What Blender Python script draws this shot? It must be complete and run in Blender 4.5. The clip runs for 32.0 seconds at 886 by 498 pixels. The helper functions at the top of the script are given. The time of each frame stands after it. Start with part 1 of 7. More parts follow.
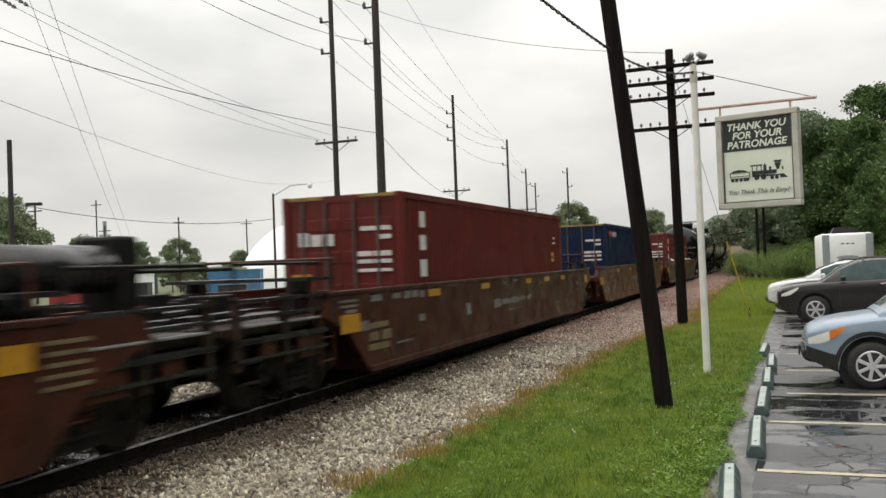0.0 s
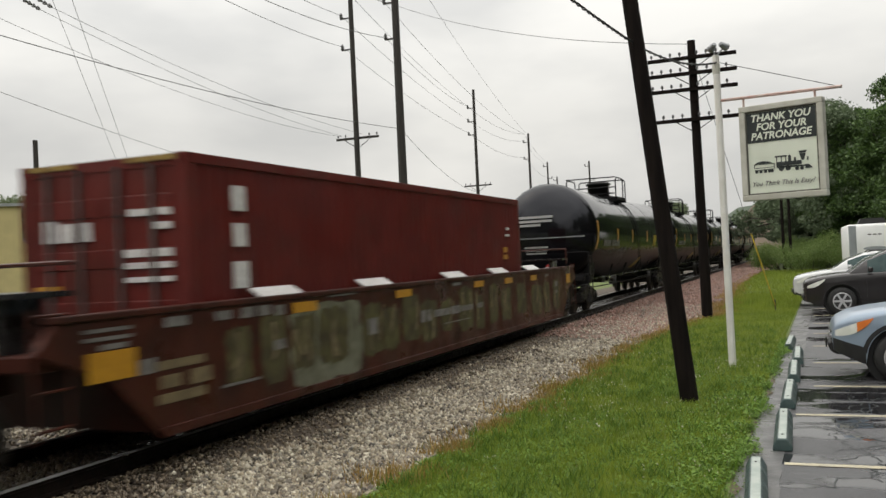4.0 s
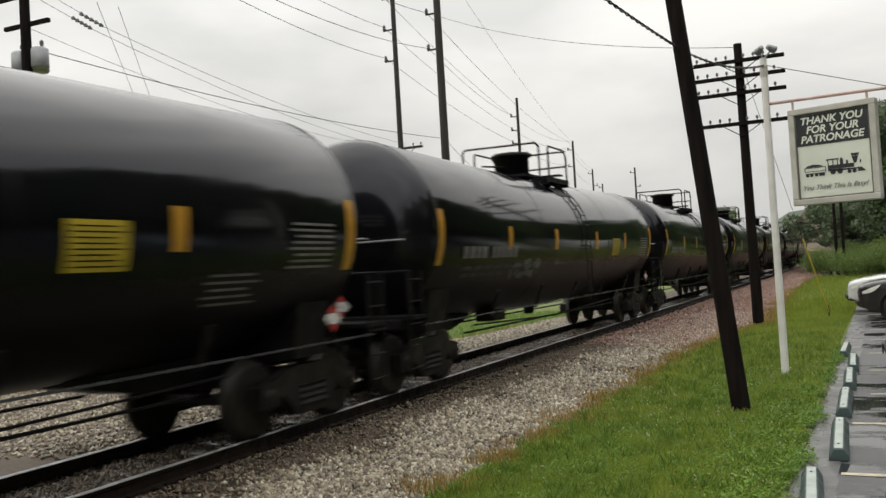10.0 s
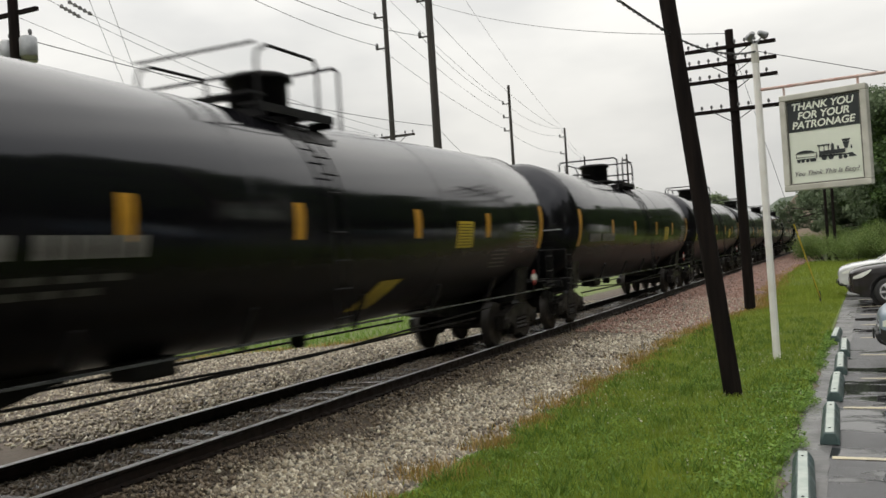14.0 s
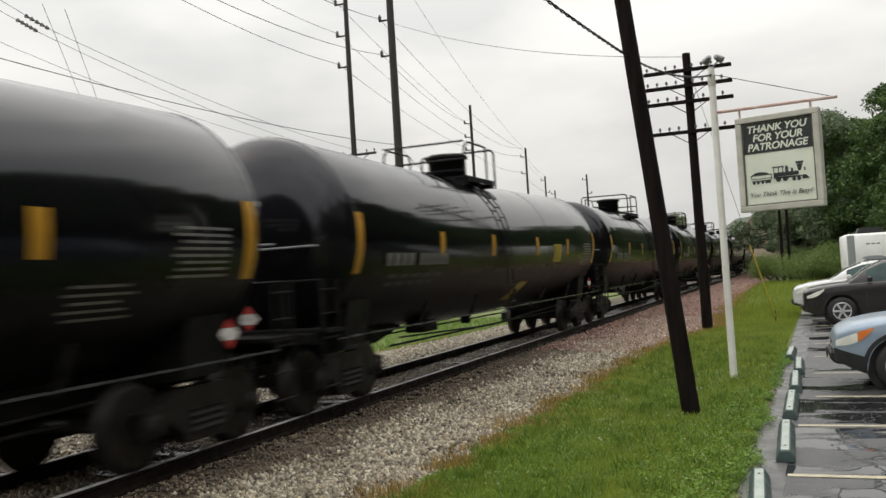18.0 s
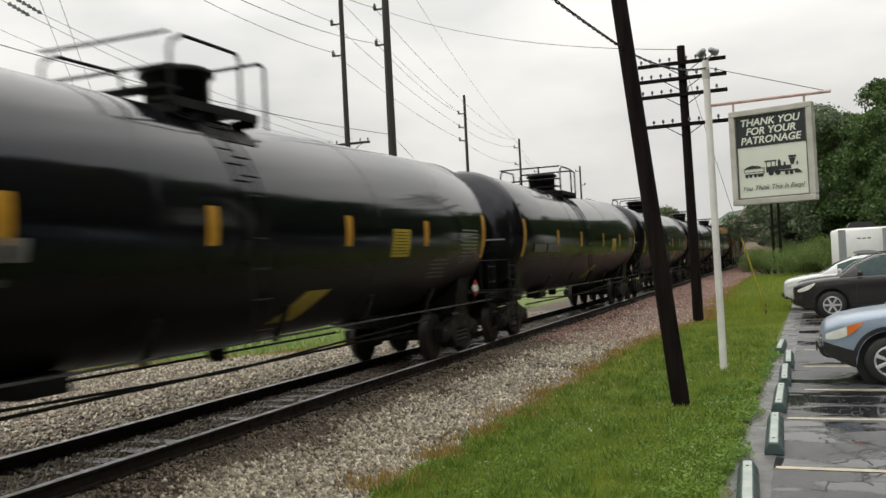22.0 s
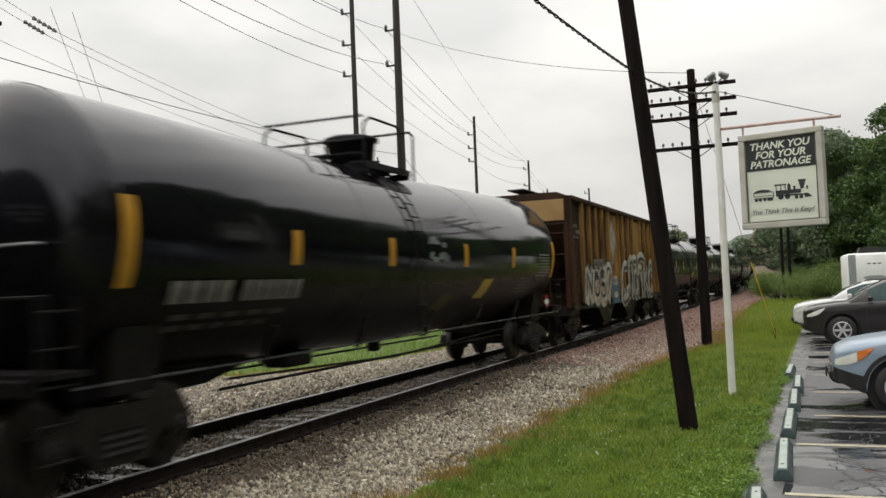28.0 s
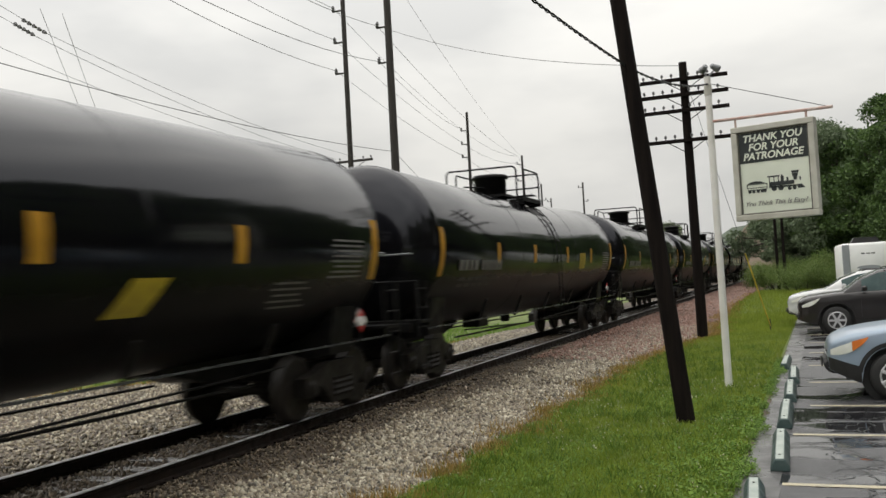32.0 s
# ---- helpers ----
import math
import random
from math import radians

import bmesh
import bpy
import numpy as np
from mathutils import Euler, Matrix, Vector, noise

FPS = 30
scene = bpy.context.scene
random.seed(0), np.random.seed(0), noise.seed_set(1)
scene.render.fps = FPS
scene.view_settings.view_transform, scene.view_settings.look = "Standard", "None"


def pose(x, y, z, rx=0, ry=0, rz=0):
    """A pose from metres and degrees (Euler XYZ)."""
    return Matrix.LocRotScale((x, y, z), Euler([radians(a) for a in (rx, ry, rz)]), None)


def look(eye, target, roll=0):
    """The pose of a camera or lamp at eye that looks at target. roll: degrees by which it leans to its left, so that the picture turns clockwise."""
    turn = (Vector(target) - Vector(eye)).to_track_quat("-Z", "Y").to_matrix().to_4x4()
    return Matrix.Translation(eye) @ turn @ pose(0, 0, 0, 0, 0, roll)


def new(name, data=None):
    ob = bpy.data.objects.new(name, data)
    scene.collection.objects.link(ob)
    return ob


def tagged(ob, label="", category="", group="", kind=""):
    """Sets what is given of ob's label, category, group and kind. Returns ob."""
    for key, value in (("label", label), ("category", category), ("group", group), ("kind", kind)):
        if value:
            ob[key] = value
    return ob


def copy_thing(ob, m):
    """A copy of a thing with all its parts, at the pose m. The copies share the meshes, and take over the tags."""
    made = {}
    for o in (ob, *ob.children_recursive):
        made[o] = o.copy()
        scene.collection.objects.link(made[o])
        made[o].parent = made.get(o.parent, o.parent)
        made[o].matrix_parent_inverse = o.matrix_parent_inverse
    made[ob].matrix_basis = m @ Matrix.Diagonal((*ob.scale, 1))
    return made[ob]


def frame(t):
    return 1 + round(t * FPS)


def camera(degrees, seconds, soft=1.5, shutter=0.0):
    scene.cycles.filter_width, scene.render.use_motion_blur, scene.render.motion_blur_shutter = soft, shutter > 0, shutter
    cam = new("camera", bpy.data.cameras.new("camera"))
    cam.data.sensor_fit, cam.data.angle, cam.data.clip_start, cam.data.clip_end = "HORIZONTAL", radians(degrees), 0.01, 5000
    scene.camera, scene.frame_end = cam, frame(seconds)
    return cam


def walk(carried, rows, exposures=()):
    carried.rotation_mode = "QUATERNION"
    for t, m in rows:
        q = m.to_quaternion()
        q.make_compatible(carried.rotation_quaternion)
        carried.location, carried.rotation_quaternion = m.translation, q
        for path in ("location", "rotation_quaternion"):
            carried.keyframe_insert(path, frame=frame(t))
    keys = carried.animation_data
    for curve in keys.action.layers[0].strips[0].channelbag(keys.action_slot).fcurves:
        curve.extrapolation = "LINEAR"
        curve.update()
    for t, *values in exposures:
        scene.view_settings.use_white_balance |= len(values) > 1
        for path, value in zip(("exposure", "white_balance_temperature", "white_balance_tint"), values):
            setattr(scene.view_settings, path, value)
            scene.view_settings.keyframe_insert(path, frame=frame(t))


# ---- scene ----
# The world: y runs along the railway away from the camera, x to the right, z = 0 is the top of the rails.
EYE = 1.865
cam = camera(53.4, 32.0, soft=1.5, shutter=0.5)
LOOK = [
    (0.0, 20.25, 0.96, 2.16),
    (0.5, 20.42, 0.97, 2.37),
    (1.0, 20.56, 1.03, 2.31),
    (1.5, 20.66, 1.06, 2.21),
    (2.0, 20.58, 1.06, 2.19),
    (2.5, 20.46, 0.87, 2.28),
    (3.0, 20.83, 0.72, 2.33),
    (3.5, 21.48, 0.47, 2.45),
    (5.5, 21.46, 1.69, 3.23),
    (6.0, 21.22, 1.28, 3.40),
    (6.5, 21.11, 0.90, 3.29),
    (7.0, 21.14, 1.07, 3.05),
    (7.5, 20.82, 1.30, 2.76),
    (8.0, 20.63, 1.42, 2.77),
    (8.5, 21.88, 1.64, 3.18),
    (9.0, 24.01, 1.49, 3.48),
    (9.5, 24.51, 1.42, 3.28),
    (10.0, 24.66, 1.45, 3.34),
    (10.5, 24.36, 1.49, 3.42),
    (11.0, 24.07, 1.27, 3.39),
    (11.5, 23.79, 1.04, 3.44),
    (12.0, 23.64, 0.91, 3.54),
    (12.5, 23.76, 0.75, 3.74),
    (13.0, 24.41, 0.85, 3.61),
    (13.5, 24.82, 0.79, 3.51),
    (14.0, 24.18, 0.63, 3.70),
    (14.5, 23.73, 0.48, 3.83),
    (16.5, 23.44, 0.78, 3.46),
    (17.0, 23.12, 1.27, 3.18),
    (17.5, 22.37, 1.87, 3.35),
    (18.0, 21.65, 1.69, 3.52),
    (18.5, 21.13, 1.44, 3.63),
    (19.0, 20.67, 1.47, 3.65),
    (19.5, 20.61, 1.51, 3.43),
    (20.0, 20.75, 1.36, 3.32),
    (20.5, 20.93, 1.32, 3.29),
    (21.0, 21.07, 1.25, 3.24),
    (21.5, 21.17, 1.08, 3.08),
    (22.0, 21.15, 1.02, 2.93),
    (22.5, 21.09, 1.06, 2.84),
    (23.0, 21.12, 1.19, 2.88),
    (23.5, 21.36, 1.37, 2.79),
    (24.0, 21.56, 1.38, 2.48),
    (24.5, 21.63, 1.33, 2.26),
    (25.0, 21.78, 1.48, 2.38),
    (25.5, 21.81, 1.52, 2.42),
    (27.5, 21.73, 2.23, 2.06),
    (28.0, 21.67, 2.37, 2.27),
    (28.5, 21.57, 2.46, 2.65),
    (29.0, 21.66, 2.78, 2.94),
    (29.5, 21.69, 2.61, 2.98),
    (30.0, 21.47, 2.19, 3.07),
    (30.5, 21.25, 1.86, 3.37),
    (31.0, 21.13, 1.80, 3.57),
    (31.5, 21.14, 2.00, 3.37),
    (32.0, 21.37, 2.12, 3.16),
]
walk(cam, [(t, pose(0, 0, EYE, 90 + pitch, roll, yaw)) for t, yaw, pitch, roll in LOOK],
     exposures=[(0, 0.17), (1, 0.21), (2, 0.15), (3, 0.14), (4, 0.05), (6, -0.15), (7, 0.03), (8, 0.15), (9, 0.05), (13, 0.1), (23, 0.1), (25, 0.11), (28, 0.09), (29, 0.05), (29.6, -0.05), (29.8, -0.17), (30, -0.08), (31, 0.05), (32, 0.03)])

# ---- light: an overcast, rainy day ----
world = bpy.data.worlds.new("sky")
scene.world = world
world.use_nodes = True
wn, wl = world.node_tree.nodes, world.node_tree.links
wn.clear()
w_out, w_bg = wn.new("ShaderNodeOutputWorld"), wn.new("ShaderNodeBackground")
w_sky, w_co = wn.new("ShaderNodeTexSky"), wn.new("ShaderNodeTexCoord")
w_sky.sky_type, w_sky.sun_disc = "NISHITA", False
w_sky.sun_elevation, w_sky.sun_rotation, w_sky.dust_density = radians(50), radians(250), 6.0
w_map, w_noise, w_ramp, w_mix = (wn.new("ShaderNodeMapping"), wn.new("ShaderNodeTexNoise"),
                                 wn.new("ShaderNodeValToRGB"), wn.new("ShaderNodeMixRGB"))
w_map.inputs["Scale"].default_value = (1.0, 1.0, 2.6)
w_noise.inputs["Scale"].default_value, w_noise.inputs["Detail"].default_value = 2.2, 5
w_ramp.color_ramp.elements[0].position, w_ramp.color_ramp.elements[0].color = 0.4, (6.42, 6.37, 6.14, 1)
w_ramp.color_ramp.elements[1].position, w_ramp.color_ramp.elements[1].color = 0.6, (8.48, 8.32, 7.86, 1)
w_mix.inputs["Fac"].default_value = 0.93
wl.new(w_co.outputs["Generated"], w_map.inputs["Vector"])
wl.new(w_map.outputs["Vector"], w_noise.inputs["Vector"])
wl.new(w_noise.outputs["Fac"], w_ramp.inputs["Fac"])
wl.new(w_sky.outputs["Color"], w_mix.inputs["Color1"])
wl.new(w_ramp.outputs["Color"], w_mix.inputs["Color2"])
# an overcast sky is about three times as bright overhead as at the horizon
w_sep, w_grad, w_mul = wn.new("ShaderNodeSeparateXYZ"), wn.new("ShaderNodeMapRange"), wn.new("ShaderNodeMixRGB")
w_grad.inputs["From Min"].default_value, w_grad.inputs["From Max"].default_value = 0.15, 1.0
w_grad.inputs["To Min"].default_value, w_grad.inputs["To Max"].default_value = 1.0, 2.7
w_mul.blend_type = "MULTIPLY"
w_mul.inputs["Fac"].default_value = 1.0
wl.new(w_co.outputs["Generated"], w_sep.inputs["Vector"])
wl.new(w_sep.outputs["Z"], w_grad.inputs["Value"])
wl.new(w_mix.outputs["Color"], w_mul.inputs["Color1"])
wl.new(w_grad.outputs["Result"], w_mul.inputs["Color2"])
wl.new(w_mul.outputs["Color"], w_bg.inputs["Color"])
wl.new(w_bg.outputs["Background"], w_out.inputs["Surface"])
w_bg.inputs["Strength"].default_value = 0.1
sun_data = bpy.data.lights.new("sun", "SUN")
sun_data.energy, sun_data.angle, sun_data.color = 0.6, radians(130), (1.0, 0.97, 0.92)
sun = new("sun", sun_data)
sun.matrix_world = look((-30, -20, 60), (0, 0, 0))


# ---- materials ----
def mat(name, a, b=None, rough=0.6, metal=0.0, scale=6.0, bump=0.0, bscale=60.0, coat=0.0, spec=0.5,
        rvar=0.0, third=None, tscale=1.0, tamt=0.5, rand=0.0, stretch=(1, 1, 1)):
    """A surface: colours a and b mixed by a noise of that scale, stains of a third colour, fine relief."""
    m = bpy.data.materials.new(name)
    m.use_nodes = True
    nt = m.node_tree
    n, l = nt.nodes, nt.links
    p = n["Principled BSDF"]
    p.inputs["Metallic"].default_value, p.inputs["Roughness"].default_value = metal, rough
    p.inputs["Specular IOR Level"].default_value = spec
    p.inputs["Coat Weight"].default_value, p.inputs["Coat Roughness"].default_value = coat, 0.08
    co, mp = n.new("ShaderNodeTexCoord"), n.new("ShaderNodeMapping")
    mp.inputs["Scale"].default_value = stretch
    l.new(co.outputs["Object"], mp.inputs["Vector"])

    def noise_of(s, d=5.0):
        t = n.new("ShaderNodeTexNoise")
        t.inputs["Scale"].default_value, t.inputs["Detail"].default_value = s, d
        l.new(mp.outputs["Vector"], t.inputs["Vector"])
        return t

    def ramp_of(src, lo, hi):
        r = n.new("ShaderNodeMapRange")
        r.inputs["From Min"].default_value, r.inputs["From Max"].default_value = lo, hi
        l.new(src, r.inputs["Value"])
        return r.outputs["Result"]

    def mix_of(f, c1, c2):
        x = n.new("ShaderNodeMixRGB")
        for sock, v in zip(("Fac", "Color1", "Color2"), (f, c1, c2)):
            if hasattr(v, "is_linked"):
                l.new(v, x.inputs[sock])
            elif sock == "Fac":
                x.inputs[sock].default_value = v
            else:
                x.inputs[sock].default_value = (*v, 1)
        return x.outputs["Color"]

    b = b or tuple(0.82 * v for v in a)
    colour = mix_of(ramp_of(noise_of(scale).outputs["Fac"], 0.35, 0.65), a, b)
    if third:
        f = n.new("ShaderNodeMath")
        f.operation = "MULTIPLY"
        l.new(ramp_of(noise_of(tscale, 6.0).outputs["Fac"], 0.5, 0.68), f.inputs[0])
        f.inputs[1].default_value = tamt
        colour = mix_of(f.outputs[0], colour, third)
    if rand:
        oi, hsv = n.new("ShaderNodeObjectInfo"), n.new("ShaderNodeHueSaturation")
        mr = n.new("ShaderNodeMapRange")
        mr.inputs["To Min"].default_value, mr.inputs["To Max"].default_value = 1 - rand, 1 + rand
        l.new(oi.outputs["Random"], mr.inputs["Value"])
        l.new(mr.outputs["Result"], hsv.inputs["Value"])
        l.new(colour, hsv.inputs["Color"])
        colour = hsv.outputs["Color"]
    l.new(colour, p.inputs["Base Color"])
    if rvar:
        rr = n.new("ShaderNodeMapRange")
        rr.inputs["From Min"].default_value, rr.inputs["From Max"].default_value = 0.35, 0.65
        rr.inputs["To Min"].default_value = max(0.02, rough - rvar)
        rr.inputs["To Max"].default_value = min(1, rough + rvar)
        l.new(noise_of(scale * 0.7).outputs["Fac"], rr.inputs["Value"])
        l.new(rr.outputs["Result"], p.inputs["Roughness"])
    if bump:
        bp = n.new("ShaderNodeBump")
        bp.inputs["Strength"].default_value, bp.inputs["Distance"].default_value = bump, 0.02
        l.new(noise_of(bscale).outputs["Fac"], bp.inputs["Height"])
        l.new(bp.outputs["Normal"], p.inputs["Normal"])
    return m


def island_mat(name, cols, rough, spec=0.5, sub=0.0, patch=None, pscale=0.6):
    """For loose pieces in one mesh: each island takes its own colour out of the list."""
    m = bpy.data.materials.new(name)
    m.use_nodes = True
    n, l = m.node_tree.nodes, m.node_tree.links
    p = n["Principled BSDF"]
    p.inputs["Roughness"].default_value, p.inputs["Specular IOR Level"].default_value = rough, spec
    g, r = n.new("ShaderNodeNewGeometry"), n.new("ShaderNodeValToRGB")
    while len(r.color_ramp.elements) < len(cols):
        r.color_ramp.elements.new(0.5)
    for i, c in enumerate(cols):
        r.color_ramp.elements[i].position = i / (len(cols) - 1)
        r.color_ramp.elements[i].color = (*c, 1)
    l.new(g.outputs["Random Per Island"], r.inputs["Fac"])
    colour = r.outputs["Color"]
    if patch:
        co, no, mr, mx = n.new("ShaderNodeTexCoord"), n.new("ShaderNodeTexNoise"), n.new("ShaderNodeMapRange"), n.new("ShaderNodeMixRGB")
        no.inputs["Scale"].default_value, no.inputs["Detail"].default_value = pscale, 4
        mr.inputs["From Min"].default_value, mr.inputs["From Max"].default_value = 0.4, 0.66
        mr.inputs["To Max"].default_value = 0.75
        mx.inputs["Color2"].default_value = (*patch, 1)
        l.new(co.outputs["Object"], no.inputs["Vector"])
        l.new(no.outputs["Fac"], mr.inputs["Value"])
        l.new(mr.outputs["Result"], mx.inputs["Fac"])
        l.new(colour, mx.inputs["Color1"])
        colour = mx.outputs["Color"]
    l.new(colour, p.inputs["Base Color"])
    if sub:
        tr, ms = n.new("ShaderNodeBsdfTranslucent"), n.new("ShaderNodeMixShader")
        ms.inputs["Fac"].default_value = sub
        l.new(colour, tr.inputs["Color"])
        l.new(p.outputs["BSDF"], ms.inputs[1])
        l.new(tr.outputs["BSDF"], ms.inputs[2])
        l.new(ms.outputs["Shader"], n["Material Output"].inputs["Surface"])
    return m


M = dict(
    tank=mat("tank_black_paint", (0.0045, 0.0047, 0.0062), (0.006, 0.0058, 0.0072), 0.1, scale=1.2, rvar=0.03,
             third=(0.007, 0.006, 0.0062), tscale=0.7, tamt=0.5, bump=0.06, bscale=1.6, spec=0.35),
    black=mat("black_steel", (0.0075, 0.0075, 0.0085), (0.014, 0.013, 0.0125), 0.5, spec=0.12, scale=5, rvar=0.15, bump=0.1),
    wetrail=mat("wet_black_edge", (0.012, 0.012, 0.0125), (0.022, 0.021, 0.021), 0.22, scale=5, rvar=0.08),
    rodgrey=mat("dull_grey_rod", (0.085, 0.075, 0.07), (0.05, 0.044, 0.042), 0.45, scale=5, rvar=0.15),
    sillrail=mat("wet_grey_rail", (0.09, 0.092, 0.095), (0.05, 0.051, 0.053), 0.28, metal=0.3, scale=3, rvar=0.15),
    grime=mat("grimy_truck_steel", (0.0095, 0.0082, 0.0075), (0.018, 0.015, 0.013), 0.55, spec=0.25, scale=6, rvar=0.2, bump=0.3, bscale=30),
    wheel=mat("wheel_steel", (0.014, 0.012, 0.011), (0.03, 0.025, 0.021), 0.5, spec=0.25, scale=9, rvar=0.15),
    bright=mat("worn_bright_steel", (0.62, 0.62, 0.63), (0.46, 0.45, 0.44), 0.38, metal=0.45, scale=8, rvar=0.1),
    rail=mat("rail_web_rust", (0.02, 0.013, 0.01), (0.01, 0.0075, 0.0065), 0.5, spec=0.2, scale=12, rvar=0.2, bump=0.2),
    yellow=mat("reflective_yellow", (0.5, 0.25, 0.018), (0.4, 0.195, 0.014), 0.4, scale=10),
    placard=mat("yellow_warning_panel", (0.5, 0.37, 0.025), (0.4, 0.29, 0.025), 0.4, scale=10),
    white=mat("white_lettering", (0.36, 0.36, 0.35), (0.25, 0.25, 0.245), 0.6, scale=14),
    cwhite=mat("bright_white_lettering", (0.68, 0.66, 0.64), (0.5, 0.48, 0.47), 0.5, scale=14),
    faint=mat("faded_lettering", (0.2, 0.195, 0.185), (0.11, 0.1, 0.095), 0.6, scale=7),
    ghost=mat("worn_ghost_paint", (0.075, 0.073, 0.07), (0.03, 0.03, 0.03), 0.6, scale=9),
    mustard=mat("mustard_paint", (0.2, 0.155, 0.08), (0.11, 0.08, 0.045), 0.6, scale=7),
    olive=mat("olive_paint", (0.085, 0.078, 0.026), (0.045, 0.035, 0.016), 0.6, scale=5),
    header=mat("dull_yellow_header", (0.3, 0.2, 0.05), (0.2, 0.12, 0.03), 0.5, scale=6),
    red=mat("red_flag_panel", (0.42, 0.035, 0.03), (0.34, 0.03, 0.026), 0.5),
    wellred=mat("well_car_red_brown", (0.108, 0.0255, 0.0155), (0.066, 0.018, 0.012), 0.38, spec=0.25, scale=2.5, rvar=0.15,
                third=(0.05, 0.02, 0.014), tscale=1.4, tamt=0.6, bump=0.1),
    well=mat("well_car_brown", (0.062, 0.0158, 0.0098), (0.04, 0.012, 0.008), 0.42, spec=0.22, scale=2.5, rvar=0.15,
             third=(0.03, 0.013, 0.01), tscale=1.4, tamt=0.7, bump=0.1),
    deck=mat("grimy_brown_deck", (0.04, 0.022, 0.017), (0.022, 0.014, 0.012), 0.4, spec=0.25, scale=5, rvar=0.15, bump=0.2),
    cred=mat("container_red", (0.125, 0.017, 0.013), (0.097, 0.0145, 0.012), 0.42, spec=0.3, scale=2, rvar=0.1,
             third=(0.07, 0.018, 0.014), tscale=1.1, tamt=0.5),
    cblue=mat("container_blue", (0.0075, 0.017, 0.05), (0.0055, 0.013, 0.04), 0.45, spec=0.18, scale=2, rvar=0.1,
              third=(0.011, 0.018, 0.042), tscale=1.1, tamt=0.5),
    hopper=mat("hopper_rust_brown", (0.062, 0.029, 0.0135), (0.023, 0.0135, 0.009), 0.65, spec=0.15, scale=1.5, rvar=0.1,
               third=(0.009, 0.006, 0.005), tscale=0.8, tamt=0.85, bump=0.2, stretch=(1, 1, 0.3)),
    hopyel=mat("hopper_faded_yellow", (0.33, 0.185, 0.045), (0.18, 0.094, 0.026), 0.65, spec=0.2, scale=2.6, rvar=0.1,
               third=(0.035, 0.018, 0.01), tscale=1.9, tamt=0.85, stretch=(1, 1, 0.3)),
    hopend=mat("hopper_end_tan", (0.34, 0.21, 0.08), (0.26, 0.15, 0.05), 0.6, scale=1.5, third=(0.2, 0.11, 0.04), tamt=0.5),
    grafw=mat("graffiti_white", (0.52, 0.51, 0.44), (0.36, 0.35, 0.29), 0.55, scale=2.5, third=(0.2, 0.16, 0.11), tscale=2, tamt=0.6),
    diamond=mat("worn_pale_diamond", (0.36, 0.33, 0.29), (0.25, 0.22, 0.18), 0.6, scale=3, third=(0.13, 0.1, 0.07), tscale=3, tamt=0.5),
    palespray=mat("pale_worn_spray", (0.17, 0.175, 0.125), (0.085, 0.08, 0.05), 0.6, scale=3.5),
    spray=mat("faded_spray_paint", (0.16, 0.18, 0.17), (0.09, 0.1, 0.1), 0.5, scale=5),
    grafk=mat("graffiti_black", (0.012, 0.012, 0.014), (0.02, 0.02, 0.02), 0.5),
    grafb=mat("graffiti_blue", (0.05, 0.13, 0.22), (0.04, 0.09, 0.15), 0.55, scale=3),
    graft=mat("graffiti_tan", (0.42, 0.3, 0.2), (0.3, 0.2, 0.13), 0.55, scale=3),
    tie=mat("wet_tie_timber", (0.035, 0.027, 0.022), (0.07, 0.058, 0.048), 0.2, scale=7, rvar=0.16, bump=0.4, bscale=20, rand=0.3),
    ballast=mat("ballast_bed", (0.1, 0.076, 0.053), (0.06, 0.046, 0.033), 0.8, scale=14, bump=1.0, bscale=22,
                third=(0.07, 0.046, 0.03), tscale=0.8, tamt=0.8),
    lawn=mat("lawn_soil_green", (0.1, 0.135, 0.02), (0.07, 0.1, 0.014), 0.8, scale=3.5, bump=0.8, bscale=30,
             third=(0.12, 0.15, 0.026), tscale=0.5, tamt=0.6),
    field=mat("far_field", (0.1, 0.11, 0.05), (0.07, 0.1, 0.03), 0.9, scale=0.25, bump=0.4, bscale=3,
              third=(0.17, 0.16, 0.13), tscale=0.06, tamt=0.8),
    dirt=mat("edge_dirt", (0.06, 0.045, 0.03), (0.1, 0.075, 0.045), 0.8, scale=6, bump=0.6, bscale=30),
    concrete=mat("wet_concrete", (0.13, 0.128, 0.126), (0.085, 0.085, 0.087), 0.42, scale=3, rvar=0.2, bump=0.2, bscale=40),
    stripe=mat("pale_parking_line", (0.5, 0.44, 0.3), (0.36, 0.33, 0.25), 0.5, scale=9),
    greenpaint=mat("green_painted_concrete", (0.05, 0.085, 0.082), (0.034, 0.058, 0.057), 0.45, scale=6, rvar=0.15,
                   third=(0.14, 0.16, 0.15), tscale=5, tamt=0.5, bump=0.2),
    stoptop=mat("worn_pale_paint", (0.4, 0.44, 0.4), (0.3, 0.35, 0.32), 0.5, scale=10),
    pole=mat("creosote_pole", (0.006, 0.0045, 0.004), (0.013, 0.0095, 0.0078), 0.9, spec=0.12, scale=3, bump=0.4, bscale=12, stretch=(4, 4, 0.4)),
    greypole=mat("weathered_pole", (0.035, 0.03, 0.026), (0.022, 0.019, 0.017), 0.8, scale=3, bump=0.3, bscale=12, stretch=(4, 4, 0.4)),
    whitepole=mat("white_painted_steel", (0.78, 0.77, 0.73), (0.68, 0.67, 0.62), 0.4, scale=3, third=(0.55, 0.48, 0.38), tscale=2, tamt=0.3),
    wire=mat("wire_dark", (0.03, 0.03, 0.03), None, 0.6),
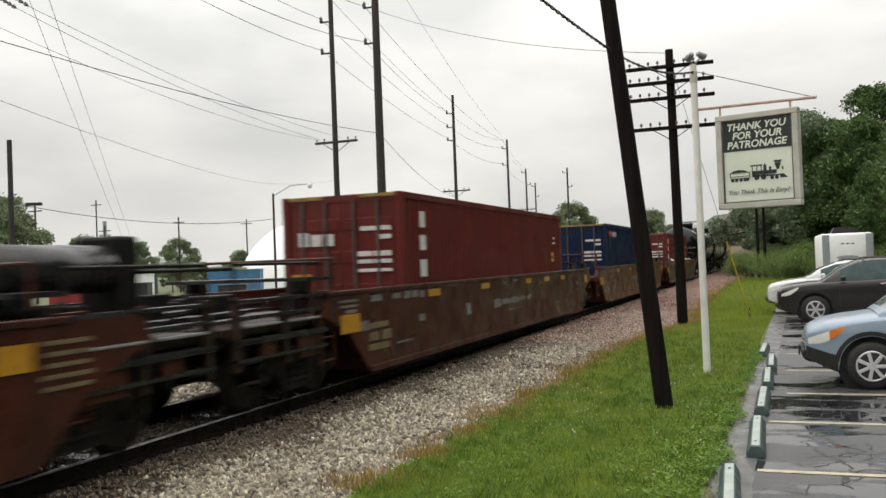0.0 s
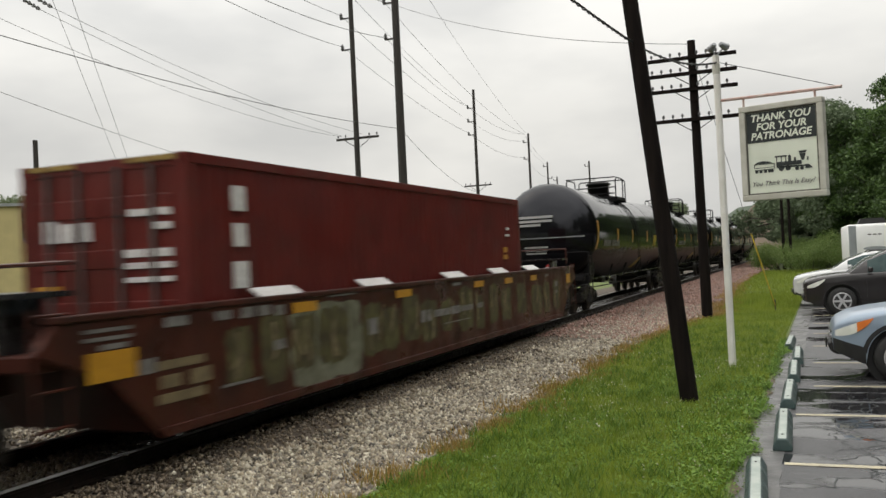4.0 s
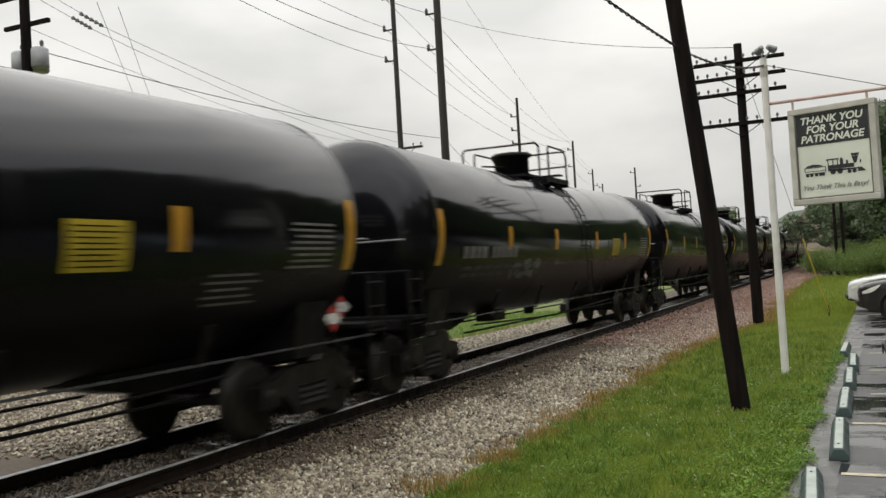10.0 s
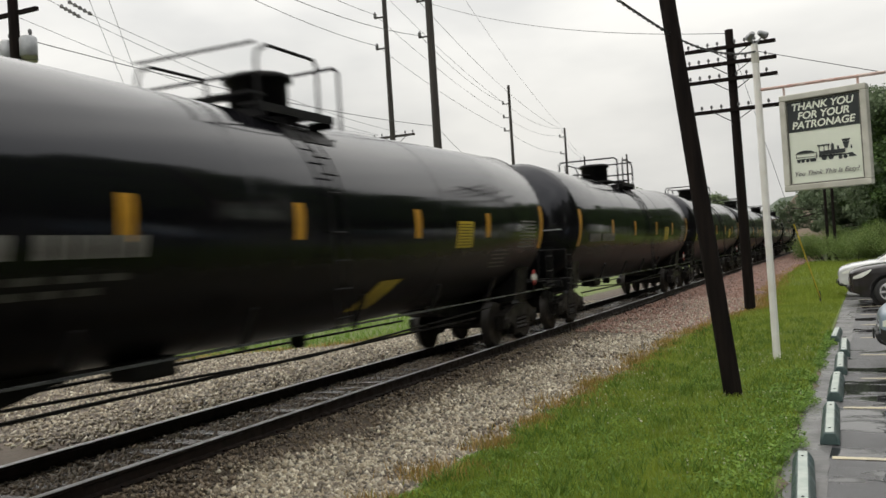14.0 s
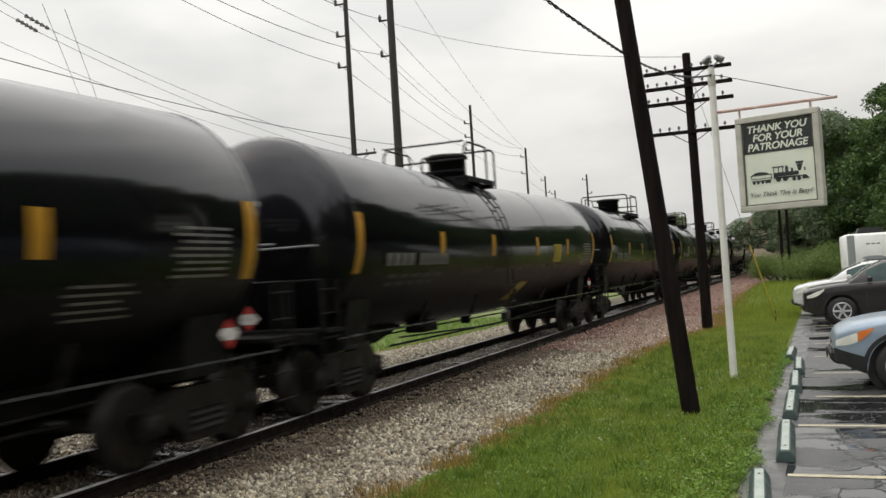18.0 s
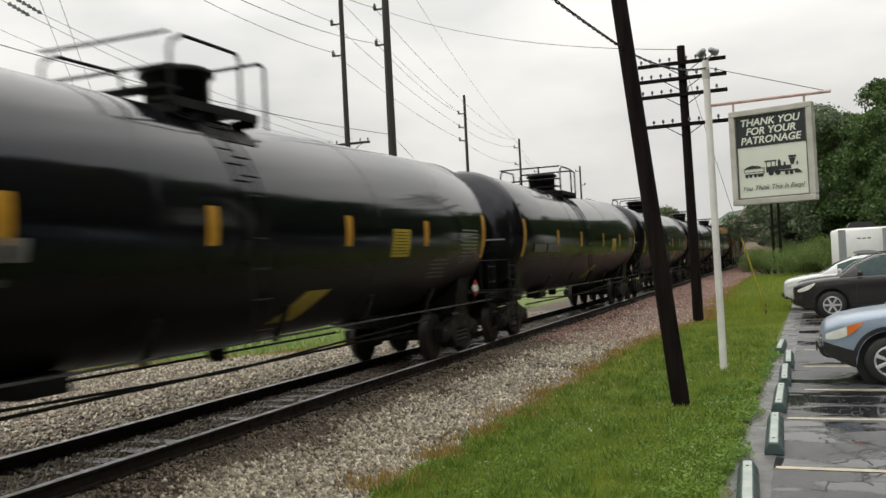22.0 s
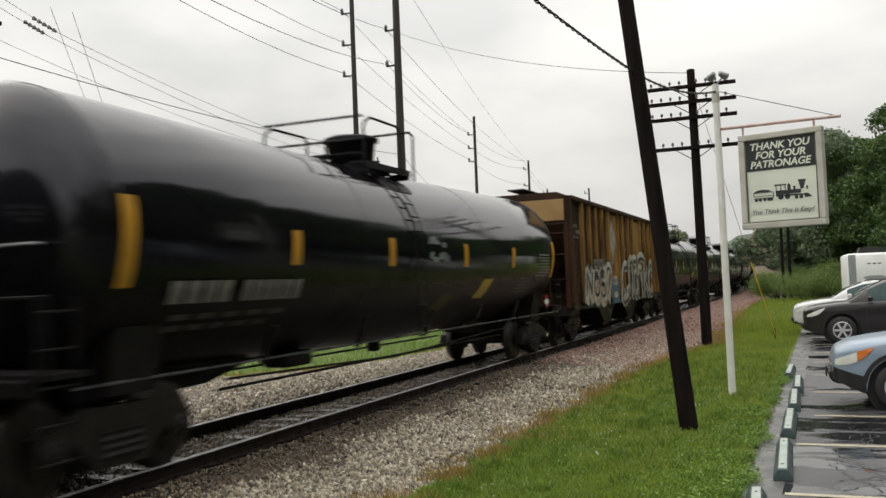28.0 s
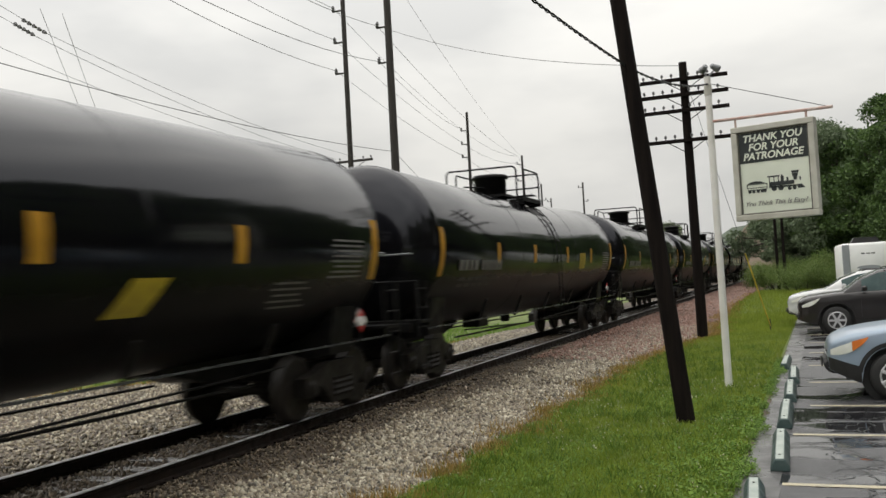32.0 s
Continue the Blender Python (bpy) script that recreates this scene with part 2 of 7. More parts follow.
    insul=mat("glass_insulator", (0.1, 0.1, 0.1), (0.06, 0.06, 0.06), 0.3),
    galv=mat("galvanised_grey", (0.35, 0.36, 0.37), (0.26, 0.27, 0.28), 0.45, metal=0.5, scale=5),
    signframe=mat("sign_frame_cream", (0.56, 0.55, 0.48), (0.46, 0.45, 0.39), 0.5, scale=4, third=(0.3, 0.28, 0.22), tscale=3, tamt=0.4),
    signlip=mat("sign_lip_shade", (0.12, 0.115, 0.09), (0.08, 0.075, 0.06), 0.5, scale=6),
    signface=mat("sign_face_cream", (0.74, 0.78, 0.66), (0.68, 0.72, 0.61), 0.45, scale=2),
    signink=mat("sign_ink", (0.016, 0.022, 0.022), (0.025, 0.03, 0.03), 0.5),
    signgrey=mat("sign_grey_script", (0.16, 0.16, 0.15), None, 0.5),
    signrod=mat("rusty_pink_rod", (0.42, 0.24, 0.2), (0.5, 0.4, 0.36), 0.5, scale=6),
    guard=mat("yellow_guy_guard", (0.55, 0.42, 0.03), (0.45, 0.34, 0.03), 0.5),
    bark=mat("bark", (0.05, 0.04, 0.03), (0.03, 0.024, 0.02), 0.9, scale=5, bump=0.5),
    tyre=mat("tyre_rubber", (0.012, 0.012, 0.012), (0.02, 0.02, 0.02), 0.7),
    alloy=mat("alloy_rim", (0.75, 0.75, 0.77), (0.62, 0.62, 0.64), 0.25, metal=0.6),
    carblue=mat("pale_blue_car_paint", (0.29, 0.36, 0.45), (0.265, 0.335, 0.42), 0.3, metal=0.2, coat=0.4, scale=2),
    carblack=mat("dark_grey_car_paint", (0.02, 0.0175, 0.018), (0.025, 0.022, 0.0225), 0.22, spec=0.4, coat=0.25, scale=2),
    carwhite=mat("white_car_paint", (0.62, 0.63, 0.63), (0.56, 0.57, 0.57), 0.25, coat=0.7, scale=2),
    trimblack=mat("black_plastic", (0.015, 0.015, 0.016), (0.022, 0.022, 0.022), 0.5),
    glass=mat("tinted_car_glass", (0.02, 0.05, 0.05), (0.035, 0.07, 0.068), 0.05, spec=0.35),
    screen=mat("clear_wet_windscreen", (0.16, 0.18, 0.18), (0.24, 0.26, 0.26), 0.06, spec=0.9),
    lamp=mat("clear_headlamp", (0.8, 0.81, 0.76), (0.68, 0.7, 0.64), 0.1, coat=0.8),
    amber=mat("amber_lens", (0.75, 0.22, 0.05), (0.65, 0.18, 0.04), 0.15, coat=0.6),
    rvwhite=mat("trailer_white", (0.86, 0.865, 0.86), (0.8, 0.81, 0.81), 0.4, scale=2),
    rvgrey=mat("trailer_grey", (0.3, 0.32, 0.34), (0.25, 0.27, 0.29), 0.4, scale=2),
    dome=mat("white_fabric_dome", (0.85, 0.86, 0.86), (0.8, 0.81, 0.81), 0.7, scale=1),
    ybrick=mat("buff_yellow_siding", (0.5, 0.42, 0.2), (0.44, 0.37, 0.18), 0.8, scale=1.5),
    binblue=mat("blue_bin", (0.05, 0.16, 0.3), (0.04, 0.12, 0.24), 0.6, scale=2),
    brightred=mat("red_painted_steel", (0.4, 0.04, 0.05), (0.3, 0.03, 0.04), 0.5),
    shed=mat("grey_shed", (0.3, 0.31, 0.31), (0.24, 0.25, 0.25), 0.8, scale=1),
    ridge=mat("far_wooded_ridge", (0.11, 0.13, 0.1), (0.08, 0.1, 0.075), 0.95, scale=0.06, bump=0.6, bscale=0.3),
    bluff=mat("tan_bluff", (0.34, 0.27, 0.22), (0.26, 0.21, 0.17), 0.95, scale=0.15),
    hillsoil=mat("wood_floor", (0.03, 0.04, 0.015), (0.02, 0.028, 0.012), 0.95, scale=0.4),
    leaf=island_mat("tree_leaves", [(0.03, 0.058, 0.018), (0.064, 0.114, 0.03), (0.108, 0.176, 0.046), (0.043, 0.08, 0.023)], 0.5, 0.35, 0.3),
    # distance haze is mixed into this paler, greyer leaf colour
    leaf_haze=island_mat("hazed_leaves", [(0.085, 0.12, 0.065), (0.115, 0.155, 0.085), (0.145, 0.185, 0.105), (0.1, 0.138, 0.074)], 0.5, 0.3, 0.3),
    leaf2=island_mat("bush_leaves", [(0.09, 0.15, 0.03), (0.13, 0.2, 0.045), (0.18, 0.23, 0.07), (0.1, 0.16, 0.04)], 0.5, 0.35, 0.3),
    # leaf green lightened to give the lone trees their haze
    leaf3=island_mat("haze_pale_tree_leaves", [(0.11, 0.15, 0.075), (0.15, 0.19, 0.1), (0.19, 0.225, 0.13)], 0.5, 0.3, 0.3),
    blade=island_mat("grass_blades", [(0.185, 0.235, 0.027), (0.235, 0.3, 0.038), (0.285, 0.345, 0.052), (0.2, 0.265, 0.031)], 0.5, 0.3, 0.35,
                     (0.15, 0.215, 0.027), 0.8),
    tuft=island_mat("tuft_blades", [(0.075, 0.135, 0.02), (0.11, 0.185, 0.026), (0.15, 0.235, 0.036)], 0.5, 0.3, 0.3),
    clover=island_mat("clover_leaves", [(0.075, 0.15, 0.02), (0.13, 0.235, 0.03), (0.185, 0.29, 0.044)], 0.5, 0.3, 0.3),
    straw_flower=mat("cream_clover_bloom", (0.5, 0.5, 0.36), (0.38, 0.38, 0.25), 0.8, scale=30),
    dry=island_mat("dry_grass", [(0.36, 0.22, 0.07), (0.42, 0.29, 0.1), (0.24, 0.155, 0.05), (0.2, 0.2, 0.045)], 0.7, 0.2, 0.2),
    stones=island_mat("ballast_stones", [(0.38, 0.33, 0.235), (0.19, 0.15, 0.1), (0.04, 0.032, 0.024), (0.58, 0.53, 0.41), (0.09, 0.07, 0.049), (0.33, 0.275, 0.185), (0.035, 0.028, 0.022), (0.46, 0.405, 0.295), (0.05, 0.04, 0.03)], 0.5),
    brownstones=island_mat("dirty_stones", [(0.13, 0.098, 0.065), (0.18, 0.138, 0.092), (0.065, 0.049, 0.035), (0.27, 0.215, 0.15)], 0.35),
    redstones=island_mat("reddish_stones", [(0.27, 0.14, 0.105), (0.17, 0.088, 0.066), (0.34, 0.22, 0.175), (0.11, 0.07, 0.055)], 0.6),
)


M["tank"].node_tree.nodes["Principled BSDF"].inputs["Specular Tint"].default_value = (0.9, 0.92, 1.0, 1)


def dull_flanks(m):
    """Lowers specular and raises roughness on the lower flanks to dim reflections, with a ragged upper edge."""
    n, l = m.node_tree.nodes, m.node_tree.links
    p = n["Principled BSDF"]
    co, sep, no, add, fac, spec, rough = (n.new("ShaderNodeTexCoord"), n.new("ShaderNodeSeparateXYZ"), n.new("ShaderNodeTexNoise"), n.new("ShaderNodeMath"),
                                          n.new("ShaderNodeMapRange"), n.new("ShaderNodeMapRange"), n.new("ShaderNodeMapRange"))
    no.inputs["Scale"].default_value, no.inputs["Detail"].default_value = 1.6, 5
    add.operation = "MULTIPLY_ADD"
    add.inputs[1].default_value = 0.5
    l.new(co.outputs["Object"], sep.inputs["Vector"])
    l.new(co.outputs["Object"], no.inputs["Vector"])
    l.new(no.outputs["Fac"], add.inputs[0])
    l.new(sep.outputs["Z"], add.inputs[2])
    fac.inputs["From Min"].default_value, fac.inputs["From Max"].default_value = 2.1, 2.75
    l.new(add.outputs[0], fac.inputs["Value"])
    spec.inputs["To Min"].default_value, spec.inputs["To Max"].default_value = 0.12, 0.43
    rough.inputs["To Min"].default_value = 0.3
    old = p.inputs["Roughness"].links[0].from_socket
    l.new(fac.outputs["Result"], spec.inputs["Value"])
    l.new(fac.outputs["Result"], rough.inputs["Value"])
    l.new(old, rough.inputs["To Max"])
    l.new(spec.outputs["Result"], p.inputs["Specular IOR Level"])
    l.new(rough.outputs["Result"], p.inputs["Roughness"])


dull_flanks(M["tank"])


# wet asphalt with puddles, cracks and patches
def asphalt():
    m = mat("wet_asphalt", (0.075, 0.075, 0.079), (0.045, 0.045, 0.048), 0.4, scale=1.3, bump=0.35, bscale=90,
            third=(0.09, 0.09, 0.094), tscale=0.9, tamt=0.5)
    n, l = m.node_tree.nodes, m.node_tree.links
    p = n["Principled BSDF"]
    co, mp, no, mr = (n.new("ShaderNodeTexCoord"), n.new("ShaderNodeMapping"), n.new("ShaderNodeTexNoise"), n.new("ShaderNodeMapRange"))
    mp.inputs["Scale"].default_value = (0.6, 1.5, 1)
    no.inputs["Scale"].default_value, no.inputs["Detail"].default_value = 1.1, 5
    mr.inputs["From Min"].default_value, mr.inputs["From Max"].default_value = 0.5, 0.57
    mr.inputs["To Min"].default_value, mr.inputs["To Max"].default_value = 0.42, 0.03
    l.new(co.outputs["Object"], mp.inputs["Vector"])
    l.new(mp.outputs["Vector"], no.inputs["Vector"])
    l.new(no.outputs["Fac"], mr.inputs["Value"])
    l.new(mr.outputs["Result"], p.inputs["Roughness"])
    bump = next(x for x in n if x.type == "BUMP")
    inv = n.new("ShaderNodeMapRange")
    inv.inputs["From Min"].default_value, inv.inputs["From Max"].default_value = 0.03, 0.42
    inv.inputs["To Min"].default_value, inv.inputs["To Max"].default_value = 0.0, 0.35
    l.new(mr.outputs["Result"], inv.inputs["Value"])
    l.new(inv.outputs["Result"], bump.inputs["Strength"])
    # base colour darkened under standing water to deepen its dark reflections
    deepen, mx = n.new("ShaderNodeMapRange"), n.new("ShaderNodeMixRGB")
    deepen.inputs["From Min"].default_value, deepen.inputs["From Max"].default_value = 0.42, 0.03
    dry = p.inputs["Base Color"].links[0].from_socket
    mx.inputs["Color2"].default_value = (0.02, 0.02, 0.022, 1)
    l.new(mr.outputs["Result"], deepen.inputs["Value"])
    l.new(deepen.outputs["Result"], mx.inputs["Fac"])
    l.new(dry, mx.inputs["Color1"])
    l.new(mx.outputs["Color"], p.inputs["Base Color"])
    return m


M["asphalt"] = asphalt()


# ---- mesh helpers ----
def mesh_of(name, bm, material, smooth=False):
    me = bpy.data.meshes.new(name)
    bm.to_mesh(me)
    bm.free()
    mats = material if isinstance(material, (list, tuple)) else [material]
    for x in mats:
        me.materials.append(x)
    if smooth:
        me.polygons.foreach_set("use_smooth", [len(p.vertices) <= 4 for p in me.polygons])
    return me


def part(name, bm, material, parent=None, label="", smooth=False):
    me = bm if isinstance(bm, bpy.types.Mesh) else mesh_of(name, bm, material, smooth)
    ob = new(name, me)
    ob.parent = parent
    if label:
        ob["label"] = label
    return ob


def soup(name, verts, faces, material, smooth=False):
    me = bpy.data.meshes.new(name)
    me.from_pydata(verts, [], faces)
    me.materials.append(material)
    if smooth:
        me.polygons.foreach_set("use_smooth", [True] * len(me.polygons))
    me.update()
    return me


def box(bm, c, s, rot=None, bevel=0.0):
    r = bmesh.ops.create_cube(bm, size=1.0)
    m = Matrix.Translation(c) @ (rot or Matrix.Identity(4)) @ Matrix.Diagonal((*s, 1))
    bmesh.ops.transform(bm, matrix=m, verts=r["verts"])
    if bevel:
        edges = {e for v in r["verts"] for e in v.link_edges}
        bmesh.ops.bevel(bm, geom=list(edges), offset=bevel, segments=2, affect="EDGES", profile=0.5)
    return bm


def tube(bm, a, b, r, r2=None, seg=8, caps=True):
    a, b = Vector(a), Vector(b)
    q = (b - a).to_track_quat("Z", "Y").to_matrix().to_4x4()
    bmesh.ops.create_cone(bm, cap_ends=caps, segments=seg, radius1=r, radius2=r if r2 is None else r2,
                          depth=(b - a).length, matrix=Matrix.Translation((a + b) / 2) @ q)
    return bm


def pipe(bm, pts, r, seg=6):
    for a, b in zip(pts, pts[1:]):
        tube(bm, a, b, r, seg=seg)
    return bm


def fresh():
    return bmesh.new()


def prism(bm, outline, axis, lo, hi):
    """An outline of (u, v) drawn out along an axis: x takes (y, z), y takes (x, z), z takes (x, y)."""
    def at(u, v, w):
        return {"x": (w, u, v), "y": (u, w, v), "z": (u, v, w)}[axis]
    a = [bm.verts.new(at(u, v, lo)) for u, v in outline]
    b = [bm.verts.new(at(u, v, hi)) for u, v in outline]
    n = len(outline)
    for i in range(n):
        bm.faces.new((a[i], a[(i + 1) % n], b[(i + 1) % n], b[i]))
    bm.faces.new(a[::-1])
    bm.faces.new(b)
    bmesh.ops.recalc_face_normals(bm, faces=bm.faces[:])
    return bm


def lathe(bm, profile, origin, axis="y", seg=40):
    """A profile of (along, radius) turned about an axis through origin."""
    rings = []
    for s, r in profile:
        ring = []
        for i in range(seg):
            a = 2 * math.pi * i / seg
            u, v = r * math.cos(a), r * math.sin(a)
            p = {"y": (u, s, v), "x": (s, u, v), "z": (u, v, s)}[axis]
            ring.append(bm.verts.new(Vector(origin) + Vector(p)))
        rings.append(ring)
    for r0, r1 in zip(rings, rings[1:]):
        for i in range(seg):
            bm.faces.new((r0[i], r0[(i + 1) % seg], r1[(i + 1) % seg], r1[i]))
    bm.faces.new(rings[0][::-1])
    bm.faces.new(rings[-1])
    bmesh.ops.recalc_face_normals(bm, faces=bm.faces[:])
    return bm


def thing(name, label, category, group="", kind="", at=(0, 0, 0), rz=0.0):
    ob = new(name)
    ob.matrix_basis = pose(*at, 0, 0, rz)
    return tagged(ob, label, category, group, kind)


# ---- the line of the railway ----
def line_x(y):
    x = -7.36 + 0.012 * max(0.0, y - 12)
    return x - (max(0.0, y - 112) ** 2) / 500.0


def line_yaw(y):
    return -math.degrees(math.atan2(line_x(y + 1) - line_x(y - 1), 2.0))


# ---- ground ----
def strip(name, xs, ys, height, material, label, category, sub=False):
    """A sheet between the lines xs(y) = (left, right), with a height(x, y, share)."""
    verts, faces, nx = [], [], 9
    for y in ys:
        x0, x1 = xs(y)
        for i in range(nx):
            s = i / (nx - 1)
            x = x0 + (x1 - x0) * s
            verts.append((x, y, height(x, y, s)))
    for j in range(len(ys) - 1):
        for i in range(nx - 1):
            a = j * nx + i
            faces.append((a, a + 1, a + nx + 1, a + nx))
    ob = new(name, soup(name, verts, faces, material, True))
    return tagged(ob, label, category, kind="structure")


def lerp_table(table, y):
    for (y0, a), (y1, b) in zip(table, table[1:]):
        if y <= y1:
            s = max(0.0, (y - y0) / (y1 - y0))
            return a + (b - a) * s
    return table[-1][1]


TOE = [(0, -3.75), (8, -3.75), (11.6, -3.6), (15.4, -3.5), (18, -3.48), (21.2, -3.32), (23.4, -3.08), (25.6, -2.88), (27, -2.55), (28, -2.18), (33, -2.3), (38, -2.4), (50, -2.62), (61, -2.48), (76, -2.2), (110, -1.5), (160, -4)]


def toe(y):
    return lerp_table(TOE, y) + 0.2 * noise.noise((0, y * 0.7, 3)) + 0.14 * noise.noise((0, y * 2.3, 9))


VERGE = [(-12, -10.6), (14, -10.2), (16.7, -9.6), (19, -7.8), (20.5, -5.9), (24, -3.9), (28, -3.5), (160, -3.4)]


def verge(y):
    return line_x(y) + lerp_table(VERGE, y) + 0.15 * noise.noise((5, y * 0.7, 1))


LOT = -0.246


def lawn_z(s):
    return -0.235 + 0.012 * s


def kerb_x(y):
    return -0.605 + 0.031 * max(0.0, y - 8.4)


YS = [-12 + 0.5 * i for i in range(94)] + [35 + 2.0 * i for i in range(48)]
far_ground = new("ground", soup("ground", [(-2500, -1500, -0.42), (2500, -1500, -0.42), (2500, 3500, -0.42), (-2500, 3500, -0.42)],
                                [(0, 1, 2, 3)], M["field"]))
tagged(far_ground, "patchy green and grey open ground out to the horizon", "ground", kind="structure")


def bed_z(x, y, s):
    d = abs(x - line_x(y))
    z = -0.2 if d < 2.0 else max(-0.345, -0.2 - 0.045 * (d - 2.0))
    # trodden dirt lies over the ends of the sleepers on the lawn's side
    o = x - line_x(y)
    z += 0.05 * max(0.0, min(1.0, (o - 0.85) / 0.2)) * max(0.0, min(1.0, (2.3 - o) / 0.6))
    return z + 0.02 * noise.noise((x * 1.4, y * 1.4, 0))


strip("ballast_bed", lambda y: (verge(y) - 0.15, toe(y) + 0.3), YS, bed_z, M["ballast"],
      "grey crushed stone ballast bed under the railway", "ballast")
strip("lawn", lambda y: (toe(y), kerb_x(y)), [y for y in YS if y < 40.5],
      lambda x, y, s: lawn_z(s) + 0.012 * noise.noise((x * 2, y * 2, 1)), M["lawn"],
      "wet mown green grass strip beside the parking lot", "lawn")
strip("far_lawn", lambda y: (toe(y), 45), [40 + 3 * i for i in range(14)],
      lambda x, y, s: -0.235 + 0.02 * min(1, s * 8), M["lawn"], "green lawn beyond the parking lot", "lawn")
strip("opposite_verge", lambda y: (line_x(y) - 16, verge(y)), YS,
      lambda x, y, s: -0.36 + 0.03 * s + 0.03 * noise.noise((x, y, 7)), M["lawn"],
      "strip of green grass on the opposite side of the railway", "grass verge")
strip("parking_lot", lambda y: (kerb_x(y), 45), [y for y in YS if y < 40.5], lambda x, y, s: LOT, M["asphalt"],
      "cracked wet asphalt parking lot with puddles", "parking lot")

# concrete slabs along the lot's edge
apron = thing("pavement_edge", "pale wet concrete strip between the grass and the asphalt", "pavement", kind="structure")
for i in range(12):
    y0, y1 = 2.0 + 3.05 * i, 5.045 + 3.05 * i
    edge_in = [(kerb_x(y0 + 0.305 * k) + 0.39 + 0.035 * noise.noise((1.7, (y0 + 0.305 * k) * 1.9, 4)), y0 + 0.3045 * k) for k in range(11)]
    bm = fresh()
    prism(bm, [(kerb_x(y0) - 0.02, y0)] + edge_in + [(kerb_x(y1) - 0.02, y1)], "z", LOT - 0.04, LOT + 0.005 + 0.002 * (i % 2))
    part("slab", bm, M["concrete"], apron)

# bare earth along the kerb
strip("kerb_earth", lambda y: (kerb_x(y) - 0.1 - 0.16 * max(0.0, 0.3 + noise.noise((3, y * 1.1, 0))), kerb_x(y) + 0.01 + 0.2 * max(0.0, noise.noise((8, y * 1.7, 0)))), [2 + 0.25 * i for i in range(84)],
      lambda x, y, s: lawn_z(1) + 0.006 + (LOT + 0.008 - lawn_z(1)) * s ** 0.7 + 0.003 * noise.noise((x * 6, y * 6, 2)), M["dirt"], "narrow bare strip of dark earth along the lot", "earth")

# painted bay lines
for i, (x0, y0) in enumerate([(-0.18, 9.05), (-0.07, 11.67), (0.18, 14.0), (0.22, 16.69), (0.28, 19.38), (0.34, 22.06), (0.39, 24.75), (0.45, 27.44), (0.45, 30.24)]):
    bm = fresh()
    box(bm, (x0 + 2.7, y0 - 0.045, LOT + 0.0045), (5.4, 0.1, 0.003), pose(0, 0, 0, 0, 0, -0.8))
    tagged(part("bay_line", bm, M["stripe"]), "worn pale yellow painted parking bay line on wet asphalt", "parking line",
           "parking bay lines", "structure")


# cracks in the asphalt, thin dark fissures
def crack(x, y, way, n):
    bm = fresh()
    pts, ang = [], way
    for i in range(n):
        pts.append((x, y))
        ang = way + rnd.uniform(-1.1, 1.1) + 0.3 * math.sin(i * 0.5)
        x, y = x + 0.075 * math.cos(ang), y + 0.075 * math.sin(ang)
    for (xa, ya), (xb, yb) in zip(pts, pts[1:]):
        dx, dy = yb - ya, xa - xb
        k = rnd.uniform(0.003, 0.011) / max(1e-6, math.hypot(dx, dy))
        bm.faces.new([bm.verts.new(v) for v in ((xa - dx * k, ya - dy * k, LOT + 0.0035), (xb - dx * k, yb - dy * k, LOT + 0.0035),
                                                (xb + dx * k, yb + dy * k, LOT + 0.0035), (xa + dx * k, ya + dy * k, LOT + 0.0035))])
    return bm


rnd = random.Random(4)
for x, y, a, n in [(0.34, 9.30, 1.3, 22), (0.84, 9.41, 1.7, 20), (0.56, 8.96, 0.2, 18), (1.12, 10.08, 0.4, 20), (0.22, 10.75, 0.2, 18), (0.56, 12.10, 1.2, 16), (1.01, 12.99, 0.1, 18), (0.34, 13.66, 0.6, 14), (0.11, 8.29, 0.5, 18), (1.01, 8.06, 1.4, 16), (0.45, 15.90, 0.1, 16),
                   (0.62, 8.51, 1.5, 40), (0.28, 9.63, 0.3, 34), (0.78, 9.97, 1.5, 36), (1.46, 9.18, 1.6, 40), (1.79, 10.08, 0.2, 30), (0.11, 11.20, 0.1, 36), (0.67, 11.54, 1.4, 30), (1.34, 11.87, 0.3, 40),
                   (0.34, 12.77, 0.2, 34), (2.13, 9.63, 1.4, 30), (1.68, 12.99, 0.1, 30), (2.24, 11.42, 1.5, 36), (0.22, 14.78, 0.2, 34), (1.12, 17.02, 0.1, 40), (0.56, 18.59, 0.2, 36), (0.11, 20.61, 0.1, 36)]:
    tagged(part("asphalt_crack", crack(x, y, a, n), M["signink"]), "thin dark crack in wet asphalt", "crack", "asphalt cracks", "structure")


# ---- railway track ----
track = thing("railway_track", "worn steel rails on dark wet timber sleepers in ballast", "railway track", kind="structure")
RAIL = [(-0.065, -0.18), (0.065, -0.18), (0.065, -0.165), (0.012, -0.145), (0.012, -0.05), (0.035, -0.04), (0.037, -0.012),
        (0.017, 0.0), (-0.017, 0.0), (-0.037, -0.012), (-0.035, -0.04), (-0.012, -0.05), (-0.012, -0.145), (-0.065, -0.165)]
for side in (-0.755, 0.755):
    verts, faces = [], []
    ys = [-15 + 3 * i for i in range(60)]
    for y in ys:
        for u, v in RAIL:
            verts.append((line_x(y) + side + u, y, v))
    k = len(RAIL)
    for j in range(len(ys) - 1):
        for i in range(k):
            a, b = j * k + i, j * k + (i + 1) % k
            faces.append((a, b, b + k, a + k))
    me = soup("rail", verts, faces, M["rail"])
    me.materials.append(M["bright"])
    for p in me.polygons:
        if (p.index % k) in (6, 7):
            p.material_index = 1
    part("rail", me, None, track)
bm = fresh()
box(bm, (0, 0, -0.255), (2.6, 0.23, 0.17), bevel=0.01)
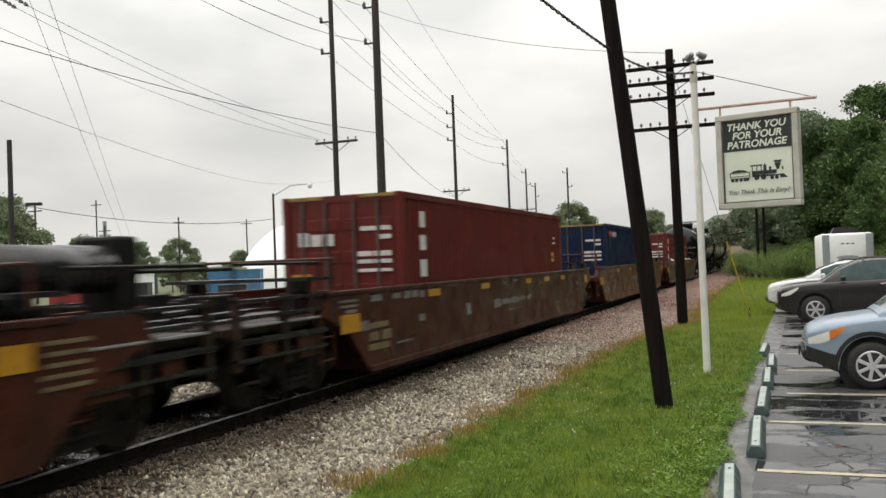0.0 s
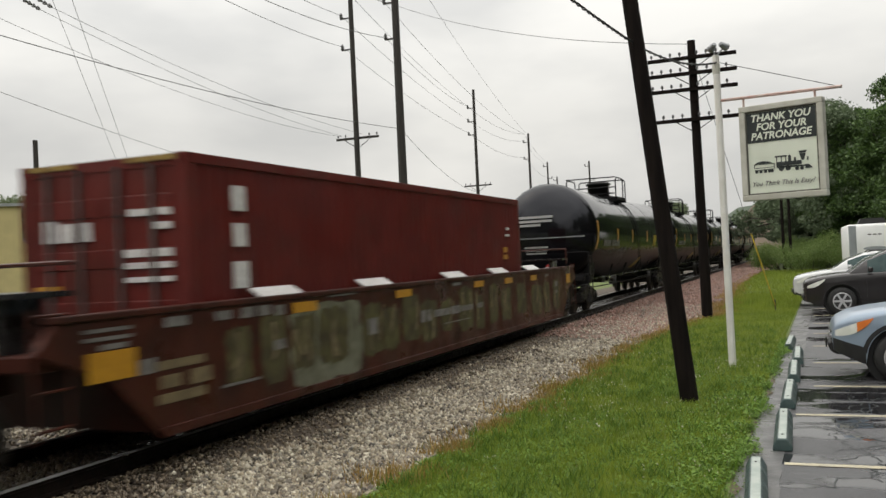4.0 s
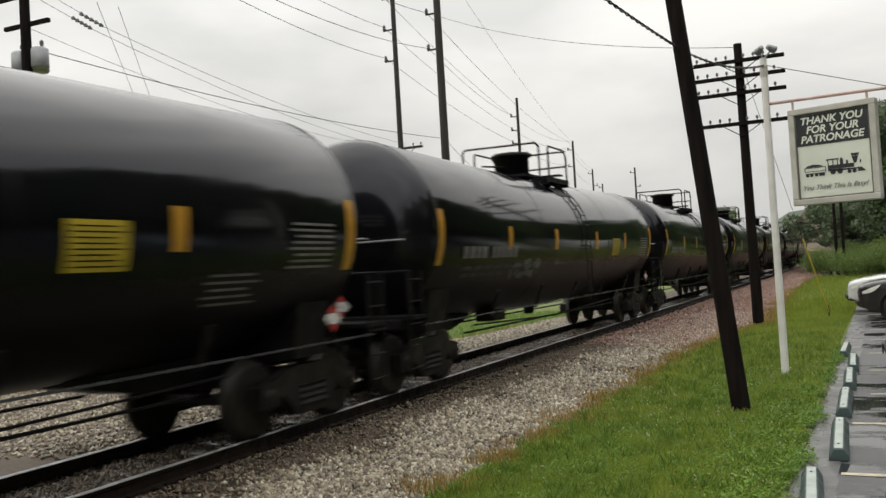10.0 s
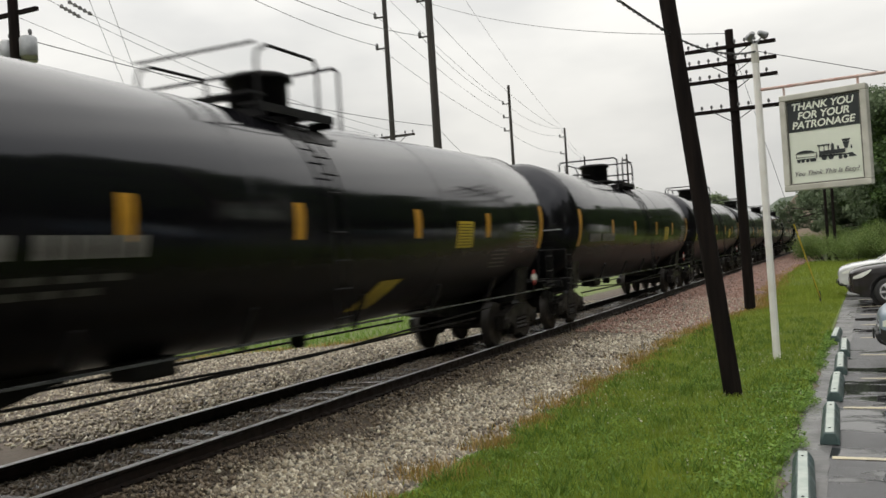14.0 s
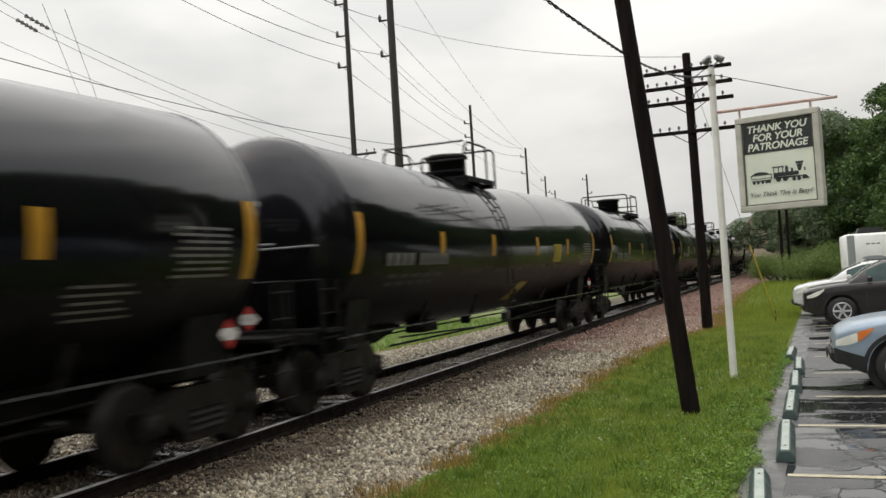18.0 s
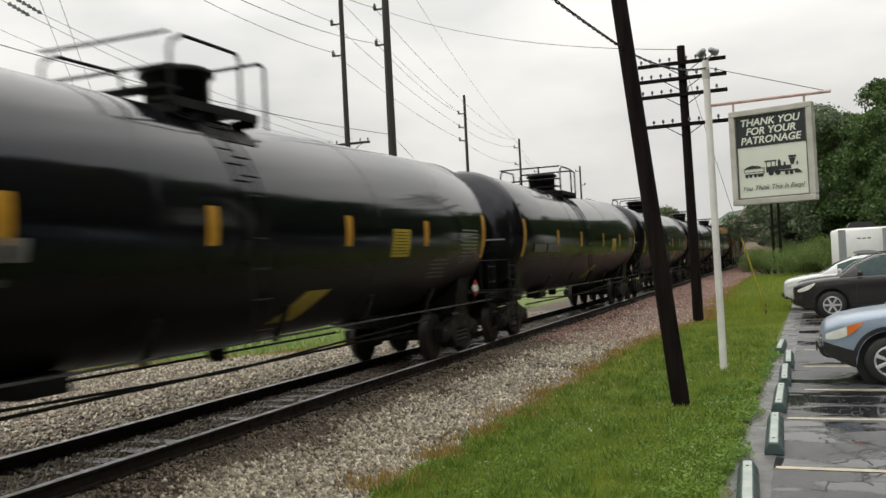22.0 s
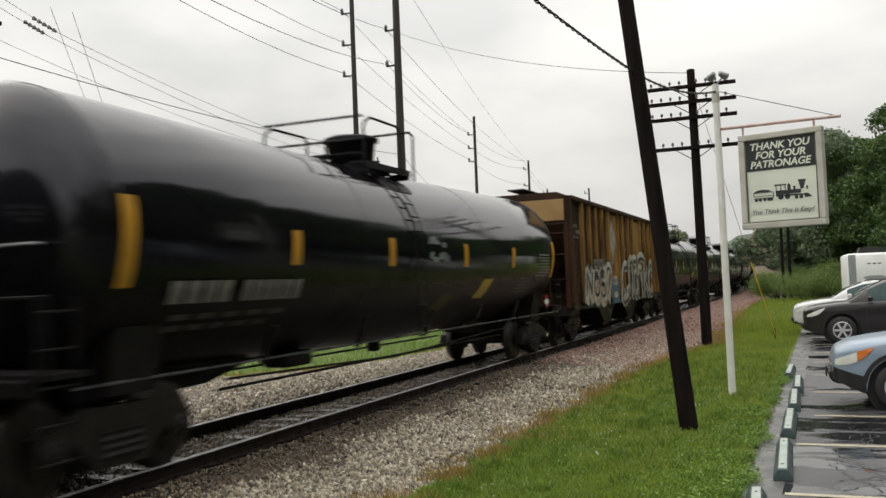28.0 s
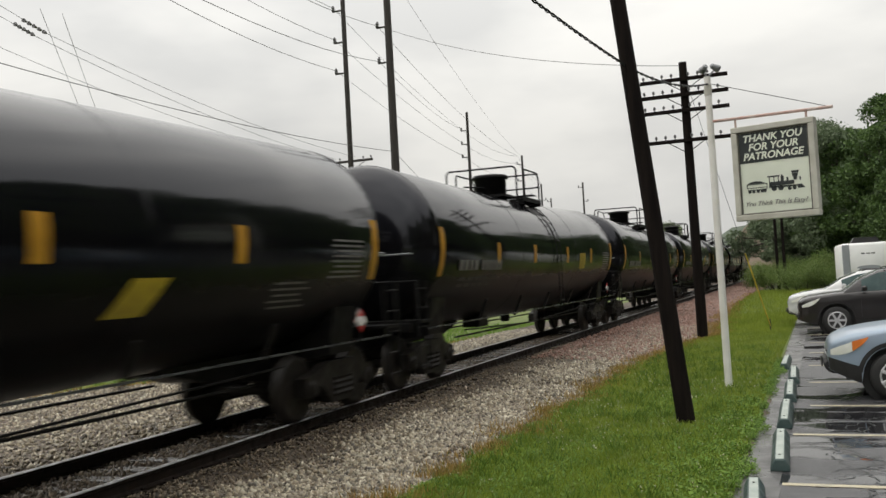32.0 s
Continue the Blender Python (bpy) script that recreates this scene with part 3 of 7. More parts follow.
tie_mesh = mesh_of("sleeper", bm, M["tie"])
bm = fresh()
box(bm, (0, 0, -0.17), (0.3, 0.18, 0.012))
for dx in (-0.1, 0.1):
    box(bm, (dx, 0.05, -0.155), (0.03, 0.03, 0.03))
plate_mesh = mesh_of("tie_plate", bm, M["rail"])
rnd = random.Random(8)
for i in range(190):
    y = -6 + 0.52 * i
    o = part("sleeper", tie_mesh, None, track)
    o.matrix_basis = pose(line_x(y) + rnd.uniform(-0.04, 0.04), y, rnd.uniform(-0.012, 0.008), 0, 0, rnd.uniform(-1, 1))
    if 4 < y < 30:
        for side in (-0.755, 0.755):
            q = part("tie_plate", plate_mesh, None, track)
            q.matrix_basis = pose(line_x(y) + side, y, 0)


# ---- rolling stock: parts used by every car ----
def wheel_mesh(side):
    bm = fresh()
    lathe(bm, [(side * x, r) for x, r in ((0.07, 0.40), (0.065, 0.455), (-0.04, 0.46), (-0.05, 0.50), (-0.072, 0.50), (-0.075, 0.42))], (0, 0, 0), "x", 28)
    lathe(bm, [(side * x, r) for x, r in ((0.075, 0.12), (0.05, 0.14), (0.02, 0.36), (0.0, 0.41))], (0, 0, 0), "x", 20)
    return mesh_of("wheel", bm, M["wheel"], True)


def frame_mesh():
    bm = fresh()
    prism(bm, [(-1.05, 0.36), (-1.05, 0.62), (-0.75, 0.68), (-0.4, 0.8), (0.4, 0.8), (0.75, 0.68), (1.05, 0.62), (1.05, 0.36),
               (0.72, 0.36), (0.66, 0.5), (0.42, 0.3), (0.38, 0.2), (-0.38, 0.2), (-0.42, 0.3), (-0.66, 0.5), (-0.72, 0.36)], "x", -0.09, 0.09)
    return mesh_of("side_frame", bm, M["grime"])


def spring_mesh():
    bm = fresh()
    for dy in (-0.2, 0.0, 0.2):
        lathe(bm, [(0.28 + 0.04 * i, 0.085 if i % 2 else 0.065) for i in range(8)], (0.0, dy, 0), "z", 10)
    return mesh_of("spring_nest", bm, M["grime"])


def cap_mesh(side):
    bm = fresh()
    lathe(bm, [(side * x, r) for x, r in ((-0.12, 0.13), (0.06, 0.13), (0.09, 0.09), (0.11, 0.03))], (0, 0, 0), "x", 14)
    for k in range(3):  # the three cap screws
        a = 2 * math.pi * k / 3
        tube(bm, (side * 0.06, 0.085 * math.cos(a), 0.085 * math.sin(a)), (side * 0.115, 0.085 * math.cos(a), 0.085 * math.sin(a)), 0.022, seg=6)
    return mesh_of("bearing_cap", bm, M["grime"])


WHEEL, CAP = {s: wheel_mesh(s) for s in (-1, 1)}, {s: cap_mesh(s) for s in (-1, 1)}
FRAME, SPRING = frame_mesh(), spring_mesh()
bm = fresh()
tube(bm, (-0.72, 0, 0), (0.72, 0, 0), 0.08, seg=10)
AXLE = mesh_of("axle", bm, M["grime"])
bm = fresh()
box(bm, (0, 0, 0.62), (2.1, 0.42, 0.26), bevel=0.03)
BOLSTER = mesh_of("bolster", bm, M["grime"])


def truck(car, y):
    """A two-axle truck under a car, with its wheels, side frames, springs and bearing caps."""
    t = part("truck", BOLSTER, None, car, "grimy dark steel two-axle truck")
    t.matrix_basis = pose(0, y, 0)
    for dy in (-0.89, 0.89):
        part("axle", AXLE, None, t).matrix_basis = pose(0, dy, 0.46)
        for sx in (-1, 1):
            # the resting place lies in the parent's inverse, so that one turning serves all wheels
            part("wheel", WHEEL[sx], None, t).matrix_parent_inverse = pose(sx * 0.755, dy, 0.46)
            part("bearing_cap", CAP[sx], None, t).matrix_parent_inverse = pose(sx * 1.02, dy, 0.46)
    for sx in (-0.99, 0.99):
        part("side_frame", FRAME, None, t).matrix_basis = pose(sx, 0, 0)
        part("spring_nest", SPRING, None, t).matrix_basis = pose(sx * 1.06, 0, 0)
    return t


def coupler(car, y, way):
    bm = fresh()
    box(bm, (0, y - way * 0.4, 0.84), (0.16, 0.9, 0.2), bevel=0.02)
    box(bm, (0.02, y + way * 0.05, 0.84), (0.3, 0.28, 0.32), bevel=0.05)
    part("coupler", bm, M["grime"], car)
    bm = fresh()
    pipe(bm, [(0.3, y - way * 0.3, 0.8), (0.32, y - way * 0.1, 0.5), (0.3, y + way * 0.1, 0.45), (0.28, y + way * 0.2, 0.6)], 0.025)
    part("air_hose", bm, M["black"], car)


RUNGS = {}


def ladder(car, x, y, z0, z1, w, material, along="y", step=0.33, r=0.016):
    """A ladder as a part: two stiles in one frame, and a rung each as its pieces."""
    d = Vector((0, w / 2, 0)) if along == "y" else Vector((w / 2, 0, 0))
    bm = fresh()
    for s in (-1, 1):
        tube(bm, Vector((x, y, z0)) + s * d, Vector((x, y, z1)) + s * d, r, seg=6)
    lad = part("side_ladder" if along == "y" else "end_ladder", bm, material, car)
    key = (along, w, material.name)
    if key not in RUNGS:
        RUNGS[key] = mesh_of("rung", tube(fresh(), -d, d, r * 0.9, seg=6), material)
    z = z0 + 0.1
    while z < z1:
        part("rung", RUNGS[key], None, lad).matrix_basis = pose(x, y, z)
        z += step
    return lad


# ---- tank car ----
TR, TZ, SAG, HALF = 1.55, 2.56, 0.12, 7.76


def droop(y):
    """The two halves of the tank slope down to its middle."""
    return SAG * max(0.0, 1 - abs(y) / HALF)


def on_tank(z, lift=0.004, y=HALF):
    return math.sqrt(max(0.0, (TR + lift) ** 2 - (z - TZ + droop(y)) ** 2))


def decal(bm, y0, y1, z0, z1, side, shear=0.0, lift=0.006):
    """A patch that lies on the tank's curved side."""
    n = 6
    ring = []
    for i in range(n + 1):
        z = z0 + (z1 - z0) * i / n
        x = side * on_tank(z, lift, (y0 + y1) / 2)
        d = shear * i / n
        ring.append((bm.verts.new((x, y0 + d, z)), bm.verts.new((x, y1 + d, z))))
    for (a, b), (c, d) in zip(ring, ring[1:]):
        bm.faces.new((a, b, d, c) if side > 0 else (b, a, c, d))
    return bm


def head_profile(half, flip=1):
    return [(half + 0.62 * math.sin(a), TR * math.cos(a) ** 0.85 if math.cos(a) > 0.02 else 0.03)
            for a in [math.pi / 2 * i / 9 for i in range(10)]]


def head_strip(x0, x1, z, h, e):
    """A strip of paint that follows the domed head from x0 to x1 at height z."""
    def out(x, zz):
        r = min(0.999, math.hypot(x, zz - TZ) / TR)
        return e * (HALF + 0.62 * math.sin(math.acos(r ** (1 / 0.85))) + 0.012)
    bm = fresh()
    row = []
    for k in range(9):
        x = x0 + (x1 - x0) * k / 8
        row.append([bm.verts.new((x, out(x, zz), zz)) for zz in (z - h / 2, z + h / 2)])
    for a, b in zip(row, row[1:]):
        bm.faces.new((a[0], b[0], b[1], a[1]))
    return bm


# a diamond placard in three bands, in units of its half height
BANDS = [([(0.0, 1.0), (-0.56, 0.44), (0.56, 0.44)], "red"), ([(-0.6, 0.4), (-1.0, 0.0), (-0.6, -0.4), (0.6, -0.4), (1.0, 0.0), (0.6, 0.4)], "cwhite"),
         ([(-0.56, -0.44), (0.0, -1.0), (0.56, -0.44)], "red")]


def tank_car(style=0):
    car = thing("tank_car", "glossy black tank car with yellow stripes, rolling on the track", "tank car", "tank cars of the train")
    half = HALF
    slip = (0.05, 0.0, -0.1, 0.12, -0.3, -0.05)[style]  # the painters did not measure each car alike
    hp = head_profile(half)
    body = [(-s, r) for s, r in hp[::-1]] + [(-5.2, TR), (-2.6, TR), (0, TR), (2.6, TR), (5.2, TR)] + hp
    bm = fresh()
    lathe(bm, body, (0, 0, TZ), "y", 64)
    for v in bm.verts:
        v.co.z -= droop(v.co.y)
    tank = part("tank", bm, M["tank"], car, "glossy black steel tank", True)
    for y in (-half, -2.6, 2.6, half):
        bm = fresh()
        lathe(bm, [(y - 0.02, TR + 0.001), (y - 0.015, TR + 0.004), (y + 0.015, TR + 0.004), (y + 0.02, TR + 0.001)], (0, 0, TZ - droop(y)), "y", 56)
        part("weld_band", bm, M["tank"], tank, "", True)
    for side in (-1, 1):
        for i, y in enumerate((-7.66, -4.55 + slip, -1.75 + slip, 1.5 + slip, 4.45 + slip, 7.66)):
            w, z0, z1 = (0.1, 1.96, 2.86) if i in (0, 5) else (0.105, 2.2, 2.64)
            bm = decal(fresh(), y - w, y + w, z0, z1, side)
            part("reflective_stripe", bm, M["yellow"], car, "yellow reflective stripe")
        if side < 0:
            continue
        # four letters, a space and six figures, as plain bars
        first, zc, hh = ((-6.78, 2.16, 0.1), (-6.78, 2.16, 0.1), (-7.0, 1.9, 0.12), (-6.8, 2.16, 0.1), (-7.5, 2.16, 0.13), (-6.8, 2.16, 0.1))[style]
        widths = (0.25, 0.27, 0.22, 0.26, 0.0, 0.19, 0.2, 0.19, 0.17, 0.2, 0.19)
        at_y, shapes = first, {}
        for w in widths:
            if w:
                if w not in shapes:
                    shapes[w] = mesh_of("reporting_mark", decal(fresh(), 0.0, w * 0.84, zc - hh, zc + hh, 1), M["faint"])
                part("reporting_mark", shapes[w], None, car, "blurred white lettering bar").matrix_basis = pose(0, at_y, 0)
            at_y += w + 0.03 if w else 0.16
        for k, (y0, y1, z) in enumerate([(first + 0.2, first + 2.5, zc - 0.27), (first + 0.2, first + 2.2, zc - 0.39)]):
            bm = fresh()
            for q in range(5):
                yy = y0 + (y1 - y0) * q / 5
                decal(bm, yy, yy + (y1 - y0) / 5 * 0.75, z - 0.03, z + 0.035, side)
            part("lettering_line", bm, M["ghost"], car)
        if style not in (2, 4):
            bm = decal(fresh(), 3.08, 3.78, 2.03, 2.48, side)
            part("warning_panel", bm, M["placard"], car, "bright yellow printed warning panel")
            bm = fresh()
            for q in range(8):
                decal(bm, 3.13, 3.73 - 0.05 * (q % 3), 2.07 + 0.05 * q, 2.083 + 0.05 * q, side, lift=0.009)
            part("panel_print", bm, M["black"], car)
        if style in (0, 1):
            bm = decal(fresh(), 0.2, 0.86, 1.2, 1.6, side, shear=0.5)
            part("slanted_panel", bm, M["placard"], car, "slanted yellow panel low on the tank")
        low_panels = {2: ((2.3, 1.58, 0.32), (0.2, 1.33, 0.4)), 4: ((2.1, 1.68, 0.3),)}.get(style, ())
        for yy, zz, sh in low_panels:
            part("slanted_panel", decal(fresh(), yy, yy + 0.55, zz, zz + 0.38, side, shear=sh), M["placard" if zz > 1.5 else "olive"], car, "slanted yellow panel low on the tank")
        if style == 2:
            rg = random.Random(3)
            for q in range(9):
                yy, zz = 0.0 + 0.16 * (q % 5) + rg.uniform(-0.05, 0.05), 2.32 + 0.22 * (q // 5) + rg.uniform(-0.04, 0.06)
                part("graffiti_stroke", decal(fresh(), yy - 0.35, yy - 0.35 + rg.uniform(0.08, 0.3), zz, zz + rg.uniform(0.06, 0.16), side, rg.uniform(-0.1, 0.1)), M["spray"], car, "faded pale graffiti stroke")
        if style == 4:
            part("data_panel", decal(fresh(), -4.15, -3.85, 2.02, 2.3, side), M["faint"], car, "small white framed data panel")
        for r in range(8):
            part("data_line", decal(fresh(), 6.3 + 0.06 * (r % 3), 7.25, 2.0 + 0.072 * r, 2.03 + 0.072 * r, side), M["faint"], car, "line of small white data lettering")
        bm = fresh()
        for r in range(5):
            decal(bm, 5.0 - 0.08 * (r % 2), 5.85 - 0.1 * (r % 3), 1.64 + 0.075 * r, 1.667 + 0.075 * r, side)
        part("lettering_line", bm, M["faint"], car)
        if style in (1, 5):
            rg = random.Random(9)
            for q in range(16):
                yy, zz = -4.25 + 0.2 * (q % 8) + rg.uniform(-0.04, 0.04), 1.66 + 0.2 * (q // 8) + rg.uniform(-0.05, 0.05)
                part("graffiti_stroke", decal(fresh(), yy, yy + rg.uniform(0.07, 0.26), zz, zz + rg.uniform(0.05, 0.2), side, rg.uniform(-0.12, 0.12)), M["spray"], car, "faded pale graffiti stroke")
    for e in (-1, 1):  # both ends
        for x0, x1, z in ((-0.87, 0.3, 3.05), (-0.86, 0.27, 2.92), (-0.8, -0.1, 2.8), (-0.66, 0.1, 2.1), (-0.66, 0.06, 2.0), (-0.62, 0.04, 1.91)):
            part("end_lettering", head_strip(-e * x0, -e * x1, z, 0.075 if z > 2.5 else 0.05, e), M["white"], car, "line of white lettering on the tank's end")
        bm = fresh()
        box(bm, (0, e * 8.2, 0.95), (0.55, 1.5, 0.45), bevel=0.03)
        box(bm, (0, e * 8.55, 1.1), (2.5, 0.16, 0.16), bevel=0.02)
        part("stub_sill", bm, M["black"], car)
        bm = fresh()
        prism(bm, [(e * 4.1, 1.02), (e * 4.1, 0.93), (e * 5.0, 0.74), (e * 7.4, 0.7), (e * 7.4, 1.1)], "x", -0.36, 0.36)
        part("sill_extension", bm, M["black"], car, "tapered sill under the tank")
        bm = fresh()
        box(bm, (0, e * 8.35, 1.2), (2.9, 0.5, 0.05))
        part("end_platform", bm, M["black"], car)
        for sx in (-1, 1):
            bm = fresh()
            prism(bm, [(sx * 0.3, 0.8), (sx * 1.12, 0.9), (sx * 1.22, 1.58), (sx * 1.0, 1.35), (sx * 0.7, 1.15), (sx * 0.4, 1.05)], "y", e * 6.85, e * 7.55)
            part("saddle", bm, M["black"], car)
            ladder(car, sx * 1.42, e * 8.45, 0.35, 1.9, 0.45, M["black"])
            bm = fresh()
            pipe(bm, [(sx * 1.4, e * 8.55, 1.2), (sx * 1.4, e * 8.55, 1.9), (sx * 0.7, e * 8.55, 1.9), (sx * 0.7, e * 8.55, 1.2)], 0.018)
            part("end_handrail", bm, M["black"], car)
        for band, mt in BANDS:
            bm = fresh()
            prism(bm, [(0.17 * u - 0.13 * e, 1.4 + 0.19 * v) for u, v in band], "y", e * 8.51, e * 8.53)
            part("placard_band", bm, M[mt], car, "red and white diamond placard band")
            if e > 0:
                bm = fresh()
                prism(bm, [(7.32 + 0.17 * u, 1.35 + 0.17 * v) for u, v in band], "x", 1.41, 1.43)
                part("placard_band", bm, M[mt], car, "red and white diamond placard band")
        if e > 0:
            bm = fresh()
            box(bm, (1.395, 7.32, 1.24), (0.02, 0.05, 0.36))
            part("placard_bracket", bm, M["black"], car)
        bm = fresh()
        pipe(bm, [(-1.3, e * 8.5, 2.38), (1.3, e * 8.5, 2.38)], 0.014)
        part("grab_rail", bm, M["galv"], car)
        coupler(car, e * 9.0, e)
        truck(car, e * 7.3)
    for sx in (-1, 1):
        bm = fresh()
        box(bm, (sx * 1.44, 0, 1.07), (0.04, 16.6, 0.024))
        part("side_sill_rail", bm, M["sillrail"], car, "thin wet side rail")
        bm = fresh()
        pipe(bm, [(sx * 1.1, -5.6, 0.86), (sx * 1.1, -1.0, 0.72), (sx * 1.1, 5.6, 0.86)], 0.016)
        part("brake_rod", bm, M["black"], car)
        bm = fresh()
        pipe(bm, [(sx * 0.8, -5.4, 0.7), (sx * 0.8, 5.4, 0.66)], 0.02)
        part("brake_pipe", bm, M["black"], car)
        for y in (-5.0, -2.5, 0.0, 2.5, 5.0):
            bm = fresh()
            box(bm, (sx * 1.3, y, 1.22), (0.05, 0.08, 0.5), pose(0, 0, 0, 0, sx * 24, 0))
            part("rail_bracket", bm, M["black"], car)
    bm = fresh()
    lathe(bm, [(0.7, 0.1), (0.74, 0.13), (0.9, 0.13), (0.94, 0.22), (1.1, 0.22)], (0, 0.4, 0), "z", 14)
    part("outlet_valve", bm, M["black"], car)
    bm = fresh()
    tube(bm, (-0.5, -3.2, 0.95), (-0.5, -2.4, 0.95), 0.15, seg=12)
    part("brake_cylinder", bm, M["black"], car)
    bm = fresh()
    box(bm, (0.5, -3.3, 0.9), (0.4, 0.7, 0.22), bevel=0.03)
    part("valve_box", bm, M["black"], car)
    # the fittings on top, which stand either way round
    def fy(v):
        return v if style in (3, 4, 5) else -0.4 - v
    hy = -1.0 if style == 4 else -0.2
    bm = fresh()
    if style in (2, 4):
        lathe(bm, [(3.85, 0.36), (4.5, 0.44), (4.51, 0.5), (4.57, 0.5), (4.61, 0.4), (4.63, 0.1)], (0, hy, 0), "z", 28)
    else:
        lathe(bm, [(3.85, 0.42), (4.5, 0.42), (4.51, 0.49), (4.57, 0.49), (4.61, 0.43), (4.64, 0.1)], (0, hy, 0), "z", 28)
    part("fittings_housing", bm, M["black"], car, "black round housing on top", True)
    for sx in (-1, 1):
        bm = fresh()
        box(bm, (sx * 0.83, fy(0.3), 3.94), (0.28, 1.75, 0.035))
        part("top_walkway", bm, M["black"], car, "black steel grating walkway")
        bm = fresh()
        box(bm, (sx * 0.98, fy(0.3), 3.9), (0.03, 1.75, 0.11))
        part("walkway_edge", bm, M["black"], car)
        bm = decal(fresh(), min(fy(-0.3), fy(0.8)), max(fy(-0.3), fy(0.8)), 3.5, 3.72, sx, 0.1)
        part("step_pad", bm, M["black"], car, "black anti-slip pad")
        for y in (-0.5, 0.3, 1.1):
            bm = fresh()
            box(bm, (sx * 0.8, fy(y), 3.84), (0.4, 0.05, 0.12))
            part("walkway_bracket", bm, M["black"], car)
        bm = fresh()
        pipe(bm, [(sx * 0.95, fy(v), z) for v, z in ((-0.25, 3.85), (-0.25, 4.62), (-0.18, 4.7), (0.9, 4.7), (1.1, 4.6), (1.15, 4.5), (1.15, 3.85))], 0.024, 8)
        part("safety_railing", bm, M["black"], car, "bent steel tube railing")
        lad = None
        for v in (0.3, 0.65):
            y = fy(v)
            bm = fresh()
            arcs = [((TR + 0.05) * math.cos(math.radians(a)), TZ - droop(y) + (TR + 0.05) * math.sin(math.radians(a))) for a in range(0, 58, 8)]
            pipe(bm, [(sx * (TR + 0.05), y, 1.05)] + [(sx * x, y, z) for x, z in arcs], 0.013)
            if lad:
                part("stile", bm, M["black"], lad)
            else:
                lad = part("side_ladder", bm, M["black"], car)
        if "tank rung" not in RUNGS:
            RUNGS["tank rung"] = mesh_of("rung", tube(fresh(), (0, -0.175, 0), (0, 0.175, 0), 0.014, seg=6), M["black"])
        for a in (12, 21, 30, 39, 48):
            a = math.radians(a)
            part("rung", RUNGS["tank rung"], None, lad).matrix_basis = pose(sx * (TR + 0.07) * math.cos(a), fy(0.475), TZ - droop(0.5) + (TR + 0.07) * math.sin(a))
        for k in range(4):
            part("rung", RUNGS["tank rung"], None, lad).matrix_basis = pose(sx * (TR + 0.06), fy(0.475), 1.2 + 0.36 * k)
    bm = fresh()
    box(bm, (0, fy(1.0), 4.1), (1.7, 0.32, 0.035))
    part("crosswalk", bm, M["black"], car)
    bm = fresh()
    box(bm, (0, hy, 4.02), (1.15, 1.2, 0.06))
    part("base_plate", bm, M["black"], car)
    bm = fresh()
    pipe(bm, [(-0.95, fy(-0.95), 3.75), (-0.95, fy(-0.95), 4.65), (-0.88, fy(-0.95), 4.72), (0.85, fy(-0.88), 4.72), (0.93, fy(-0.86), 4.64), (0.93, fy(-0.86), 3.8)], 0.024, 8)
    part("end_railing", bm, M["black"], car, "bent steel tube railing across the tank")
    for z in (4.32, 4.7):
        bm = fresh()
        pipe(bm, [(-0.95, fy(1.15), z), (0.95, fy(1.15), z)], 0.022, 8)
        part("cross_rail", bm, M["black"], car)
    bm = fresh()
    pipe(bm, [(-0.5, fy(-0.9), 4.3), (0.1, fy(-0.5), 4.25)], 0.022, 8)
    part("inner_rail", bm, M["black"], car)
    return car


# ---- intermodal well car and containers ----
def platform_gear(car, e):
    """Brake gear, pipes and brackets that crowd the end platform."""
    rg = random.Random(40 + e)
    for k in range(9):
        bm = fresh()
        box(bm, (rg.uniform(-0.9, 1.2), e * rg.uniform(9.35, 11.3), 1.18 + rg.uniform(0.08, 0.3)), (rg.uniform(0.1, 0.4), rg.uniform(0.15, 0.6), rg.uniform(0.12, 0.45)), bevel=0.02)
        part("brake_gear", bm, M["black"], car)
    for k in range(5):
        x, z = 1.1 - 0.35 * k, 1.25 + 0.06 * (k % 3)
        bm = fresh()
        pipe(bm, [(x, e * 9.2, z), (x + 0.02, e * 10.2, z + 0.02), (x, e * 11.5, z)], 0.03)
        part("brake_pipe", bm, M["wetrail"], car)
    for y, z, w, h in ((9.75, 0.82, 0.5, 0.3), (10.75, 0.9, 0.34, 0.22)):
        bm = fresh()
        box(bm, (1.38, e * y, z), (0.06, w, h), bevel=0.01)
        part("side_bracket", bm, M["well"], car)
    for y in (9.9, 10.9):  # pale bars drawn as the wet glints along the step edges
        bm = fresh()
        box(bm, (1.42, e * y, 1.19), (0.08, 0.8, 0.03), bevel=0.006)
        part("step_edge", bm, M["galv"], car, "pale step edge imitating a wet glint")


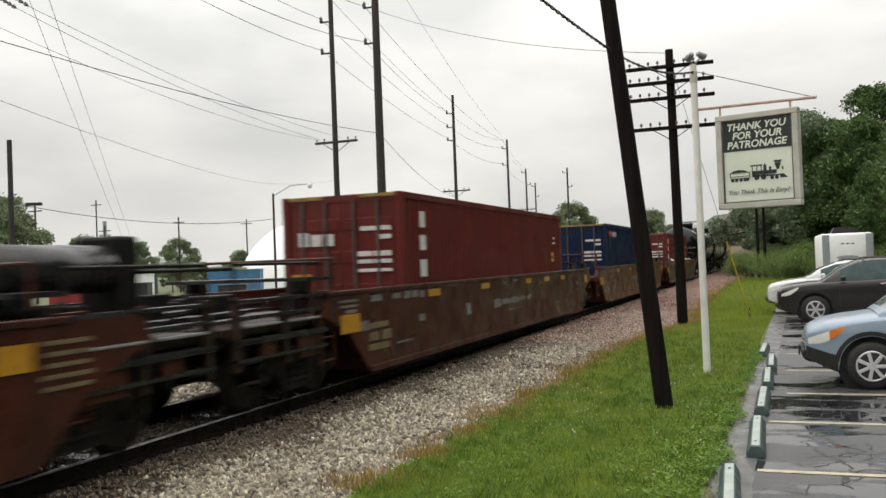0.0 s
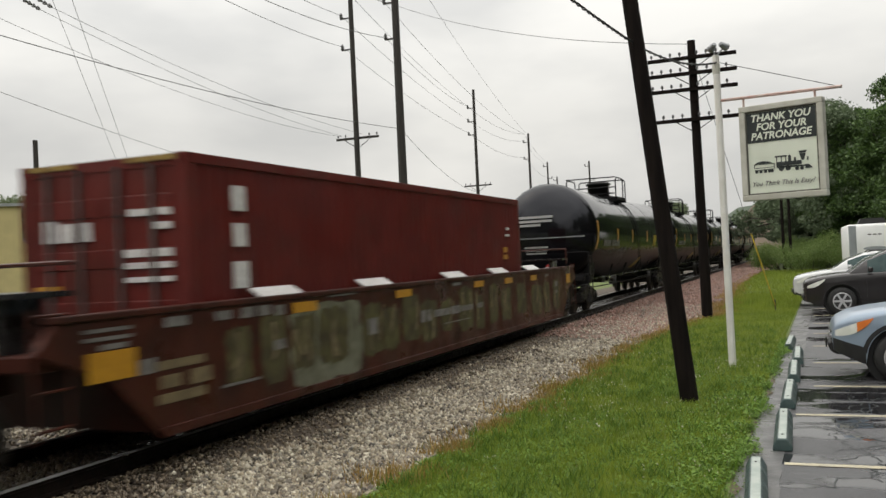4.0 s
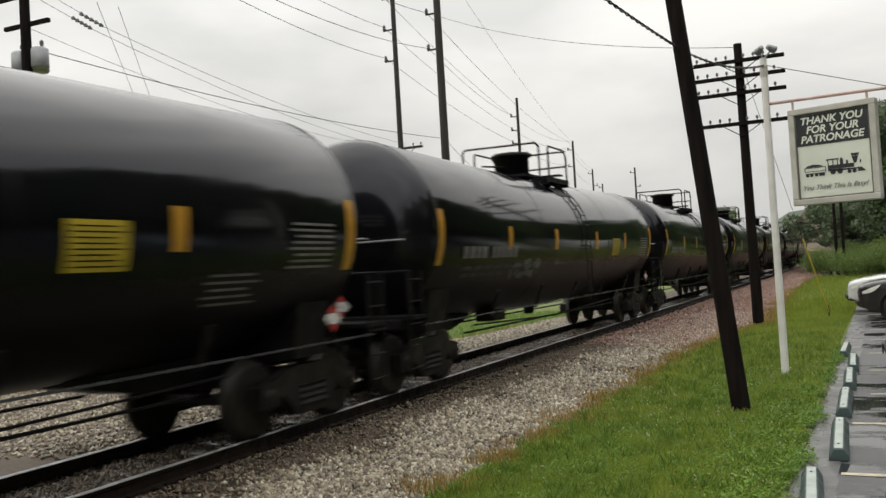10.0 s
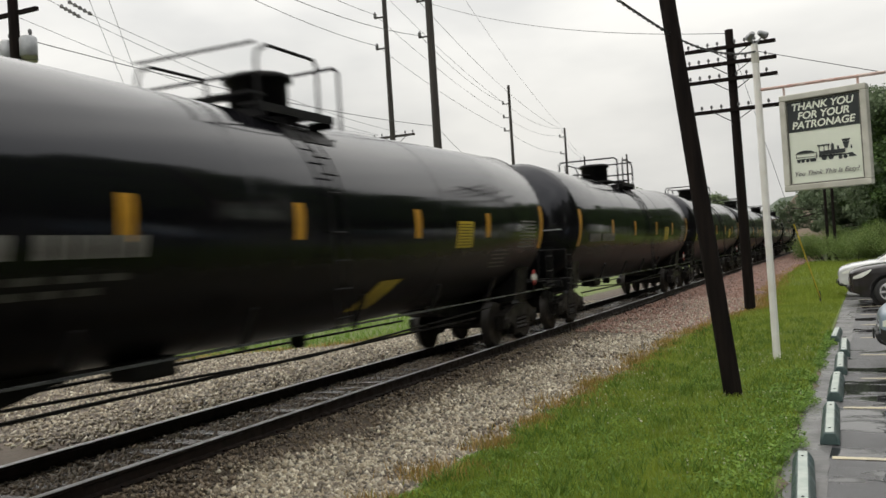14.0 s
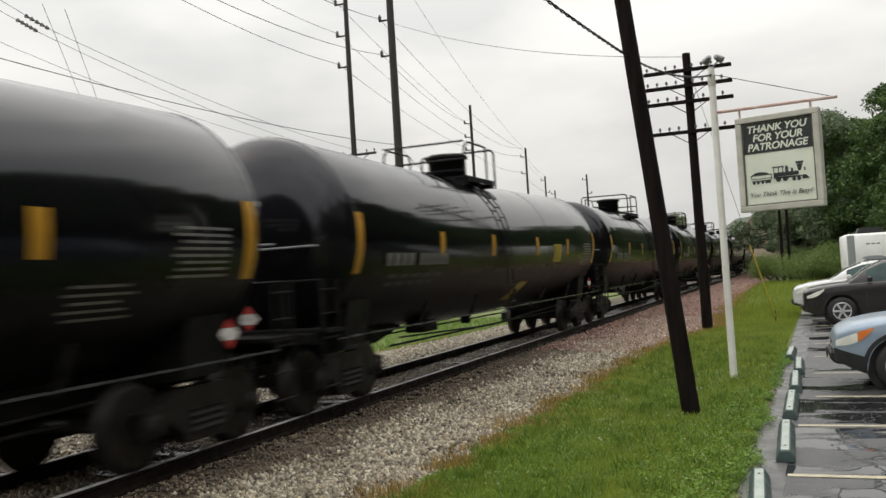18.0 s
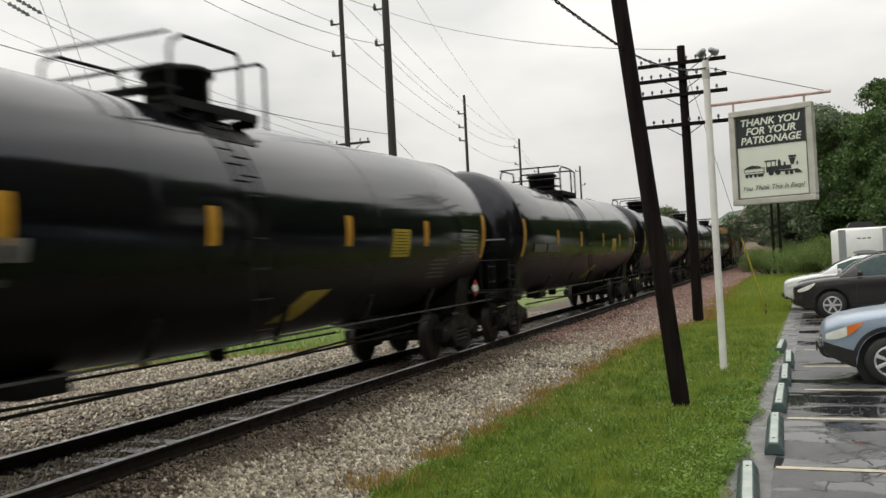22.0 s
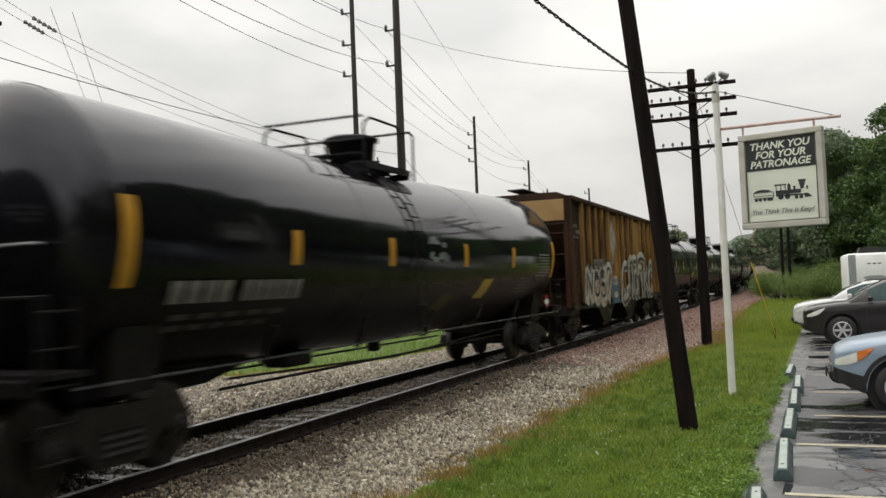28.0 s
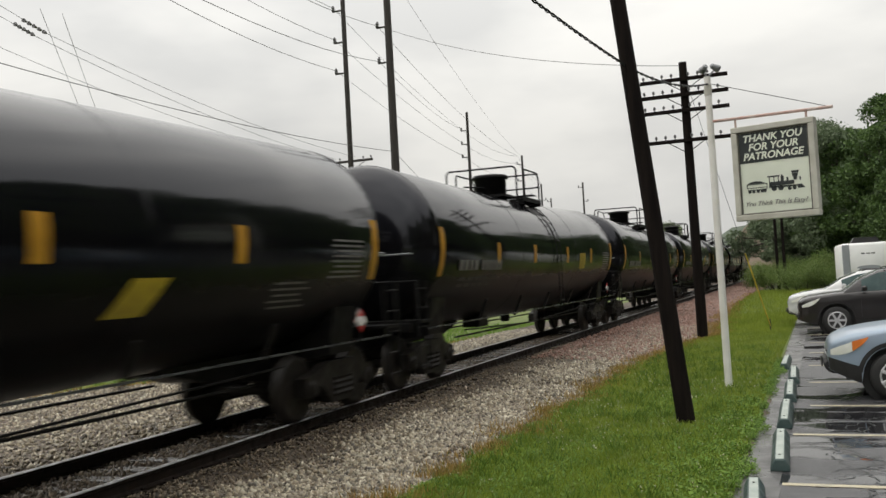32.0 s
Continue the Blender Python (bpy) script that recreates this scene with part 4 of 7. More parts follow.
def well_car(front_end=False, rear_end=False, tagged_over=False, paint="well"):
    car = thing("well_car", "weathered brown intermodal well car with yellow reflectors, rolling on the track", "well car", "well cars of the train")
    for sx in (-1, 1):
        bm = fresh()
        ext = 0.95 if rear_end else 0.0
        out = [(-9.2, 1.48), (9.2 + ext, 1.48), (9.45 + ext, 1.2), (8.6 + ext, 0.9), (7.9 + ext, 0.22), (-7.9, 0.22), (-8.6, 0.9), (-9.45, 1.2)]
        prism(bm, out, "x", sx * 1.4 - 0.05, sx * 1.4 + 0.05)
        part("side_wall", bm, M[paint], car)
        bm = fresh()
        box(bm, (sx * 1.41, 0, 1.49), (0.13, 18.5, 0.07), bevel=0.015)
        part("side_chord", bm, M[paint], car)
        for y in (-5.6, -2.9, 0.4, 3.0, 5.4) if tagged_over else ():
            bm = fresh()
            # the plate's white paint stands in for sky reflected on wet steel
            box(bm, (sx * 1.36, y, 1.57), (0.2, 0.95, 0.025), pose(0, 0, 0, 0, sx * 32, 0))
            part("guide_plate", bm, M["cwhite"], car, "sloped chord plate, white for the wet sky sheen")
        bm = fresh()
        box(bm, (sx * 1.41, 0, 0.26), (0.13, 15.8, 0.1), bevel=0.01)
        part("bottom_chord", bm, M[paint], car)
        for y, w, z, h in ((-8.56, 0.62, 1.02, 0.28), (-5.1, 0.58, 1.34, 0.13), (-2.05, 0.57, 1.35, 0.12), (1.5, 0.5, 1.35, 0.12), (3.4, 0.5, 1.34, 0.12),
                           (5.3, 0.45, 1.33, 0.12), (8.6, 0.4, 1.2, 0.24)):
            bm = fresh()
            box(bm, (sx * 1.456, y, z), (0.01, w, h))
            part("reflector", bm, M["yellow"], car, "yellow reflector patch")
        if sx < 0:
            continue
        for y0, y1, z, h in ((-3.36, -3.05, 0.92, 0.24),
                             (-1.4, -1.22, 0.92, 0.2), (-1.16, -0.98, 0.92, 0.2), (-0.85, -0.1, 0.93, 0.12), (-0.05, 0.4, 0.93, 0.14), (0.46, 1.1, 0.93, 0.1), (1.35, 1.65, 0.93, 0.1),
                             (-8.2, -7.98, 0.95, 0.15), (-8.9, -8.3, 1.28, 0.035), (-8.9, -8.3, 1.36, 0.035), (-8.7, -8.35, 1.2, 0.05),
                             (-7.8, -7.45, 1.36, 0.1), (-6.97, -6.7, 1.36, 0.1), (-6.5, -6.25, 1.36, 0.12), (-6.15, -5.9, 1.36, 0.12), (-5.8, -5.6, 1.34, 0.12),
                             (-6.9, -6.2, 0.57, 0.03), (-5.85, -5.6, 0.92, 0.12), (-4.5, -3.7, 1.44, 0.025), (0.1, 0.5, 1.4, 0.05), (-0.4, 0.9, 0.72, 0.015),
                             (7.2, 7.45, 1.1, 0.14), (7.2, 7.4, 0.9, 0.08), (6.3, 6.6, 1.35, 0.06)):
            bm = fresh()
            box(bm, (sx * 1.454, (y0 + y1) / 2, z), (0.01, y1 - y0, h))
            part("lettering_bar", bm, M["faint"], car, "faded pale lettering bar")
        for y0, y1, z, h in ((-7.95, -7.2, 0.93, 0.09), (-7.9, -7.6, 0.76, 0.13), (-7.45, -7.1, 0.76, 0.16), (-7.95, -7.2, 0.59, 0.1)):
            bm = fresh()
            box(bm, (sx * 1.454, (y0 + y1) / 2, z), (0.01, y1 - y0, h))
            part("painted_mark", bm, M["mustard"], car, "pale mustard painted bar")
        if rear_end:
            for k in range(5):
                bm = fresh()
                box(bm, (sx * 1.454, 9.2, 1.3 - 0.1 * k), (0.01, 0.62 - 0.05 * (k % 3), 0.04))
                part("painted_mark", bm, M["mustard"], car, "pale mustard painted bar")
        if tagged_over:
            rg = random.Random(12)
            y = -6.8
            rim = [(-4.5 + 0.95 * max(-1, min(1, 1.3 * math.cos(k * 0.2094))) + rg.uniform(-0.07, 0.07), 0.82 + 0.52 * max(-1, min(1, 1.3 * math.sin(k * 0.2094))) + rg.uniform(-0.05, 0.05)) for k in range(30)]
            part("graffiti_patch", prism(fresh(), rim, "x", 1.452, 1.4525), M["palespray"], car, "large worn pale grey-green spray-painted patch")
            while y < 7.2:
                w, z0, z1 = rg.uniform(0.45, 0.85), rg.uniform(0.42, 0.6), rg.uniform(1.1, 1.36)
                b = fresh()
                rim = []
                for k in range(28):
                    a = k * math.pi / 14
                    q = max(abs(math.cos(a)), abs(math.sin(a))) ** -0.8 * (1 + 0.16 * noise.noise((k * 0.7, y, 0)) + rg.uniform(-0.07, 0.07))
                    rim.append((y + w * (0.5 + 0.5 * q * math.cos(a)), (z0 + z1) / 2 + (z1 - z0) / 2 * q * math.sin(a)))
                prism(b, rim, "x", 1.4525, 1.4545 + 0.001 * rg.random())
                part("graffiti_patch", b, M["olive"], car, "faded olive spray-painted patch")
                for k in range(rg.choice((1, 2, 2, 3))):
                    u, lean, zz, t = y + w * rg.uniform(0.1, 0.9), rg.uniform(-0.12, 0.2), rg.uniform(z0, z0 + 0.35), rg.uniform(0.03, 0.06)
                    hh = rg.uniform(0.3, 0.55)
                    b = fresh()
                    line = [(u + lean * f + 0.04 * math.sin(5 * f + y), zz + hh * f) for f in (0, 0.2, 0.4, 0.6, 0.8, 1)]
                    prism(b, [(p - t * (0.5 + 0.5 * math.sin(3 * i)), z) for i, (p, z) in enumerate(line)] + [(p + t, z) for p, z in line[::-1]], "x", 1.456, 1.4575)
                    part("graffiti_stroke", b, M["mustard"], car, "worn mustard spray-painted stroke")
                y += w * rg.uniform(0.95, 1.7)
    bm = fresh()
    box(bm, (0, 0, 0.26), (2.6, 15.6, 0.06))
    for y in range(-7, 8, 2):
        box(bm, (0, y, 0.3), (2.7, 0.3, 0.1))
    part("well_floor", bm, M[paint], car)
    for e in (-1, 1):
        bm = fresh()
        box(bm, (0, e * 8.6, 1.12), (2.7, 1.5, 0.16), bevel=0.02)
        box(bm, (0, e * 7.85, 0.75), (2.7, 0.12, 0.95))
        box(bm, (0, e * 9.3, 0.95), (0.7, 1.2, 0.4), bevel=0.03)
        part("end_deck", bm, M[paint], car)
        bm = fresh()
        box(bm, (0, e * 9.1, 1.72), (2.5, 0.7, 0.05))
        box(bm, (-0.9, e * 9.1, 1.45), (0.1, 0.5, 0.5))
        box(bm, (0.9, e * 9.1, 1.45), (0.1, 0.5, 0.5))
        part("end_walkway", bm, M["wetrail"], car, "dark wet grating walkway")
        bm = fresh()
        pipe(bm, [(1.35, e * 8.9, 1.6), (1.35, e * 8.9, 2.0), (-1.35, e * 8.9, 2.0), (-1.35, e * 8.9, 1.6)], 0.022)
        part("end_handrail", bm, M[paint], car)
        for sx in (-1, 1):
            ladder(car, sx * 1.42, e * 9.25, 0.45, 1.6, 0.4, M[paint])
    truck(car, 9.7)
    if front_end:
        truck(car, -9.5)
    for e in ([-1] if front_end else []) + ([1] if rear_end else []):
        coupler(car, e * 12.0, e)
        bm = fresh()
        box(bm, (0, e * 10.4, 1.12), (2.6, 2.3, 0.12), bevel=0.02)
        part("platform_deck", bm, M["deck"], car)
        platform_gear(car, e)
        for sx in (-1, 1):
            for z, h in ((1.5, 0.04), (1.3, 0.04), (1.0, 0.07), (0.78, 0.04)):
                bm = fresh()
                box(bm, (sx * 1.38, e * 10.35, z), (0.12, 2.2, h))
                part("platform_rail", bm, M["wetrail"], car)
            for y in (9.4, 10.3, 11.4):
                bm = fresh()
                box(bm, (sx * 1.36, e * y, 1.1), (0.1, 0.1, 0.9))
                part("platform_post", bm, M["deck"], car)
            bm = fresh()
            for k in range(3):
                box(bm, (sx * 1.43, e * 11.2, 0.5 + 0.25 * k), (0.06, 0.4, 0.03))
            part("step", bm, M["black"], car)
        bm = fresh()
        pipe(bm, [(1.35, e * 9.3, 1.55), (1.35, e * 9.3, 1.95), (1.35, e * 11.4, 1.95), (1.35, e * 11.4, 1.2)], 0.022)
        pipe(bm, [(1.35, e * 11.4, 1.9), (-1.35, e * 11.4, 1.9)], 0.022)
        part("platform_handrail", bm, M["black"], car)
        if e > 0:
            bm = fresh()
            box(bm, (0.1, e * 11.3, 1.75), (0.6, 0.36, 1.15), bevel=0.04)
            part("brake_box", bm, M["black"], car)
    if rear_end:
        bm = fresh()
        lathe(bm, [(9.3, 0.1), (9.34, 0.27), (11.0, 0.27), (11.04, 0.1)], (0.25, 0, 1.95), "y", 22)
        part("air_reservoir", bm, M["wetrail"], car, "black cylindrical air reservoir", True)
    return car


def container(paint, label, door_marks, side_marks):
    c = thing("shipping_container", label, "shipping container", "containers on the train")
    W, L, H = 1.22, 6.096, 2.9
    for sx in (-1, 1):
        bm = fresh()
        pts, y, i = [], -L + 0.16, 0
        while y < L - 0.16:
            pts += [(y, 0.0), (y + 0.07, 0.0), (y + 0.105, -0.036), (y + 0.175, -0.036)]
            y += 0.21
        verts_lo = [bm.verts.new((sx * (W + d - 0.006), yy, 0.16)) for yy, d in pts]
        verts_hi = [bm.verts.new((sx * (W + d - 0.006), yy, H - 0.12)) for yy, d in pts]
        for k in range(len(pts) - 1):
            q = (verts_lo[k], verts_lo[k + 1], verts_hi[k + 1], verts_hi[k])
            bm.faces.new(q if sx > 0 else q[::-1])
        part("side_wall", bm, paint, c, "corrugated steel wall")
        for z, h in ((H - 0.06, 0.12), (0.08, 0.16)):
            bm = fresh()
            box(bm, (sx * (W - 0.04), 0, z), (0.09, 2 * L - 0.3, h), bevel=0.008)
            part("side_rail", bm, paint, c)
        for e in (-1, 1):
            bm = fresh()
            box(bm, (sx * (W - 0.07), e * (L - 0.08), H / 2), (0.15, 0.17, H - 0.02), bevel=0.012)
            part("corner_post", bm, paint, c)
            for z in (0.06, H - 0.06):
                bm = fresh()
                box(bm, (sx * (W - 0.075), e * (L - 0.082), z), (0.165, 0.18, 0.125), bevel=0.012)
                part("corner_casting", bm, paint, c)
        if sx < 0:
            continue
        for y0, y1, z, h, mt in side_marks:
            bm = fresh()
            box(bm, (sx * (W - 0.002), (y0 + y1) / 2, z), (0.016, abs(y1 - y0), h))
            part("side_lettering", bm, M[mt], c, "plain lettering bar")
    bm = fresh()
    box(bm, (0, 0, H - 0.035), (2 * W - 0.1, 2 * L - 0.2, 0.05))
    part("roof", bm, paint, c)
    bm = fresh()
    box(bm, (0, 0, 0.12), (2 * W - 0.1, 2 * L - 0.2, 0.1))
    part("floor_frame", bm, paint, c)
    bm = fresh()
    box(bm, (0, L - 0.06, H / 2), (2 * W - 0.25, 0.05, H - 0.2))
    part("end_wall", bm, paint, c)
    bm = fresh()
    box(bm, (0, -L + 0.06, H - 0.07), (2 * W - 0.25, 0.1, 0.13))
    part("door_header", bm, paint, c)
    for x, w in ((-0.75, 0.75), (0.75, 0.75)) if paint == M["cred"] else ((0, 2.3),):
        bm = fresh()
        box(bm, (x, -L - 0.004, H - 0.04), (w, 0.008, 0.06))
        part("warning_strip", bm, M["header"], c, "dull yellow height warning strip")
    for sx in (-0.53, 0.53):
        bm = fresh()
        box(bm, (sx, -L + 0.05, H / 2 - 0.005), (1.05, 0.05, H - 0.26))
        d = part("door", bm, paint, c)
        for z in (0.55, 1.15, 1.75, 2.35):
            bm = fresh()
            box(bm, (sx, -L + 0.022, z), (0.95, 0.03, 0.22), bevel=0.01)
            part("door_rib", bm, paint, d)
        for dx in (-0.26, 0.22):
            bm = fresh()
            tube(bm, (sx + dx, -L - 0.02, 0.12), (sx + dx, -L - 0.02, H - 0.1), 0.027, seg=8)
            box(bm, (sx + dx + 0.12, -L - 0.03, 1.05), (0.3, 0.02, 0.04))
            part("lock_rod", bm, M["rodgrey"], d, "dull grey lock rod")
    for x0, x1, z, h in door_marks:
        bm = fresh()
        box(bm, ((x0 + x1) / 2, -L - 0.0, z), (x1 - x0, 0.016, h))
        part("door_lettering", bm, M["cwhite"], c, "white lettering bar")
    return c


# ---- covered hopper ----
def stroke(bm, pts, w, x):
    """A painted ribbon on the plane at x through points (y, z)."""
    p = [Vector(q) for q in pts]
    d0, d1 = (p[1] - p[0]).normalized(), (p[-1] - p[-2]).normalized()
    p[0], p[-1] = p[0] - d0 * w * 0.35, p[-1] + d1 * w * 0.35
    rim = []
    for i, q in enumerate(p):
        t = (p[min(i + 1, len(p) - 1)] - p[max(i - 1, 0)]).normalized()
        n = Vector((-t.y, t.x)) * w / 2
        rim.append((bm.verts.new((x, q.x + n.x, q.y + n.y)), bm.verts.new((x, q.x - n.x, q.y - n.y))))
    for (a, b), (c, d) in zip(rim, rim[1:]):
        bm.faces.new((a, b, d, c))
    return bm


def arc(cy, cz, ry, rz, a0, a1, n=10):
    return [(cy + ry * math.cos(math.radians(a0 + (a1 - a0) * i / n)), cz + rz * math.sin(math.radians(a0 + (a1 - a0) * i / n))) for i in range(n + 1)]


def hopper_car():
    car = thing("covered_hopper", "rusty brown and yellow hopper car with graffiti on the track", "hopper car")
    L, W, Z0, Z1 = 8.15, 1.48, 1.08, 4.2
    bm = fresh()
    prism(bm, [(-L, 4.2), (-L, 3.45), (-6.6, 1.5), (-6.6, Z0), (6.6, Z0), (6.6, 1.5), (L, 3.45), (L, 4.2)], "x", -W + 0.06, W - 0.06)
    part("body", bm, M["hopper"], car)
    for sx in (-1, 1):
        bm = fresh()
        box(bm, (sx * (W - 0.03), 0, (Z0 + Z1) / 2), (0.05, 2 * L, Z1 - Z0))
        part("side_sheet", bm, M["hopper"], car, "rust-brown stained side sheet")
        for y in (-8.08, -6.8, -5.86, -4.97, -4.02, -3.12, -1.48, -0.62, 0.4, 1.26, 2.94, 3.95, 4.95, 5.95, 6.95, 8.08):
            bm = fresh()
            box(bm, (sx * (W + 0.05), y, (Z0 + Z1) / 2 + 0.05), (0.11, 0.16 if abs(y) < 8 else 0.12, Z1 - Z0 - 0.15), bevel=0.012)
            part("side_post", bm, M["hopyel" if y > -8 else "hopper"], car, "faded yellow vertical side post" if y > -8 else "")
        for y0, y1 in ((-3.04, -1.56), (1.34, 2.86)):
            bm = fresh()
            box(bm, (sx * (W + 0.012), (y0 + y1) / 2, 2.65), (0.04, y1 - y0 - 0.02, 2.75))
            part("side_panel", bm, M["hopyel"], car, "faded yellow side panel")
        bm = fresh()
        box(bm, (sx * (W + 0.03), 0, Z1 - 0.02), (0.2, 2 * L, 0.12), bevel=0.015)
        part("top_chord", bm, M["hopper"], car)
        bm = fresh()
        box(bm, (sx * (W + 0.0), 0, Z0), (0.16, 2 * L, 0.12), bevel=0.015)
        part("side_sill", bm, M["black"], car)
        bm = fresh()
        x = sx * (W + 0.04)
        a = [bm.verts.new((x, y, z)) for y, z in ((-2.92, 3.17), (-2.6, 3.62), (-2.36, 3.92), (-2.1, 3.6), (-1.76, 3.15), (-2.15, 2.7), (-2.38, 2.36), (-2.5, 2.36), (-2.6, 2.7))]
        bm.faces.new(a if sx < 0 else a[::-1])
        part("diamond_mark", bm, M["diamond"], car, "pale worn painted diamond")
        if sx < 0:
            continue
        # graffiti, two painted pieces on the lower half
        x = W + 0.112

        def piece(letters, layers):
            for k, (name, w, dx, dz, mt) in enumerate(layers):
                for pts in letters:
                    b = stroke(fresh(), [(y + dx, z + dz) for y, z in pts], w, x + 0.008 * k + 0.0006 * letters.index(pts))
                    part(name, b, M[mt], car, {"grafw": "off-white spray paint", "grafk": "black spray paint", "shed": "grey spray paint", "graft": "tan spray paint"}[mt])
        one = [[(-6.75, 1.35), (-6.6, 2.0)], [(-6.6, 2.0), (-6.1, 1.4)], [(-6.1, 1.4), (-5.95, 2.0)], arc(-5.35, 1.62, 0.36, 0.3, 0, 360, 18),
               arc(-4.5, 1.85, 0.34, 0.24, 50, 290), arc(-4.5, 1.48, 0.34, 0.22, 100, -150), arc(-3.6, 1.95, 0.3, 0.2, 180, -60), [(-3.55, 1.7), (-3.75, 1.35)]]
        piece(one, [("graffiti_outline", 0.7, 0.03, 0.0, "grafk"), ("graffiti_letters", 0.56, 0.0, 0.0, "grafw"), ("graffiti_fill", 0.1, 0.16, -0.14, "graft"), ("graffiti_line", 0.1, -0.08, 0.06, "grafk")])
        for y0, y1, z0, z1 in ((-5.72, -5.15, 2.21, 2.48), (-4.99, -4.37, 2.24, 2.49), (-5.76, -5.25, 1.83, 2.12), (-4.92, -4.39, 1.88, 2.13)):
            b = fresh()
            box(b, (x + 0.02, (y0 + y1) / 2, (z0 + z1) / 2), (0.004, y1 - y0, z1 - z0))
            part("painted_plate", b, M["faint"], car, "grey lettered plate")
            for q in range(4):
                b = fresh()
                box(b, (x + 0.024, y0 + (y1 - y0) * (0.18 + 0.21 * q), (z0 + z1) / 2), (0.004, 0.05, (z1 - z0) * 0.55))
                part("plate_bar", b, M["grafk"], car)
        b = fresh()
        box(b, (x, -2.49, 1.46), (0.004, 1.12, 0.8))
        part("graffiti_block", b, M["grafb"], car, "blue spray-painted block")
        for yy in (-2.66, -2.34):
            b = fresh()
            prism(b, arc(yy, 1.8, 0.16, 0.16, 0, 340, 16), "x", x + 0.003, x + 0.007)
            part("graffiti_dot", b, M["grafw"], car, "off-white round dot")
            b = fresh()
            prism(b, arc(yy, 1.8, 0.07, 0.08, 0, 340, 12), "x", x + 0.006, x + 0.01)
            part("graffiti_dot", b, M["grafk"], car, "black round dot")
        for dz, w, mt in ((0.0, 0.62, "grafk"), (0.01, 0.5, "grafw")):
            b = fresh()
            box(b, (x + 0.004 + dz * 0.3, -2.5, 1.32 + dz), (0.004, w, 0.28 if mt == "grafk" else 0.2))
            part("graffiti_patch", b, M[mt], car)
        raw = [arc(0.1, 1.7, 0.5, 0.6, 70, 330), arc(0.1, 1.4, 0.25, 0.28, 10, -160), [(0.75, 2.35), (0.62, 1.25)], arc(1.0, 2.25, 0.25, 0.25, 180, -20),
               [(1.3, 2.1), (1.15, 1.2)], arc(1.75, 1.6, 0.28, 0.42, 40, 400, 14), arc(1.6, 2.35, 0.3, 0.18, 200, -10), [(2.3, 2.15), (2.15, 1.2)], arc(2.55, 1.85, 0.24, 0.34, 170, 0),
               [(2.78, 1.9), (2.9, 1.2)], arc(2.8, 2.45, 0.55, 0.2, 160, 10), [(3.35, 2.3), (3.25, 1.2)], [(3.85, 2.1), (3.4, 1.65)], [(3.4, 1.65), (3.95, 1.2)],
               arc(4.5, 1.65, 0.36, 0.48, 50, 320), arc(4.6, 2.2, 0.25, 0.2, 180, 0), arc(-0.25, 1.25, 0.3, 0.2, 120, 300)]
        two = [[(-1.25 + (y + 0.4) * 1.22, z + 0.02) for y, z in pts] for pts in raw]
        piece(two, [("graffiti_letters", 0.4, 0.0, 0.0, "grafw"), ("graffiti_outline", 0.22, 0.06, -0.03, "grafk"), ("graffiti_inline", 0.07, -0.03, 0.04, "grafw")])
        for y0, z, h, w in ((-7.7, 3.42, 0.1, 0.5), (-7.4, 3.25, 0.12, 0.6), (-7.6, 3.1, 0.06, 0.5), (-1.2, 3.11, 0.26, 0.3), (-0.3, 2.9, 0.15, 0.4), (0.6, 2.9, 0.15, 0.4)):
            bm = fresh()
            box(bm, (W, y0 + w / 2, z), (0.02, w, h))
            part("lettering_bar", bm, M["faint"], car)
    bm = fresh()
    prism(bm, [(-W - 0.02, 4.2), (W + 0.02, 4.2), (W - 0.3, 4.36), (-W + 0.3, 4.36)], "y", -L, L)
    part("roof", bm, M["hopper"], car)
    bm = fresh()
    for i in range(6):
        box(bm, (0, -6.3 + 2.5 * i, 4.4), (0.8, 1.4, 0.1), bevel=0.02)
    part("roof_hatch", bm, M["hopper"], car)
    bm = fresh()
    box(bm, (0, 0, 4.5), (0.5, 2 * L, 0.04))
    part("roof_walk", bm, M["grime"], car)
    for e in (-1, 1):
        bm = fresh()
        box(bm, (0, e * (L + 0.03), 3.85), (2.75, 0.06, 0.6), bevel=0.01)
        part("end_panel", bm, M["hopend"], car, "faded tan top end panel")
        bm = fresh()
        for k in range(4):
            box(bm, (-0.6 + 0.28 * k, e * (L + 0.062), 3.9), (0.18, 0.008, 0.12))
        part("end_lettering", bm, M["hopper"], car)
        for sx in (-1, 1):
            bm = fresh()
            box(bm, (sx * 1.4, e * (L - 0.05), 2.6), (0.12, 0.14, 3.0))
            part("corner_post", bm, M["hopper"], car)
            ladder(car, sx * 1.54, e * (L - 0.3), 0.5, 4.0, 0.42, M["hopper"])
        for z in (1.9, 2.6, 3.2):
            bm = fresh()
            tube(bm, (-1.35, e * (L + 0.02), z), (1.35, e * (L + 0.02), z), 0.02, seg=6)
            part("end_grab_iron", bm, M["hopper"], car)
        ladder(car, 0.7, e * (L + 0.03), 1.2, 3.5, 0.4, M["hopper"], "x")
        bm = fresh()
        box(bm, (0, e * 7.6, 1.0), (2.7, 1.2, 0.25), bevel=0.02)
        box(bm, (0, e * 7.9, 0.9), (0.6, 1.6, 0.4), bevel=0.02)
        part("end_sill", bm, M["grime"], car)
        coupler(car, e * 8.9, e)
        truck(car, e * 6.5)
    for y in (-2.45, 1.75):
        bm = fresh()
        prism(bm, [(y - 1.5, 1.08), (y + 1.5, 1.08), (y + 0.45, 0.42), (y - 0.45, 0.42)], "x", -1.25, 1.25)
        box(bm, (0, y, 0.38), (2.3, 0.8, 0.1))
        part("discharge_hopper", bm, M["black"], car)
    return car


